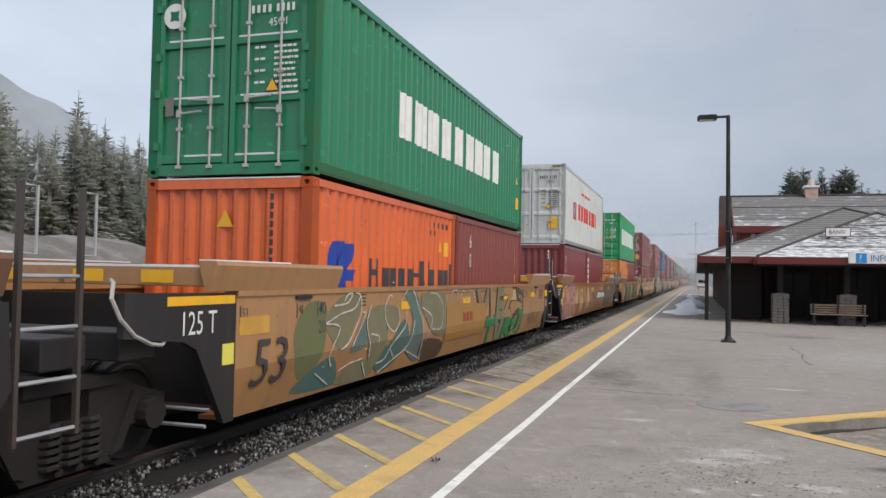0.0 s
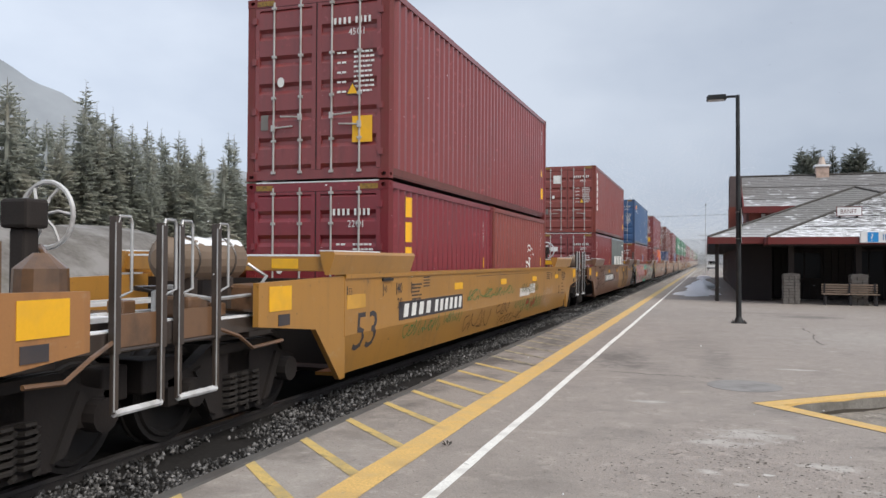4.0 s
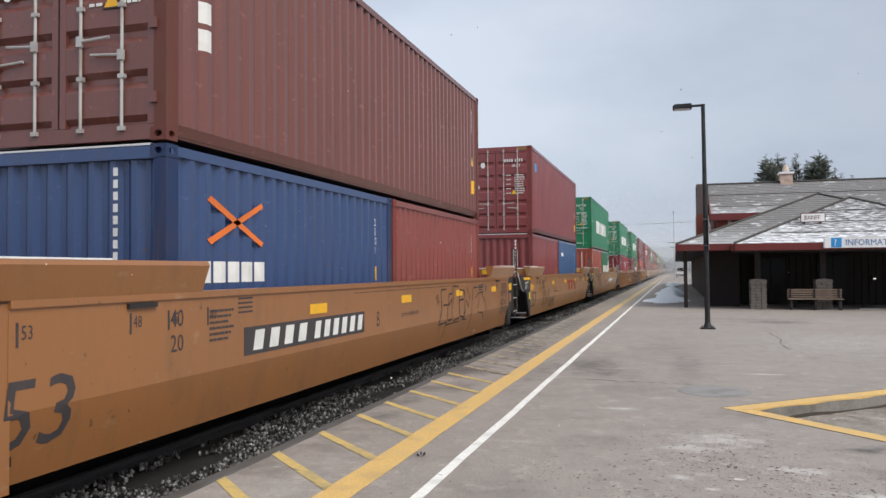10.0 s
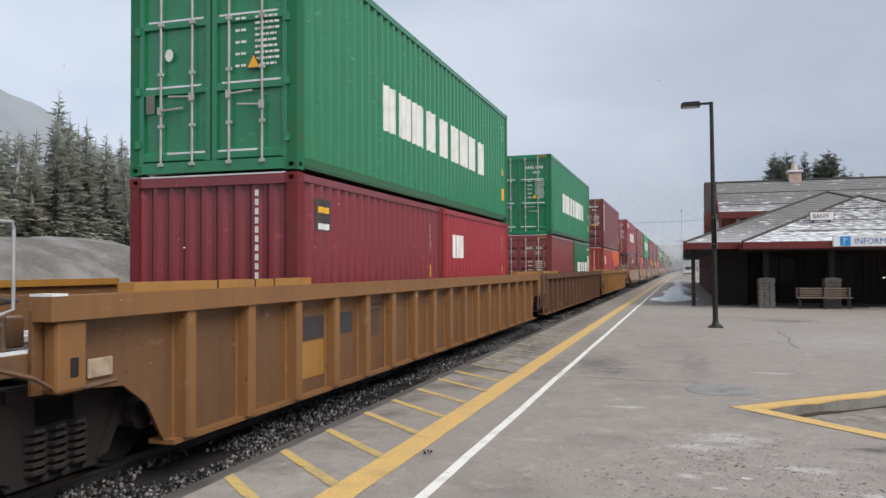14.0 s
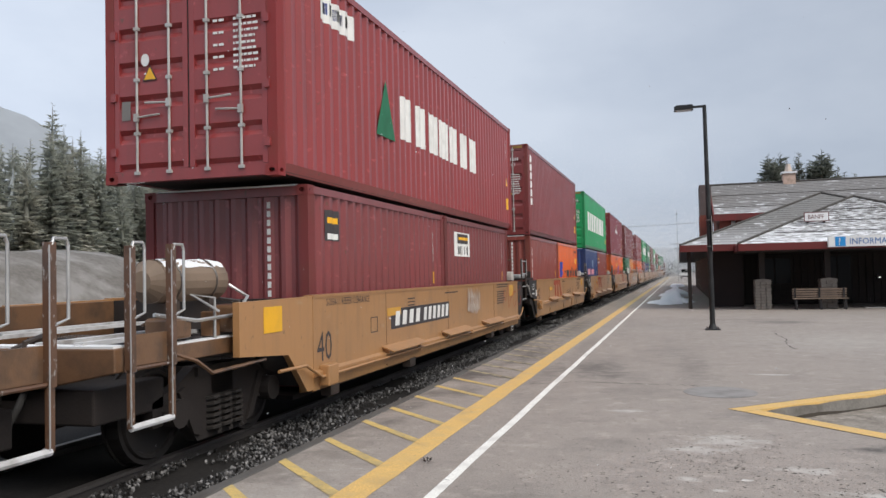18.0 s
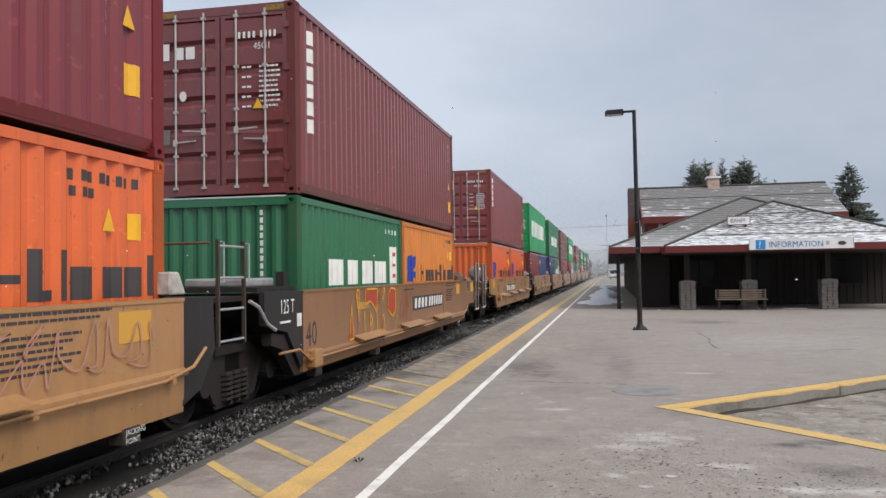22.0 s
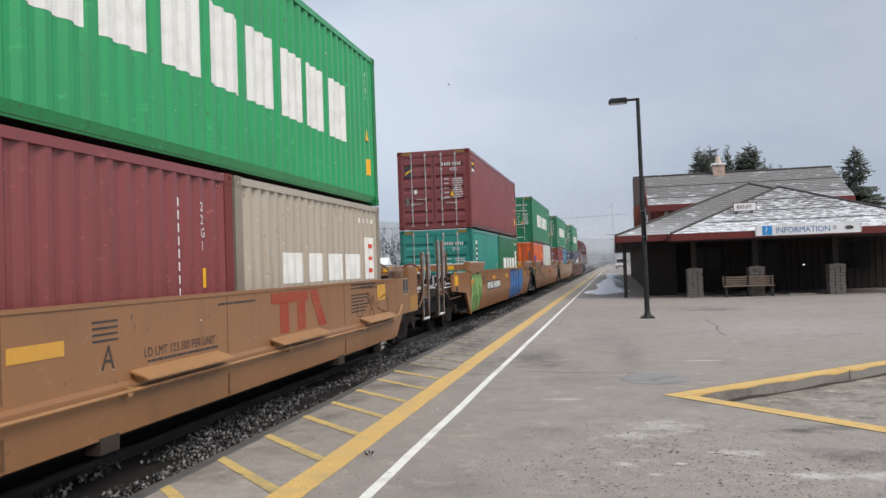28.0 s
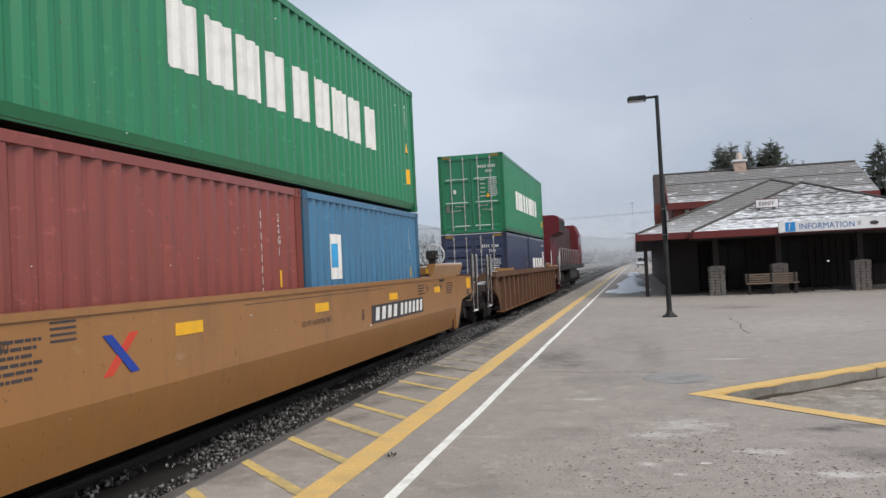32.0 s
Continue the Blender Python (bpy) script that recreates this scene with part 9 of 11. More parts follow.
# place of the unit's near container end at the start, car kind, car paint, near end, far end, upper box, lower boxes (near, far)
# a box: colour, height, doors, door style, side style
J, K = "joint", "coupler"
UNITS = (
    (8.735, "smooth", "dun", J, J, ("green", STD, "flat", "disc", "nine"), (("orange", None, "tri", "lion"), ("brown_red", None, "", "sixty"))),
    (28.299, "smooth", "tan", J, K, ("white", HC, "flat", "caution", "ocean"), (("maroon", None, "tex", "upright"), ("maroon", None, "", "upright_small"))),
    (49.932, "short", "rusty", K, K, ("bright_green", HC, "ribs", "plain", "nine_wide"), (("yellow_orange", "ribs", "plain", "lion"), ("brown_red", None, "", "codes"))),
    (71.281, "smooth", "yellow", K, K, ("maroon", HC, "ribs", "caution", "codes"), (("crimson", "ribs", "plain", "yellow_bars"), ("brown_red", None, "", "scribble"))),
    (94.629, "smooth", "brown", K, J, ("brown_red", HC, "ribs", "sheet", "upright_tall"), (("maroon", "ribs", "tex", "upright"), ("grey", None, "", "gulf_grey"))),
    (114.204, "smooth", "brown", J, J, ("blue", HC, "ribs", "left", "swirl"), (("brown_red", "ribs", "plain", "upright"), ("brown_red", None, "", "poster"))),
    (133.802, "smooth", "umber", J, K, ("maroon", HC, "ribs", "dots caution left", "blue_dot"), (("maroon", None, "", "shield"), ("orange", None, "", "lion"))),
    (157.393, "smooth", "tan", K, J, ("umber_red", HC, "ribs", "sheet", "upright_tall"), (("ink_blue", None, "", "cross"), ("brown_red", None, "", "codes"))),
    (177.005, "smooth", "ochre", J, J, ("maroon", HC, "ribs", "dots", "blue_dot"), (("maroon", None, "", "codes"), ("blue", None, "", "small_white"))),
    (196.583, "smooth", "ochre", J, K, ("green", HC, "flat", "disc left", "nine"), (("brick", None, "", "upright"), ("line_green", None, "", "gulf"))),
    (220.509, "ribbed", "tan", K, J, ("green", HC, "flat", "plain", "nine"), (("crimson", None, "", "shield"), ("red", None, "", "three"))),
    (240.166, "ribbed", "rusty", J, J, ("green", HC, "flat", "disc left", "nine"), (("maroon", "ribs", "tex", "codes"), ("line_green", None, "", "gulf"))),
    (259.826, "ribbed", "ochre", J, K, ("dark_maroon", HC, "ribs", "tex", "upright_tall"), (("tile_red", None, "", "three_faded"), ("orange", None, "", "lion"))),
    (280.950, "pad", "dun", K, J, ("rose_red", HC, "ribs", "left", "pine"), (("maroon", None, "", "shield"), ("dark_maroon", None, "", "shield_mid"))),
    (297.348, "pad", "dun", J, J, ("maroon", HC, "ribs", "sheet", "upright_tall"), (("brown_red", None, "", "upright"), ("orange", None, "", "lion"))),
    (313.049, "pad", "dun", J, J, ("bright_green", HC, "ribs", "plain", "nine_wide"), (("navy", None, "", "rail_name"), ("brown_red", None, "", "shield"))),
    (328.730, "pad", "dun", J, J, ("crimson", HC, "ribs", "left", "crown"), (("orange", None, "tri", "lion"), ("orange", None, "", "lion"))),
    (344.496, "pad", "umber", J, K, ("dark_maroon", HC, "ribs", "tex", "upright_tall"), (("line_green", None, "", "gulf"), ("yellow_orange", None, "", "lion"))),
    (364.549, "pad", "dun", K, J, ("maroon", HC, "ribs", "sheet left", "upright_small"), (("orange", None, "", "lion"), ("orange", None, "", "lion"))),
    (380.353, "pad", "dun", J, J, ("bright_green", HC, "ribs", "plain", "nine_wide"), (("maroon", None, "", "shield"), ("navy", None, "", "sea"))),
    (396.164, "pad", "dun", J, J, ("dark_green", HC, "flat", "plain", "nine"), (("navy", "ribs", "plain", "sea"), ("line_green", None, "", "gulf"))),
    (411.998, "pad", "dun", J, J, ("umber_red", HC, "ribs", "sheet", "codes"), (("maroon", "ribs", "plain", "blue_column"), ("brown_red", None, "", "codes"))),
    (427.849, "pad", "umber", J, K, ("bright_green", HC, "ribs", "plain", "nine_wide"), (("maroon", None, "", "codes"), ("beige", None, "", "gulf"))),
    (450.420, "smooth", "tan", K, J, ("maroon", STD, "ribs", "crest", "shield"), (("teal", "ribs", "plain", "teal_sign"), ("line_green", None, "", "gulf"))),
    (470.470, "smooth", "tan", J, J, ("green", STD, "flat", "disc", "nine"), (("orange", None, "tri", "lion"), ("white", None, "", "pale"))),
    (490.500, "smooth", "ochre", J, K, ("green", STD, "flat", "disc", "nine"), (("brown_red", "ribs", "plain", "codes"), ("sky_blue", None, "", "poster"))),
    (514.700, "ribbed", "rusty", K, K, ("green", HC, "flat", "plain", "nine"), (("deep_navy", "ribs", "plain", "codes"), ("deep_navy", None, "", "gulf"))),
)
LOWER_Z, UPPER_Z = 0.21, 2.842
MOVING = []


def stencil(c, word, size, y, z, material=None, shear=0.0, squeeze=0.9):
    part("lettering", lettering(word, size, "side", (SIDE_X + 0.004, y, z), material or DARK_MARK, shear=shear, squeeze=squeeze), None, c)


def framed_rows(c, y, z, w=0.28, h=0.14):
    """A small framed stencil of fine rows."""
    b = Build()
    for k in range(4):
        b.box(SIDE_X, SIDE_X + 0.004, y, y + w, z - k * h / 3 - 0.018, z - k * h / 3)
    part("stencil_block", b, DARK_MARK, c)


def outlined_box(y0, y1, z0, z1, w=0.012):
    b = Build()
    for p in ((y0, y1, z0, z0 + w), (y0, y1, z1 - w, z1), (y0, y0 + w, z0 + w, z1 - w), (y1 - w, y1, z0 + w, z1 - w)):
        b.box(SIDE_X, SIDE_X + 0.004, *p)
    return b


def decorate(i, c, wl, kind):
    """What is painted on each car's platform side."""
    FADED = mat("faded_yellow_patch", srgb(206, 156, 70), 0.6, dirt=0.4)
    if kind in ("smooth", "short"):
        size_marks(c, wl, 0.020 if i in (0, 5) else 0.003, -0.40 if i == 7 else 0.0)
        reflectors(c, (-3.43, -0.10, 3.20, 6.40) if wl > 7 else (-3.4, 0.0, 3.2))
        small_marks(c, -wl + 2.35, 1.24, 6, 0.42)
        framed_rows(c, -5.30 if wl > 7 else -4.2, 1.34)
        small_marks(c, wl - 3.3, 1.28, 4, 0.5)
        small_marks(c, wl - 0.9, 1.26, 5, 0.55)
        stencil(c, "40", 0.22, -6.42 if wl > 7 else -5.4, 1.12)
        stencil(c, "20", 0.22, -6.42 if wl > 7 else -5.4, 0.90)
        if i != 7:
            part("reflective_patch", Build().box(SIDE_X - 0.002, SIDE_X + 0.005, -wl + 0.06, -wl + 0.62, 0.98, 1.16), FADED, c, "faded yellow patch")
        part("long_seam", Build().box(SIDE_X, SIDE_X + 0.003, -2.3, 2.7, 1.292, 1.300), DARK_MARK, c)
    if i == -1:
        scrawl(c, 2, 6, 0.3, 1.1, "black", 3)
    elif i == 0:
        for k, (poly, col) in enumerate(((((-7.0, 0.9), (-6.7, 1.25), (-6.2, 1.2), (-6.3, 0.6), (-6.8, 0.4)), "olive"), (((-6.4, 0.5), (-5.98, 0.58), (-5.76, 0.38), (-5.83, 0.21), (-6.9, 0.25)), "deep_teal"), (((-6.05, 1.2), (-5.62, 1.36), (-5.3, 1.36), (-5.18, 1.18), (-5.36, 0.95), (-5.74, 0.63), (-6.23, 0.98)), "moss"),
                                         (((-5.35, 0.77), (-5.01, 1.01), (-4.95, 0.66), (-5.47, 0.58)), "slate_green"), (((-5.72, 0.29), (-5.03, 0.46), (-4.58, 0.29), (-4.78, 0.18), (-5.65, 0.19)), "moss"), (((-4.96, 0.94), (-4.23, 0.99), (-4.2, 0.57), (-3.52, 0.93), (-3.36, 0.5), (-4.36, 0.21)), "deep_teal"),
                                         (((-4.96, 1.04), (-4.51, 1.17), (-3.8, 1.1), (-3.85, 0.78), (-4.28, 0.89), (-4.21, 0.64), (-4.58, 0.29), (-4.84, 0.49)), "moss"), (((-3.54, 1.35), (-3.1, 1.35), (-2.76, 1.05), (-2.64, 0.24), (-3.36, 0.46), (-3.16, 0.91)), "slate_green"), (((-2.77, 1.26), (-1.65, 1.31), (-1.40, 0.97), (-1.51, 0.6), (-2.21, 0.66)), "moss"), (((-2.6, 0.55), (-1.5, 0.45), (-1.6, 0.2), (-2.6, 0.2)), "umber"))):
            painted(c, poly, col, 0.003 + 0.0008 * k)
        strokes(c, (((-6.01, 1.21), (-5.65, 1.23), (-5.52, 1.30), (-5.48, 1.35), (-5.62, 1.34), (-5.71, 1.26)), ((-5.38, 1.36), (-5.23, 1.33), (-5.18, 1.18), (-5.24, 1.03), (-5.55, 0.74), (-5.79, 0.65)), ((-6.23, 1.0), (-5.83, 1.1), (-5.41, 1.16), (-5.23, 1.31)),
                    ((-6.23, 1.0), (-5.84, 0.93), (-6.09, 0.63), (-5.98, 0.46)), ((-5.73, 0.38), (-5.46, 0.44), (-5.03, 0.47)), ((-5.45, 0.67), (-5.06, 1.05), (-5.15, 1.1)), ((-4.85, 1.19), (-4.98, 0.98), (-4.95, 0.82), (-4.85, 0.62), (-4.82, 0.47))), "white", 0.013, 0.0145)
        strokes(c, (((-4.83, 0.79), (-4.55, 0.74), (-4.57, 0.65)), ((-3.8, 1.1), (-3.76, 0.92), (-3.97, 0.77), (-4.28, 0.92), (-4.35, 1.13), (-4.18, 1.3), (-4.06, 1.28)), ((-3.67, 1.21), (-3.47, 1.36), (-3.18, 1.36), (-2.93, 1.1), (-2.66, 0.75), (-2.6, 0.19)),
                    ((-4.48, 0.35), (-4.2, 0.39), (-3.97, 0.61), (-3.52, 0.82), (-3.46, 1.05)), ((-4.36, 0.2), (-3.83, 0.35), (-3.29, 0.53), (-3.08, 0.9)), ((-5.01, 0.42), (-4.78, 0.19)), ((-2.77, 1.09), (-2.22, 0.89), (-2.48, 0.52))), "white", 0.013, 0.0145)
        strokes(c, (((-2.34, 1.31), (-1.95, 1.28), (-1.64, 1.08), (-1.72, 0.71), (-2.22, 0.71)), ((-1.46, 1.26), (-1.50, 0.98), (-1.46, 0.68), (-1.6, 0.42)), ((-6.39, 0.42), (-5.97, 0.24)), ((-4.02, 0.51), (-3.83, 0.37)), ((-3.36, 0.44), (-2.55, 0.23)), ((-1.2, 1.12), (-1.09, 1.32), (-0.79, 1.32), (-0.84, 1.12)), ((-0.6, 1.12), (-0.4, 1.33), (-0.1, 1.14), (0.2, 1.33), (0.5, 1.12))), "silver", 0.014, 0.0145)
        part("graffiti_fill", Build().strip([[on_car(Vector((y, z)), 0.020) for z in (0.44, 0.5, 0.56, 0.7, 0.95, 1.06)] for y in (-1.44, 1.31)]), CAR_PAINT["yellow"], c, "clean ochre panel")
        for k in range(3):
            part("owner_bar", Build().box(SIDE_X + 0.022, SIDE_X + 0.025, -0.40 + k * 0.24, -0.22 + k * 0.24, 0.74, 0.91), BRICK_MARK, c)
        wild(c, 0.75, 3.8, 0.68, 1.32, 4, ("moss", "tan_shade"), "umber", 15, 0.10, 0.025, "umber")
        wild(c, 1.45, 3.9, 0.16, 0.66, 3, ("green", "grey_green"), "umber", 16, 0.10, 0.022)
        for k, (poly, col, rim, soft) in enumerate(((((3.5, 1.3), (4.37, 1.36), (4.98, 1.21), (5.16, 0.95), (5.17, 0.56), (4.88, 0.18), (3.5, 0.2)), "umber", None, True), (((3.62, 1.3), (4.19, 1.33), (4.45, 0.97), (3.7, 1.02)), "sand", "umber", False), (((3.7, 1.02), (4.86, 0.98), (4.96, 0.85), (4.39, 0.81), (3.8, 0.70)), "tan_shade", "umber", True),
                                                    (((4.62, 0.83), (4.99, 0.81), (5.07, 0.66), (4.85, 0.30), (4.47, 0.20), (3.9, 0.24), (4.36, 0.28), (4.58, 0.34), (4.74, 0.60), (4.66, 0.71)), "green", "lime", False), (((3.9, 0.52), (4.29, 0.67), (4.4, 0.61), (4.23, 0.39), (3.95, 0.32)), "green", "lime", False))):
            painted(c, poly, col, 0.004 + 0.004 * k, rim, 0.016, soft)
        strokes(c, (((4.50, 1.06), (4.56, 1.18), (4.64, 1.10), (4.52, 1.10)), ((4.68, 1.18), (4.70, 1.04)), ((4.76, 1.14), (4.86, 1.10), (4.82, 1.02), (4.76, 1.08))), "chalk", 0.012, 0.026)
        scrawl(c, 5.75, 7.3, 0.36, 0.70, "black", 28, 6, 0.016)
    elif i == 1:
        painted(c, ((-7.9, 1.1), (-7.2, 1.32), (-6.26, 1.36), (-5.9, 1.36), (-5.44, 1.30), (-5.1, 1.18), (-4.94, 0.72), (-4.88, 0.24), (-6.4, 0.20), (-7.9, 0.22)), "pink", 0.003, "white", 0.022)
        for k, poly in enumerate((((-6.3, 1.30), (-5.95, 1.32), (-5.9, 0.95), (-6.05, 0.80), (-6.35, 0.95)), ((-5.85, 1.32), (-5.45, 1.26), (-5.35, 1.02), (-5.75, 0.98)), ((-5.7, 0.95), (-5.2, 1.05), (-5.12, 0.72), (-5.45, 0.30), (-5.75, 0.42)), ((-6.4, 0.85), (-5.85, 0.72), (-6.1, 0.35), (-6.45, 0.30)), ((-5.2, 0.62), (-4.95, 0.60), (-4.93, 0.26), (-5.35, 0.26)), ((-7.5, 1.2), (-6.9, 1.25), (-6.6, 0.8), (-7.3, 0.7)), ((-7.6, 0.62), (-6.7, 0.66), (-6.6, 0.28), (-7.5, 0.28)))):
            painted(c, poly, "pink", 0.008 + 0.001 * k, "wine", 0.014)
        for k, (poly, col) in enumerate(((((-4.95, 1.0), (-4.7, 1.18), (-4.5, 1.05), (-4.6, 0.7), (-4.9, 0.75)), "sand"), (((-4.55, 1.2), (-4.3, 1.32), (-3.95, 1.1), (-4.15, 0.6), (-4.5, 0.3)), "tan_shade"), (((-3.85, 1.05), (-3.6, 0.85), (-3.4, 1.1), (-3.1, 0.8), (-3.2, 0.35), (-3.7, 0.35)), "sand"), (((-2.9, 1.25), (-2.5, 1.3), (-2.3, 0.7), (-2.6, 0.3)), "tan_shade"), (((-1.9, 1.2), (-1.3, 1.15), (-1.2, 0.6), (-1.75, 0.35)), "sand"))):
            painted(c, poly, col, 0.003 + 0.001 * k, "chalk" if k % 2 == 0 else None, 0.012)
        part("stencil_ring", Build().ring((SIDE_X + 0.002, 0.21, 0.86), (1, 0, 0), 0.165, 0.006, 28, 4), DARK_MARK, c, "thin stencilled ring")
        mark_plate(c, 1.52, 4.48, 0.70, 1.02)
        stencil(c, "A", 0.40, 0.76, 0.70, shear=0.1, squeeze=0.9)
        painted(c, ((4.39, 1.36), (5.31, 1.36), (6.65, 1.36), (8.81, 1.36), (8.84, 0.81), (7.45, 0.32), (6.39, 0.26), (4.71, 0.28), (4.39, 0.59), (4.48, 0.93), (4.25, 1.15)), "clay", 0.004)
        for k, (poly, col) in enumerate(((((4.44, 1.31), (5.06, 1.10), (5.81, 0.76), (5.24, 0.87), (4.56, 1.15)), "mud"), (((4.64, 0.92), (5.62, 0.77), (5.80, 0.61), (5.20, 0.54), (4.76, 0.70)), "ash"), (((6.01, 0.99), (6.71, 0.92), (6.96, 0.68), (6.27, 0.80)), "ash"), (((7.40, 0.84), (8.31, 0.81), (8.18, 0.42), (7.53, 0.40)), "ash"), (((4.19, 0.68), (4.54, 0.56), (4.74, 0.29), (4.40, 0.25)), "mud"), (((5.81, 0.73), (6.21, 0.50), (6.17, 0.30), (5.89, 0.29)), "mud"), (((7.64, 1.36), (8.50, 1.36), (8.40, 0.88), (7.80, 0.86)), "ash"))):
            painted(c, poly, col, 0.006 + 0.001 * k, None, 0.0, False)
        strokes(c, (((4.25, 1.16), (4.48, 1.10), (4.97, 0.96), (5.33, 0.82), (5.77, 0.71)), ((4.88, 1.23), (5.15, 1.07), (5.43, 0.83)), ((5.35, 1.36), (5.49, 1.25), (5.61, 0.98), (5.87, 0.73), (5.92, 0.56)), ((4.48, 0.93), (4.90, 0.73), (5.26, 0.40)), ((5.26, 0.45), (5.57, 0.46), (5.86, 0.51)), ((6.22, 0.90), (6.01, 0.80), (6.38, 0.57), (6.67, 0.42)), ((6.77, 1.36), (6.97, 1.03), (7.15, 0.77), (7.52, 0.61)), ((7.25, 1.36), (7.45, 1.01), (7.70, 0.64)), ((6.00, 1.36), (6.06, 1.23)), ((7.92, 1.36), (8.02, 1.08))), "cream", 0.010, 0.016)
        strokes(c, (((5.45, 1.36), (5.71, 0.97), (6.02, 0.72)), ((6.88, 1.36), (7.14, 0.98), (7.63, 0.55)), ((6.33, 0.82), (6.60, 0.59), (6.88, 0.44)), ((4.56, 1.03), (5.24, 0.77)), ((8.20, 1.36), (8.40, 0.98))), "mud", 0.014, 0.0145)
        painted(c, ((8.10, 1.34), (10.05, 1.34), (10.05, 0.96), (8.92, 0.84), (8.60, 0.70), (8.10, 0.70)), "clay", 0.0035, None, 0.0, False)
        strokes(c, (((8.5, 1.3), (8.55, 0.9)), ((8.9, 1.32), (8.86, 1.0), (8.98, 0.9)), ((9.3, 1.32), (9.34, 1.0)), ((9.7, 1.3), (9.66, 1.02))), "mud", 0.02, 0.008)
        strokes(c, (((8.7, 1.33), (8.72, 0.95)), ((9.12, 1.33), (9.05, 0.98)), ((9.5, 1.3), (9.55, 1.0))), "cream", 0.009, 0.009)
    elif i == 2:
        swollen(c, -wl + 0.4, wl - 0.4, 0.15, 1.28, 9, ("sand", "umber", "grey_green", "olive"), "black", 11, 0.014)
    elif i == 3:
        mark_plate(c, -6.35, -3.20, 0.72, 0.99)
        scrawl(c, -6.2, -4.4, 0.45, 0.68, "green", 21, 8, 0.014)
        scrawl(c, -4.3, -3.2, 0.52, 0.70, "green", 27, 7, 0.012)
        scrawl(c, -0.75, 0.60, 0.46, 0.68, "umber", 22, 4, 0.018)
        scrawl(c, -0.5, 1.9, 0.24, 0.42, "umber", 24, 7, 0.016)
        scrawl(c, -3.0, 0.9, 0.86, 1.06, "green", 23, 10, 0.013)
        scrawl(c, 0.95, 1.7, 0.50, 0.66, "green", 29, 3, 0.013)
        scrawl(c, -3.1, -0.9, 0.30, 0.62, "umber", 20, 5, 0.018)
        part("graffiti_fill", Build().strip([[on_car(Vector((y, z)), 0.003) for z in (0.74, 0.84, 0.94)] for y in (1.5, 2.6)]), spray("white", SPRAYS["white"]), c, "white sprayed block")
        part("graffiti_fill", Build().strip([[on_car(Vector((y, z)), 0.004) for z in (0.78, 0.90, 1.02)] for y in (2.62, 3.25)]), spray("white", SPRAYS["white"]), c, "white sprayed block")
        for k, (y, z) in enumerate(((2.42, 0.58), (3.22, 0.54), (2.95, 0.50))):
            part("graffiti_fill", blob_rows(Build(), y, z, 0.16, 0.09, 0.1, 130 + k, 0.006), spray("red", SPRAYS["red"]), c, "red sprayed patch")
        scrawl(c, 1.6, 3.7, 0.84, 1.06, "olive", 131, 11, 0.014)
        scrawl(c, 1.7, 4.15, 0.40, 0.72, "green", 132, 12, 0.016)
        scrawl(c, 4.25, 5.6, 0.34, 0.92, "white", 26, 4, 0.012)
        stencil(c, "53", 0.34, 6.6, 0.62, squeeze=0.8)
        framed_rows(c, 7.2, 0.92, 0.36, 0.3)
    elif i == 4:
        mark_plate(c, -5.08, -1.83, 0.69, 1.03)
        scrawl(c, -7.6, -6.4, 0.35, 1.15, "umber", 31, 5, 0.018)
        scrawl(c, -6.2, -5.2, 0.45, 0.95, "umber", 37, 5, 0.02)
        scrawl(c, -5.7, -4.4, 1.00, 1.32, "silver", 32, 7, 0.010)
        strokes(c, (((-3.04, 1.16), (-2.85, 1.34), (-2.88, 1.16), (-2.45, 1.37), (-2.61, 1.12), (-2.3, 1.25), (-2.2, 1.16), (-1.96, 1.37), (-2.08, 1.14), (-1.73, 1.34), (-1.91, 1.12), (-1.32, 1.15)), ((-1.30, 1.28), (-1.26, 1.36)), ((-1.24, 1.20), (-1.20, 1.34))), "white", 0.009, 0.012)
        part("mark_box", Build().box(SIDE_X, SIDE_X + 0.004, -1.53, -1.27, 0.75, 0.96), DARK_MARK, c)
        painted(c, ((0.65, 1.36), (0.88, 0.30), (2.2, 0.22), (4.4, 0.20), (5.6, 0.24), (5.75, 1.36), (3.0, 1.34)), "tan_shade", 0.002, None, soft=False)
        blotches(c, 0.9, 5.4, 0.35, 1.2, ("umber",), 5, 34)
        strokes(c, (((0.70, 1.34), (0.66, 1.0), (0.9, 0.66), (0.84, 0.3)), ((1.9, 1.3), (2.0, 0.8), (1.85, 0.4)), ((2.6, 0.9), (2.75, 0.5)), ((3.4, 1.2), (3.6, 0.7), (3.5, 0.4)), ((4.3, 1.3), (4.5, 0.8)), ((5.2, 1.3), (5.3, 0.6))), "sand", 0.013, 0.012)
    elif i == 5:
        part("graffiti_fill", Build().strip([[on_car(Vector((y, z)), 0.003) for z in (0.08, 0.3, 0.56, 0.8, 1.1, 1.36)] for y in (-wl + 0.05, -1.42)]), spray("chalk", SPRAYS["chalk"]), c, "chalky white sprayed ground")
        for k, (p, q) in enumerate(((-7.7, -7.2), (-6.9, -6.5), (-5.95, -5.40), (-4.98, -4.62), (-4.27, -3.75), (-3.35, -2.95), (-2.55, -2.2), (-1.85, -1.45))):
            band(c, p, q, 0.08, 1.36, "rose", 41 + k, 0.008, "white")
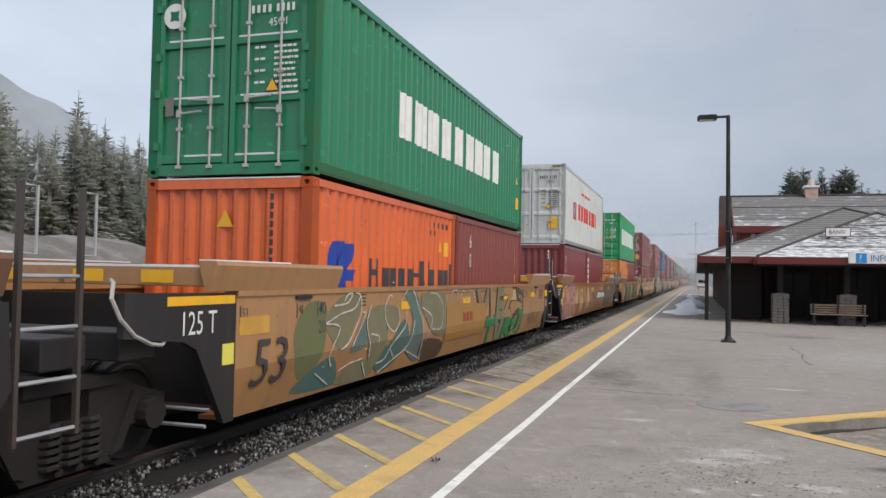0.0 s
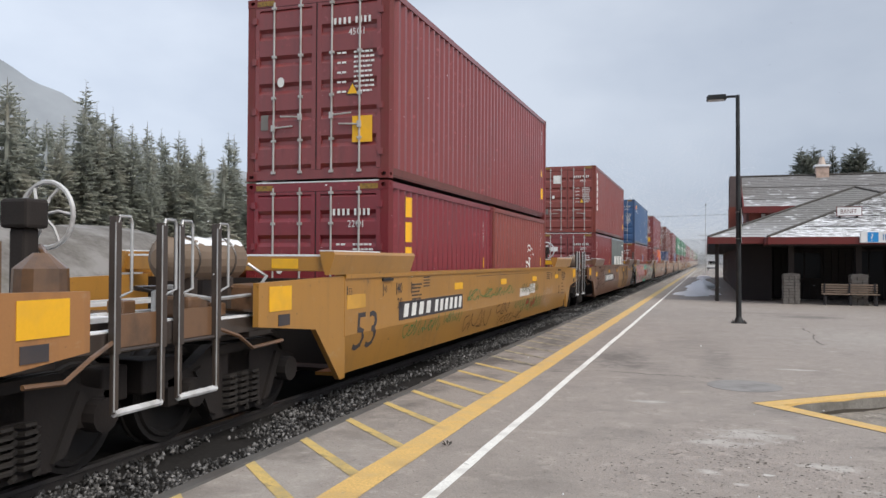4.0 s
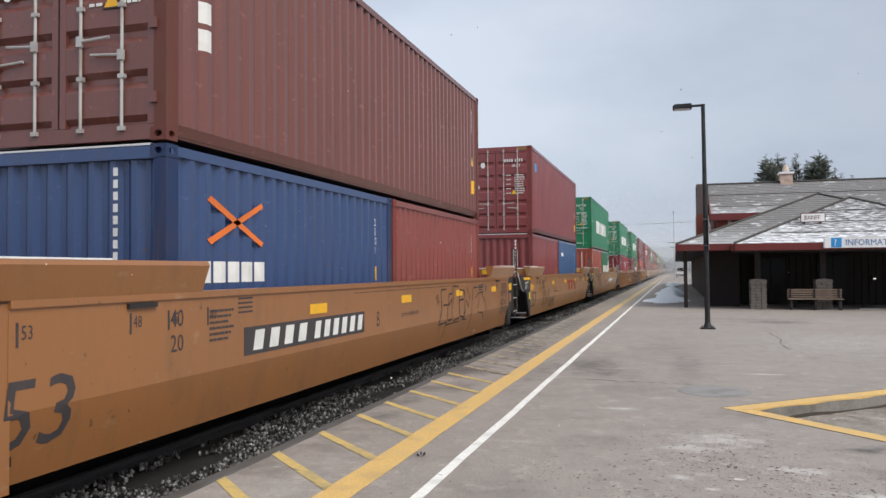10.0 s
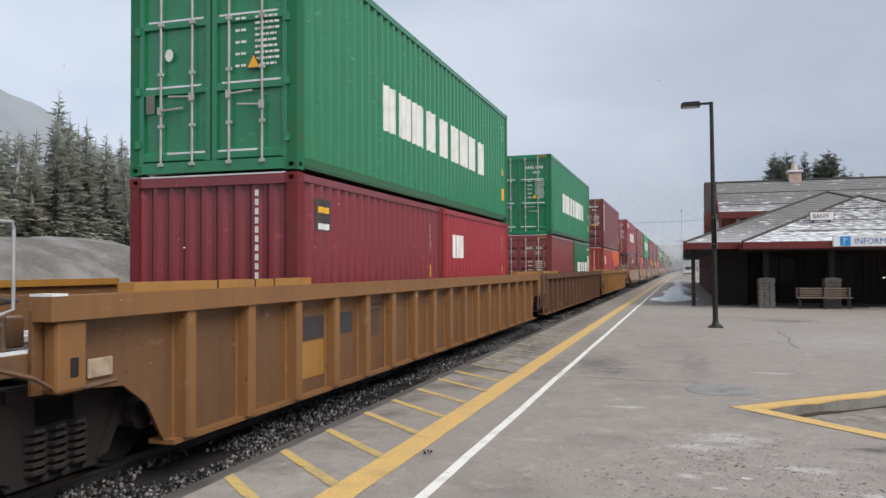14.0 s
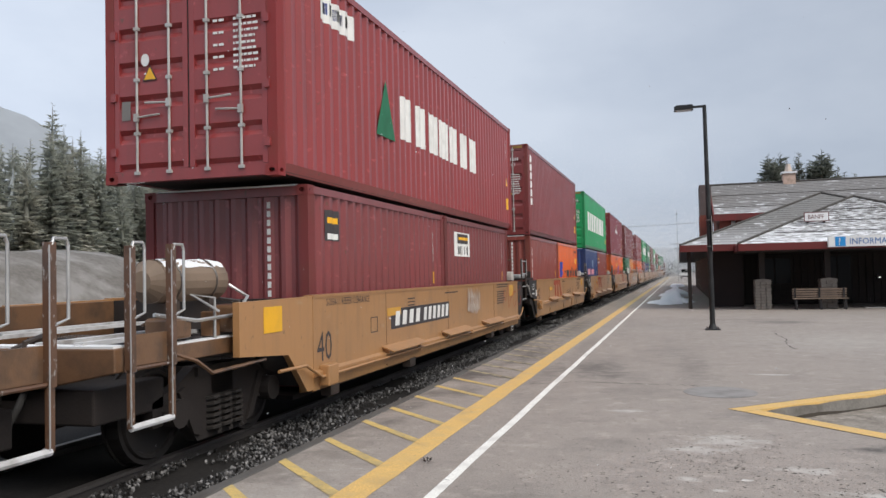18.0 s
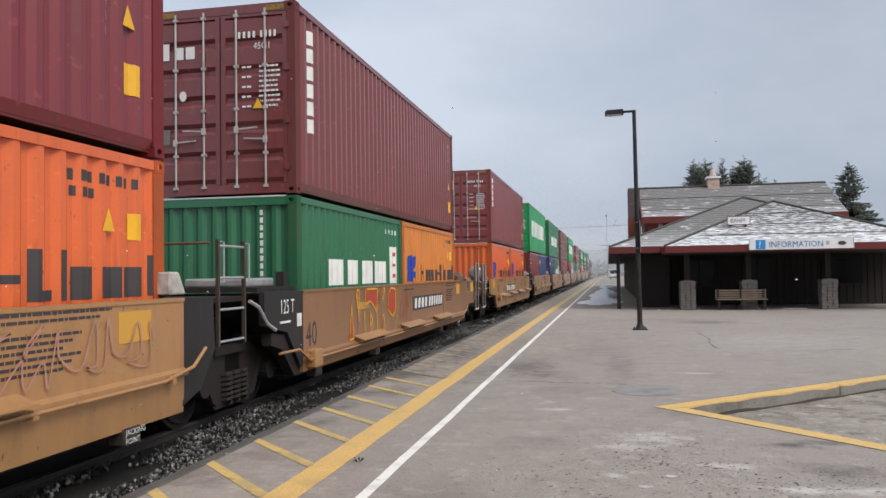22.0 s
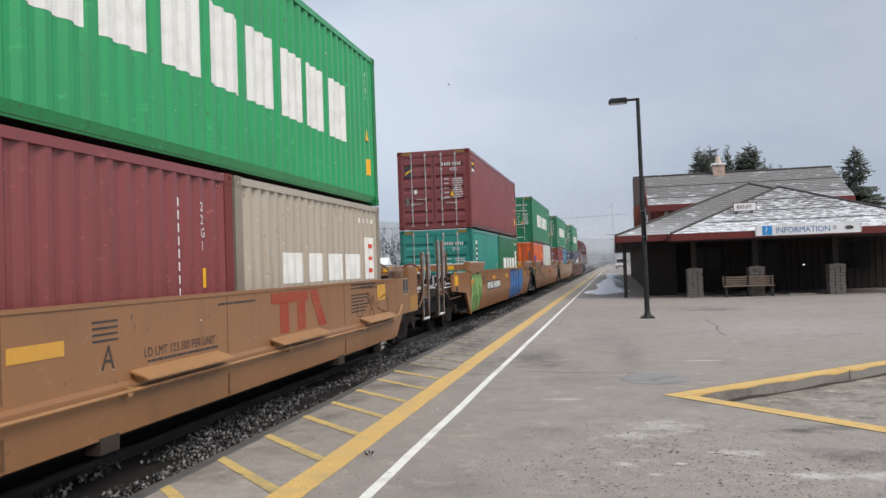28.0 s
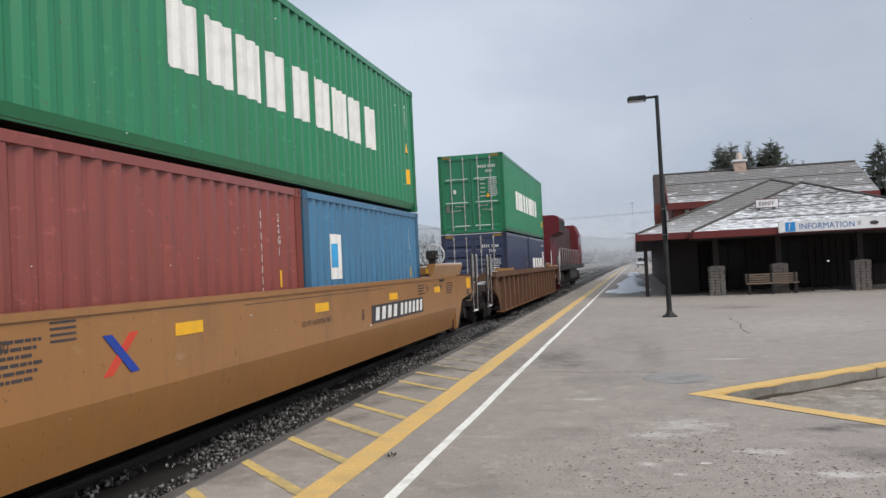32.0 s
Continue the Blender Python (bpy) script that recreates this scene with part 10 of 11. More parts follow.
        for k, (y, z) in enumerate(((-4.50, 0.95), (-3.0, 1.18), (-4.85, 0.55), (-3.30, 0.42), (-2.62, 0.40), (-5.6, 0.40), (-6.9, 0.8))):
            b = blob_rows(Build(), y, z, 0.12, 0.15, 0.1, 60 + k, 0.014)
            part("graffiti_fill", b, spray("green", SPRAYS["green"]), c, "green sprayed oval")
        part("graffiti_fill", Build().strip([[on_car(Vector((y, z)), 0.004) for z in (0.30, 0.42, 0.56, 0.7, 1.05)] for y in (-1.40, 1.80)]), CAR_PAINT["ochre"], c, "clean ochre panel")
        owner_mark(c, -1.25, 0.9, 0.56, 1.00, SIDE_X + 0.006)
        blotches(c, -1.4, 1.8, 0.10, 0.35, ("teal",), 5, 44)
        blotches(c, -1.3, 1.7, 1.12, 1.34, ("sand", "teal"), 4, 47)
        painted(c, ((1.10, 1.20), (1.39, 1.36), (2.3, 1.37), (4.4, 1.37), (6.0, 1.37), (6.35, 1.0), (6.73, 0.61), (6.3, 0.25), (4.0, 0.18), (1.9, 0.18), (0.86, 0.18), (1.15, 0.41), (1.46, 0.61), (1.16, 0.8)), "wine", 0.006, None, soft=False)
        for k, poly in enumerate((((1.17, 1.04), (1.22, 1.25), (1.39, 1.34), (1.48, 1.30), (1.44, 1.14), (1.29, 0.97)), ((0.98, 0.24), (1.16, 0.69), (1.49, 0.63), (1.32, 0.41), (1.13, 0.26)), ((1.51, 1.18), (1.61, 1.27), (2.29, 1.36), (2.33, 1.17), (1.9, 1.08), (1.83, 0.85), (1.88, 0.7), (2.08, 0.71), (2.08, 0.86), (2.4, 0.87), (2.43, 0.65), (2.26, 0.31), (1.92, 0.2), (1.64, 0.23), (1.51, 0.54)),
                                  ((2.51, 1.33), (2.79, 1.35), (2.86, 0.98), (3.03, 0.98), (3.01, 1.34), (3.31, 1.36), (3.43, 0.93), (3.26, 0.31), (2.91, 0.3), (3.04, 0.79), (2.82, 0.79), (2.63, 0.29), (2.41, 0.25), (2.52, 0.82)), ((3.44, 1.26), (4.13, 1.35), (4.17, 1.1), (3.83, 1.05), (3.76, 0.87), (4.29, 0.82), (4.28, 0.65), (3.94, 0.21), (3.51, 0.21), (3.62, 0.59)),
                                  ((4.39, 1.34), (4.69, 1.17), (5.01, 1.34), (5.18, 1.05), (5.02, 0.87), (5.19, 0.73), (5.09, 0.35), (4.61, 0.25), (4.26, 0.27), (4.44, 0.86)), ((5.24, 1.15), (5.6, 1.35), (6.1, 1.33), (6.14, 0.68), (5.76, 0.27), (5.38, 0.27), (5.2, 0.56)), ((6.18, 0.84), (6.65, 0.62), (6.37, 0.28), (6.08, 0.48)))):
            painted(c, poly, "silver", 0.009 + 0.0004 * k, "white", 0.013, False)
        painted(c, ((5.52, 0.98), (5.74, 1.08), (5.82, 0.75), (5.68, 0.52), (5.50, 0.62)), "wine", 0.014, "white", 0.010)
        painted(c, ((4.62, 0.66), (4.86, 0.66), (4.84, 0.48), (4.62, 0.44)), "wine", 0.014)
        for poly in (((0.49, 1.29), (0.54, 1.35), (0.65, 1.36), (0.73, 1.31), (0.54, 1.25)), ((0.69, 1.06), (0.76, 1.13), (0.96, 1.14), (1.02, 1.23), (1.11, 1.22), (1.11, 1.06)), ((-1.4, 0.36), (0.84, 0.40), (0.84, 0.18), (-1.4, 0.18)), ((6.25, 1.10), (6.79, 1.05), (7.1, 0.92), (6.95, 0.72), (6.65, 0.66), (6.35, 0.83)), ((6.4, 0.30), (6.62, 0.45), (7.3, 0.34), (7.0, 0.22)), ((7.15, 1.12), (7.3, 1.2), (7.42, 1.12), (7.28, 1.05)), ((7.6, 0.75), (7.75, 0.82), (7.85, 0.74), (7.72, 0.68))):
            painted(c, poly, "teal", 0.004)
        strokes(c, [[(y, z), (y + 0.02, z - d)] for y, z, d in ((1.30, 0.66, 0.2), (1.75, 1.28, 0.22), (2.1, 1.32, 0.16), (2.3, 0.84, 0.12), (2.62, 1.32, 0.2), (3.15, 1.33, 0.18), (3.6, 1.26, 0.2), (3.95, 1.31, 0.24), (4.55, 1.24, 0.15), (4.95, 1.28, 0.2), (5.75, 1.33, 0.2), (5.95, 1.33, 0.14), (5.4, 0.5, 0.18))], "white", 0.010, 0.017)
    elif i == 6:
        mark_plate(c, 1.48, 4.76, 0.68, 1.0)
        scrawl(c, -5.6, -3.95, 0.70, 0.98, "white", 51, 6, 0.012)
        scrawl(c, -0.6, 1.36, 1.02, 1.24, "cream", 53, 7, 0.012)
        scrawl(c, 1.55, 2.5, 1.10, 1.30, "cream", 54, 5, 0.006)
        scrawl(c, -7.5, -6.2, 0.5, 1.2, "teal", 52, 5, 0.02)
        stencil(c, "A", 0.30, 0.80, 0.74, shear=0.1, squeeze=0.8)
    elif i in (7, 9):
        if i == 7:
            mark_plate(c, -5.19, -1.94, 0.74, 1.03)
            strokes(c, (((2.25, 1.24), (1.88, 1.23), (1.93, 0.85), (1.74, 0.58), (2.3, 0.6), (2.35, 0.93), (2.05, 0.94)), ((2.65, 1.14), (2.42, 1.14), (2.4, 0.91), (2.63, 1.04), (2.64, 0.63), (2.37, 0.63)), ((3.13, 1.27), (2.72, 1.29), (2.72, 0.93)), ((3.59, 1.18), (3.22, 1.2), (3.22, 0.99), (3.52, 1.0)), ((3.19, 1.02), (3.19, 0.63), (2.75, 0.6)), ((3.61, 1.18), (3.63, 0.61), (3.24, 0.67))), "black", 0.018, 0.005, curved=False)
            strokes(c, (((3.81, 1.25), (4.03, 1.04), (3.92, 0.81), (3.73, 0.98)), ((3.81, 0.57), (3.42, 0.58), (3.66, 0.76)), ((4.32, 1.21), (4.11, 0.3)), ((2.3, 0.58), (2.17, 0.29)), ((1.57, 1.12), (1.69, 0.95)), ((1.63, 1.16), (1.75, 0.98)), ((2.23, 0.55), (3.26, 0.56)), ((4.36, 1.22), (5.29, 1.23)), ((4.53, 1.0), (4.89, 1.11), (4.85, 0.85), (4.66, 0.76)), ((5.09, 1.1), (5.5, 0.84), (5.55, 0.65)), ((4.71, 0.67), (5.18, 0.64), (5.39, 0.48))), "black", 0.014, 0.005, curved=False)
            for k in range(3):
                scrawl(c, 7.05, 7.95, 0.92 - 0.2 * k, 1.10 - 0.2 * k, "black", 75 + k, 5, 0.016)
            stencil(c, "LD LMT 118.500 PER UNIT", 0.09, -0.36, 0.86)
        else:
            mark_plate(c, 1.74, 4.72, 0.74, 1.06)
            strokes(c, (((-5.2, 1.2), (-4.9, 1.26), (-4.78, 1.25), (-4.63, 1.08), (-4.67, 1.32)), ((-4.68, 0.66), (-4.78, 0.98), (-4.70, 1.04), (-4.61, 0.91), (-4.75, 0.75), (-4.95, 0.84)), ((-4.45, 1.11), (-4.59, 0.96), (-4.45, 0.92), (-4.60, 0.76), (-4.35, 0.77)), ((-4.24, 1.12), (-4.36, 1.08), (-4.37, 0.98), (-4.22, 0.89), (-4.33, 0.74)), ((-4.04, 1.14), (-4.14, 0.97), (-3.99, 0.94), (-4.19, 0.80), (-3.92, 0.75)), ((-4.07, 1.35), (-3.90, 0.80)), ((-3.92, 1.28), (-3.62, 1.31), (-3.59, 1.18), (-3.80, 1.18), (-3.94, 1.30), (-3.61, 1.03), (-3.48, 0.74), (-3.57, 0.46)), ((-4.5, 1.22), (-4.35, 1.25), (-4.36, 1.19), (-4.5, 1.18)), ((-4.45, 0.70), (-4.1, 0.68)), ((-4.42, 0.62), (-4.15, 0.60))), "black", 0.016, 0.005)
            stencil(c, "GWG33A", 0.13, -3.56, 1.27)
            stencil(c, "LD LMT 118.500 PER UNIT", 0.105, -1.50, 0.84, squeeze=1.3)
            scrawl(c, 0.55, 2.7, 0.50, 0.66, "umber", 73, 12, 0.012)
            part("mark_box", outlined_box(0.34, 0.60, 0.82, 1.06), DARK_MARK, c, "thin dark stencilled frame")
            small_marks(c, -1.5, 0.79, 2, 1.3)
        stencil(c, "B" if i == 7 else "A", 0.32, -1.48 if i == 7 else 1.06, 0.78, shear=0.1, squeeze=0.8)
    elif i == 8:
        owner_mark(c, 0.48, 3.30, 0.76, 1.16)
        scrawl(c, 2.5, 3.5, 0.84, 1.18, "umber", 77, 5, 0.016)
        scrawl(c, 2.6, 3.5, 0.46, 0.74, "black", 78, 5, 0.016)
        scrawl(c, -6.0, -4.35, 0.42, 0.98, "umber", 71, 6, 0.022)
        scrawl(c, -4.4, -3.05, 0.28, 0.66, "umber", 72, 8, 0.024)
        stencil(c, "C", 0.32, -1.52, 0.80, shear=0.1, squeeze=0.8)
        stencil(c, "LD LMT 118.500 PER UNIT", 0.10, -3.38, 0.88)
        small_marks(c, -3.3, 0.82, 1, 1.2)
    elif i == 23:
        swollen(c, -8.05, -6.25, 0.10, 1.34, 3, ("lime",), "green", 81)
        mark_plate(c, -5.15, -1.97, 0.74, 1.04)
        painted(c, ((1.15, 1.30), (2.0, 1.36), (3.0, 1.34), (3.92, 1.32), (4.46, 1.26), (4.83, 1.37), (5.24, 1.33), (5.34, 0.95), (5.32, 0.53), (5.10, 0.28), (4.44, 0.22), (3.0, 0.20), (1.15, 0.20)), "deep_blue", 0.004)
        for k, dy in enumerate((-2.66, -1.78, -0.9, 0.0)):
            painted(c, [(y + dy, z) for y, z in ((3.84, 0.32), (3.92, 0.77), (4.01, 1.26), (4.29, 1.29), (4.51, 0.68), (4.45, 0.30), (4.16, 0.30), (4.20, 0.62), (4.05, 0.64), (4.00, 0.30))], "sky", 0.008 + 0.001 * k, "white", 0.009, False)
            painted(c, [(y + dy, z) for y, z in ((4.20, 1.16), (4.30, 1.20), (4.46, 0.66), (4.40, 0.36), (4.30, 0.40))], "mid_blue", 0.013 + 0.001 * k, None, soft=False)
        painted(c, ((4.64, 1.29), (4.88, 1.36), (5.16, 1.32), (5.22, 1.05), (5.0, 1.04), (4.98, 1.17), (4.88, 1.18), (4.8, 1.12), (4.85, 1.01), (5.12, 0.96), (5.29, 0.81), (5.27, 0.54), (5.05, 0.39), (4.8, 0.36), (4.53, 0.46), (4.51, 0.58), (4.67, 0.74), (4.83, 0.63), (4.97, 0.59), (5.0, 0.69), (4.79, 0.8), (4.61, 0.9), (4.57, 1.12)), "sky", 0.012, "white", 0.009, False)
        strokes(c, (((5.44, 1.02), (5.42, 0.92)), ((5.48, 1.03), (5.53, 0.88), (5.53, 0.74))), "deep_blue", 0.010, 0.006)
        stencil(c, "A", 0.32, -1.56, 0.82, shear=0.1, squeeze=0.8)
        stencil(c, "LD LMT 118.500 PER UNIT", 0.10, -0.45, 0.92)
    elif i == 24:
        owner_mark(c, 0.47, 2.41, 0.66, 1.15)
        stencil(c, "LD LMT 118.500 PER UNIT", 0.17, -4.75, 0.84)
        small_marks(c, -4.6, 0.78, 1, 2.4)
        stencil(c, "C", 0.34, -1.48, 0.78, shear=0.1, squeeze=0.8)
    elif i == 25:
        mark_plate(c, 1.98, 5.17, 0.74, 1.04)
        part("cross_emblem", Build().prism([(-4.72, 0.84), (-4.60, 0.84), (-4.24, 1.18), (-4.36, 1.18)], "x", SIDE_X, SIDE_X + 0.005), RED_MARK, c)
        part("cross_emblem", Build().prism([(-4.72, 1.18), (-4.60, 1.18), (-4.24, 0.84), (-4.36, 0.84)], "x", SIDE_X + 0.0055, SIDE_X + 0.008), BLUE_MARK, c, "blue and red crossed emblem")
        stencil(c, "B", 0.24, 1.5, 0.84, shear=0.1)
        stencil(c, "LD LMT 118.500 PER UNIT", 0.10, -0.8, 0.92)
    elif kind == "pad":
        if i in (13, 17, 18):
            y = -0.20 if i == 17 else -3.9
            mark_plate(c, y, y + 3.18, 0.79, 1.10)
        elif i in (14, 15):
            y = -3.1 if i == 14 else -2.85
            owner_mark(c, y, y + 1.88, 0.75, 1.33)
        else:
            owner_mark(c, 0.38, 2.30, 0.80, 1.33)
        if i in (13, 18, 22):
            stencil(c, "S-2054-11 REEFER CLEARANCE", 0.13, -6.2 if i != 22 else 3.9, 1.25, squeeze=0.82)
            part("mark_box", outlined_box(-4.72, -4.46, 0.80, 1.02) if i != 22 else outlined_box(3.75, 4.0, 0.79, 1.01), DARK_MARK, c, "thin dark stencilled frame")
        if i not in (13, 15, 17, 18):
            y = 0.08 if i == 14 else -2.38
            stencil(c, "LD LMT 123.300 PER UNIT", 0.125, y, 0.86, squeeze=0.92)
            small_marks(c, y + 0.06, 0.83, 1, 1.3)
            stencil(c, {14: "B", 16: "E", 19: "C", 20: "D", 21: "B", 22: "A"}[i], 0.30, 1.90 if i == 14 else -3.0, 0.82, shear=0.1, squeeze=0.9)
        if i == 15:
            stencil(c, "D", 0.3, 2.35, 0.92, squeeze=0.7)
        if i == 18:
            stencil(c, "B", 0.34, 0.55, 0.92, shear=0.1, squeeze=0.8)
            part("cross_emblem", Build().prism([(1.8, 0.95), (1.88, 0.95), (2.15, 1.22), (2.07, 1.22)], "x", SIDE_X, SIDE_X + 0.005), RED_MARK, c)
            part("cross_emblem", Build().prism([(1.8, 1.22), (1.88, 1.22), (2.15, 0.95), (2.07, 0.95)], "x", SIDE_X + 0.0055, SIDE_X + 0.008), BLUE_MARK, c, "blue and red crossed emblem")
        part("reflective_patch", Build().box(SIDE_X, SIDE_X + 0.005, 4.9, 5.4, 1.02, 1.30), FADED, c)
        part("reflective_patch", Build().box(SIDE_X, SIDE_X + 0.005, -4.05, -3.45, 1.00, 1.12), FADED, c)
        small_marks(c, -0.98, 1.28, 1, 0.9)
        framed_rows(c, -3.1, 1.24, 0.34, 0.16)
        small_marks(c, 3.45, 1.35, 2, 1.35)
        small_marks(c, 3.45, 1.18, 6, 0.95)
        if i == 15:
            strokes(c, (((-4.90, 1.34), (-4.90, 0.52)), ((-4.42, 1.34), (-4.30, 0.98)), ((-4.52, 0.62), (-4.42, 0.90), (-4.30, 0.88)), ((-4.52, 0.62), (-4.40, 0.55)), ((-3.70, 1.33), (-3.66, 1.10), (-3.45, 1.05)), ((-3.55, 1.14), (-3.42, 1.30), (-3.2, 1.33), (-3.0, 1.3))), "yellow", 0.035, 0.008, True)
            strokes(c, (((-4.98, 1.34), (-5.0, 0.50)), ((-4.45, 1.34), (-4.34, 0.98)), ((-4.56, 0.82), (-4.48, 0.56)), ((-3.78, 1.33), (-3.80, 0.58)), ((-3.76, 1.02), (-3.4, 1.02), (-3.15, 0.86), (-3.25, 0.68), (-3.4, 0.74), (-3.4, 0.98)), ((-3.55, 1.16), (-3.3, 1.26), (-3.05, 1.16), (-2.95, 0.9))), "red", 0.022, 0.012, True)
            painted(c, ((-3.38, 0.98), (-3.18, 0.92), (-3.2, 0.75), (-3.36, 0.74)), "yellow", 0.006, None, flat=True)
            for y in (-1.02, -0.9, -0.78, -0.66, -0.54):
                strokes(c, (((y, 1.33), (y + 0.04, 1.05), (y, 0.62)),), "red", 0.012, 0.006, True)
            scrawl(c, 0.1, 1.5, 0.85, 1.3, "red", 95, 5, 0.012, True)
            strokes(c, [[(3.0 + 0.13 * k, 1.34), (3.05 + 0.13 * k, 0.66 + 0.03 * (k % 4))] for k in range(15)], "chalk", 0.016, 0.006, True)
        if i == 16:
            scrawl(c, 3.0, 5.6, 0.8, 1.3, "pink", 93, 8, 0.014, True)
        if i == 17:
            for k, poly in enumerate((((-4.56, 0.52), (-4.44, 1.11), (-4.33, 0.52)), ((-4.16, 1.34), (-4.06, 0.84), (-4.02, 1.34)), ((-3.65, 1.34), (-2.92, 1.34), (-2.96, 0.91), (-3.36, 1.12), (-3.68, 1.08)), ((-3.39, 0.92), (-3.25, 0.77), (-3.39, 0.66)), ((-2.57, 1.34), (-2.39, 1.34), (-2.6, 1.1)), ((-2.21, 1.19), (-1.98, 1.34), (-1.66, 1.3), (-1.66, 0.86), (-1.91, 0.77), (-2.22, 0.92)), ((-2.6, 0.82), (-2.5, 0.82), (-2.45, 0.50), (-2.58, 0.50)))):
                painted(c, poly, "red", 0.005 + 0.0006 * k, "yellow", 0.018, False, True)
            strokes(c, (((-4.2, 1.3), (-4.05, 0.80)), ((-3.75, 0.95), (-3.72, 0.55)), ((-2.98, 0.9), (-2.95, 0.55)), ((-3.3, 0.62), (-3.4, 0.52)), ((-1.75, 0.5), (-1.5, 0.85), (-1.48, 1.3))), "yellow", 0.020, 0.013, True)
            scrawl(c, -1.35, -0.3, 0.60, 1.25, "red", 94, 4, 0.016, True)
        if i == 20:
            strokes(c, (((-2.06, 1.27), (-1.98, 1.10), (-1.90, 1.24), (-1.82, 1.08), (-1.74, 1.22)), ((-1.70, 1.10), (-1.60, 1.24), (-1.52, 1.12), (-1.66, 1.14)), ((-1.48, 1.08), (-1.45, 1.26), (-1.27, 1.30), (-1.30, 1.20), (-1.45, 1.17), (-0.92, 0.95), (-0.90, 1.02), (-1.02, 1.15), (-0.92, 1.26))), "black", 0.014, 0.006, True)
        if i == 13:
            scrawl(c, 0.6, 1.6, 0.8, 1.32, "white", 98, 9, 0.018, True)
            scrawl(c, 4.0, 6.3, 0.72, 1.28, "red", 91, 4, 0.014, True)
        if i == 22:
            strokes(c, (((4.23, 1.12), (4.38, 1.02), (4.30, 1.19), (4.46, 1.09), (4.48, 0.93), (4.63, 1.12), (4.67, 0.91)), ((4.95, 1.09), (4.85, 0.92)), ((4.4, 0.8), (4.52, 0.9), (4.67, 0.82), (4.5, 0.76)), ((4.83, 0.90), (5.47, 0.78), (5.55, 0.96), (5.37, 1.11), (5.06, 1.05))), "umber", 0.014, 0.006, True)
    elif kind == "ribbed" and i == 12:
        for k, (poly, col) in enumerate(((((0.05, 0.30), (0.62, 0.22), (0.66, 1.02), (0.20, 1.18)), "tan_shade"), (((0.16, 0.34), (0.34, 0.30), (0.60, 0.96), (0.44, 1.02)), "grey_green"), (((0.84, 0.20), (1.62, 0.24), (1.66, 0.90), (1.20, 1.16), (0.86, 1.06)), "moss"),
                                         (((0.90, 0.30), (1.06, 0.26), (1.46, 0.84), (1.30, 0.98)), "umber"), (((1.34, 0.26), (1.52, 0.26), (1.20, 1.00), (1.06, 0.94)), "grey_green"), (((1.88, 0.42), (2.55, 0.36), (2.45, 0.94), (1.90, 1.16)), "ash"), (((1.96, 0.46), (2.14, 0.44), (2.30, 0.84), (2.12, 0.94)), "umber"))):
            part("graffiti_patch", Build().prism([(y, z) for y, z in poly], "x", 1.3605 + 0.0006 * k, 1.3635 + 0.0006 * k), spray(col, SPRAYS[col]), c, "blurred sprayed patch")
    elif kind == "ribbed" and i == 10:
        part("mark_patch", Build().box(1.3605, 1.364, -6.30, -5.66, 0.28, 0.72), CAR_PAINT["yellow"], c, "patch of brighter ochre paint")
        for p, q in ((-6.22, -5.66), (-5.30, -4.75)):
            part("mark_patch", Build().box(1.3605, 1.364, p, q, 0.74, 1.02), DARK_MARK, c, "worn dark patch")
        part("mark_patch", Build().box(1.3605, 1.364, -4.25, -3.75, 0.62, 1.0), spray("umber", SPRAYS["umber"]), c)


def make_train():
    first = UNITS[0][0] + F / 2 - 19.53
    c, wl = smooth_car("brown", 9.78, J, J)
    decorate(-1, c, wl, "smooth")
    MOVING.append((c, first, 0.0))
    for i, (near, kind, paint, a, b, up, low) in enumerate(UNITS):
        length = S45 if up[4] == "pine" else F
        y = near + length / 2
        hp = {"smooth": 9.78, "short": 8.6, "pad": 7.84, "ribbed": 9.8}[kind]
        if kind in ("smooth", "short"):
            c, wl = smooth_car(paint, hp, a, b, i == 23)
        elif kind == "pad":
            c, wl = pad_car(paint, hp, a, b, ((-4.3, -2.65), (-1.25, 0.5), (1.85, 3.68)) if i < 18 else ((-6.1, -4.55), (-2.6, -1.0), (0.3, 2.0), (3.87, 5.6)) if i == 18 else ((-2.6, -1.0), (0.3, 2.0), (3.87, 5.6)), 0.44 if i in (13, 15, 17) else 0.64, {14: 1.2, 19: 3.03}.get(i), i == 22)
        else:
            c, wl = ribbed_car(paint, hp, a, b)
        decorate(i, c, wl, kind)
        MOVING.append((c, y, 0.0))
        box = container(up[0], length, up[1], up[2], up[3], up[4], i * 5, "stacked on shorter ones")
        MOVING.append((box, y, UPPER_Z))
        for k, (colour, doors, dstyle, sstyle) in enumerate(low):
            box = container(colour, T, STD, doors, dstyle, sstyle, i * 5 + k + 1, "sitting low in the well car")
            MOVING.append((box, y + (-1, 1)[k] * (T / 2 + 0.035), LOWER_Z))
            if sstyle == "yellow_bars":
                b2 = Build()
                for z in (1.28, 1.68, 2.08):
                    on_side(b2, T, -2.3, -2.0, z, z + 0.32)
                part("painted_name", b2, YELLOW_TAPE, box, "upright yellow painted bars")
            if sstyle == "blue_column":
                part("painted_name", column_bars(Build(), T, -2.45, 2.3, 4, 0.2, 0.22, 0.05), BLUE_MARK, box, "upright blue painted bars")
            if sstyle == "small_white":
                word_bars(box, WHITE, T, -2.3, -1.5, 1.95, 2.1, 4, 3)
    MOVING.append((make_loco(), 543.3, 0.0))


make_train()


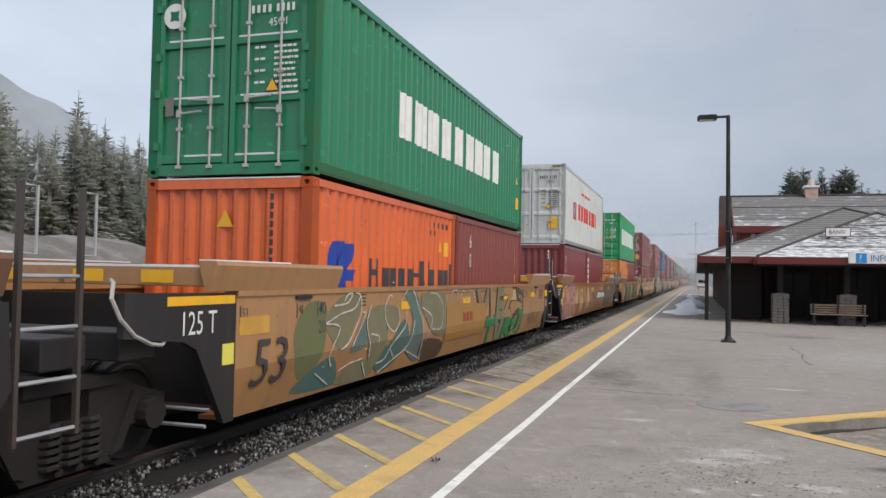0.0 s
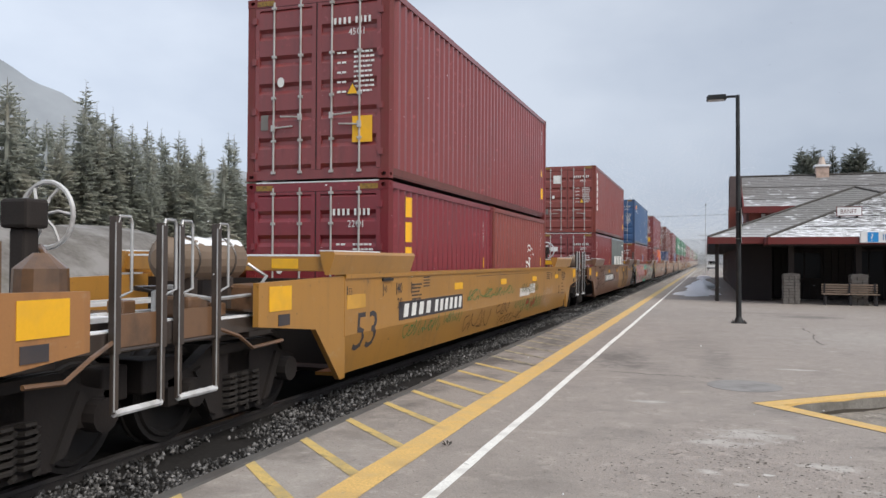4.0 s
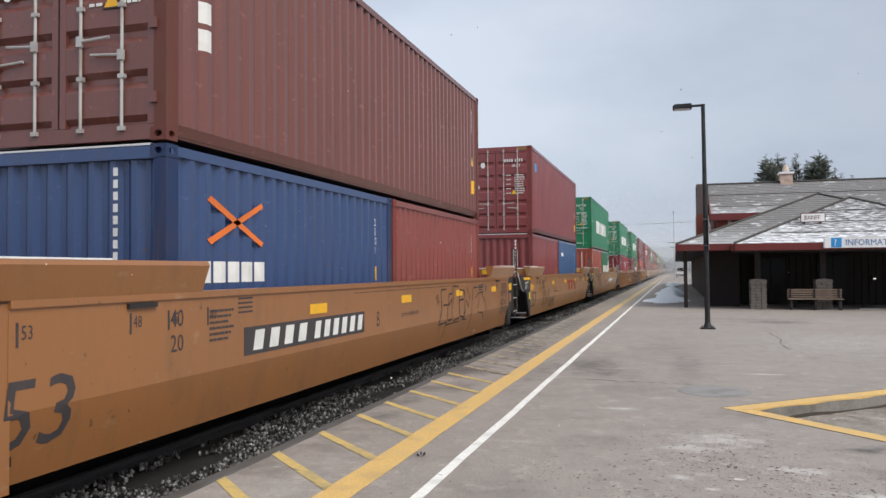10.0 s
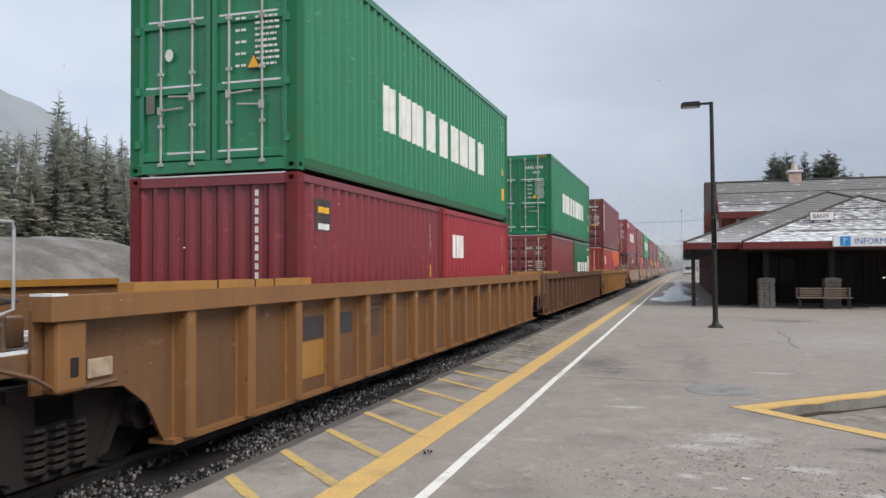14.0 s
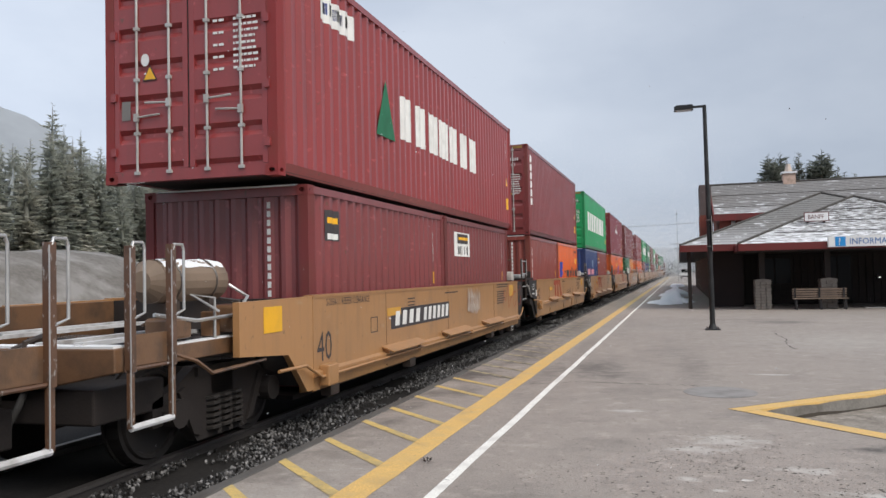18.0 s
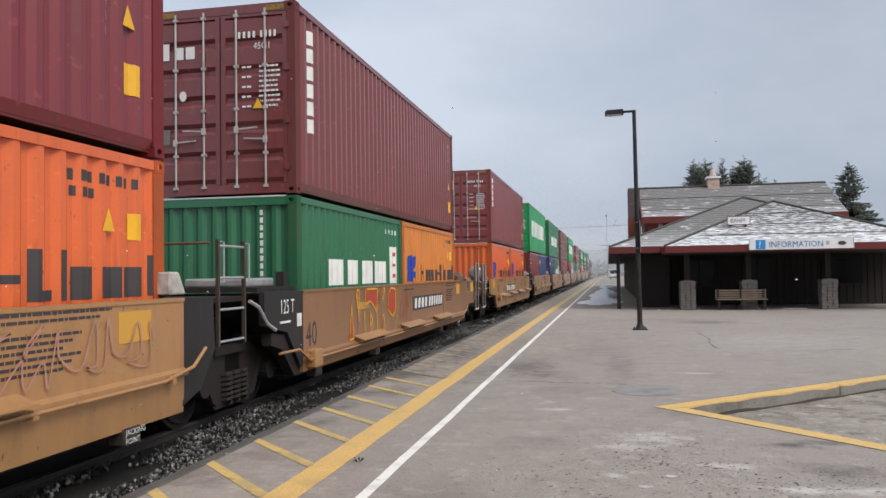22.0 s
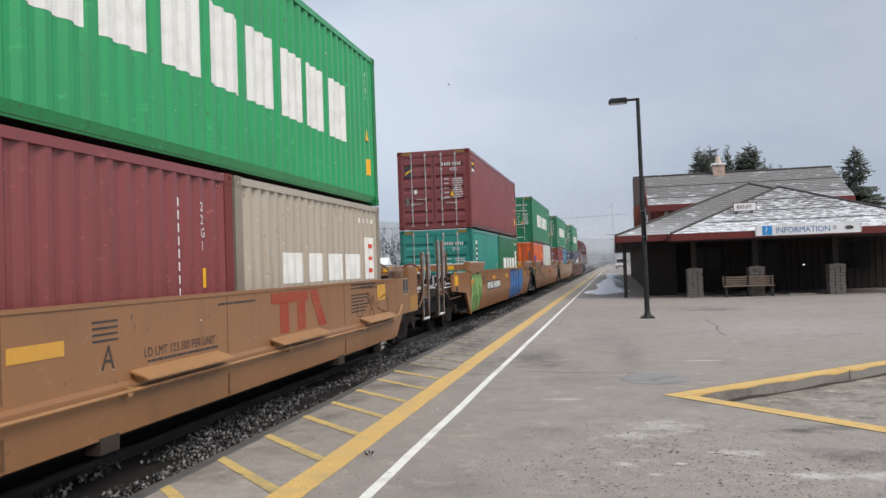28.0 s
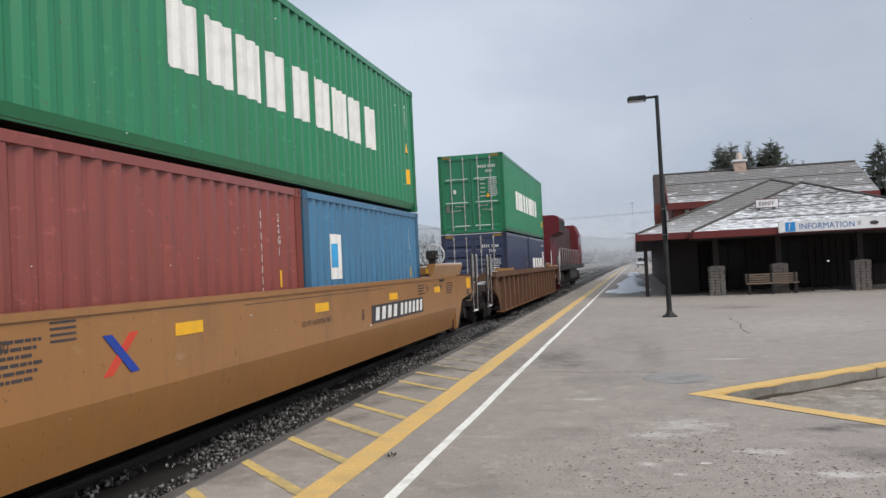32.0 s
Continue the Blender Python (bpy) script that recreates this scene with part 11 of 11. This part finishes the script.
def make_snowfall():
    """Fine flakes in the air; the whole fall drifts down."""
    r = random.Random(77)
    b = Build()
    for i in range(3600):
        y = 1.6 + 16 * r.random() ** 1.4
        x = r.uniform(-0.62, 0.30) * y + r.uniform(-0.5, 0.5)
        z = r.uniform(-1, 50)
        s = r.uniform(0.0014, 0.0030)
        b.face((x - s, y, z), (x + s, y, z), (x, y + s, z + 1.5 * s))
        b.face((x - s, y, z), (x, y + s, z + 1.5 * s), (x, y - s, z + s))
        b.face((x + s, y, z), (x, y - s, z + s), (x, y + s, z + 1.5 * s))
    me = bpy.data.meshes.new("falling_snow")
    me.from_pydata(b.v, [], b.f)
    me.materials.append(SNOW)
    return tagged(part("falling_snow", me, None, None), "sparse fine snowflakes falling through the air", "snow", kind="stuff")


FLAKES = make_snowfall()


def make_snow_mist():
    """Fine dense snow in the air far down the line, where it swallows the train."""
    rng = np.random.default_rng(5)
    count = 210000
    y = 1 / (1 / 55 - rng.random(count) * (1 / 55 - 1 / 360))
    at = np.stack([rng.uniform(-15, 4, count), y, rng.uniform(-0.5, 12, count)], 1)
    tri = rng.normal(size=(count, 3, 3))
    tri /= np.linalg.norm(tri, axis=2, keepdims=True)
    v = (at[:, None, :] + tri * (0.00033 * y)[:, None, None]).reshape(-1, 3)
    me = bpy.data.meshes.new("snow_mist")
    me.vertices.add(3 * count)
    me.vertices.foreach_set("co", v.ravel())
    me.loops.add(3 * count)
    me.loops.foreach_set("vertex_index", np.arange(3 * count))
    me.polygons.add(count)
    me.polygons.foreach_set("loop_start", np.arange(0, 3 * count, 3))
    me.update(calc_edges=True)
    flake = mat("snow_flake", (0.88, 0.89, 0.90), 0.9, dirt=0.0, bump=0.0, vary=0.02, spec=0.0, seeded=False)
    let_light_through(flake, (0.9, 0.91, 0.92), 0.5)
    me.materials.append(flake)
    tagged(part("snow_mist", me, None, None), "fine snow mist hanging over the far end of the line", "snow", kind="stuff")


make_snow_mist()


def motions():
    """The train runs towards the camera's side and past it; the snow falls."""
    times = (0, 4, 8, 12, 16, 20, 24, 28, 32)
    for ob, y, z in MOVING:
        walk(ob, [(t, pose(XC, y - speed_row(t), z)) for t in times])
    walk(FLAKES, [(t, pose(-0.02 * t, -0.01 * t, -1.35 * t)) for t in (0, 16, 32)])


for ob in bpy.data.objects:
    if ob.name.split(".")[0] in ("stencil_panel", "code_column", "code_marking"):
        tagged(ob, kind="stuff")
motions()
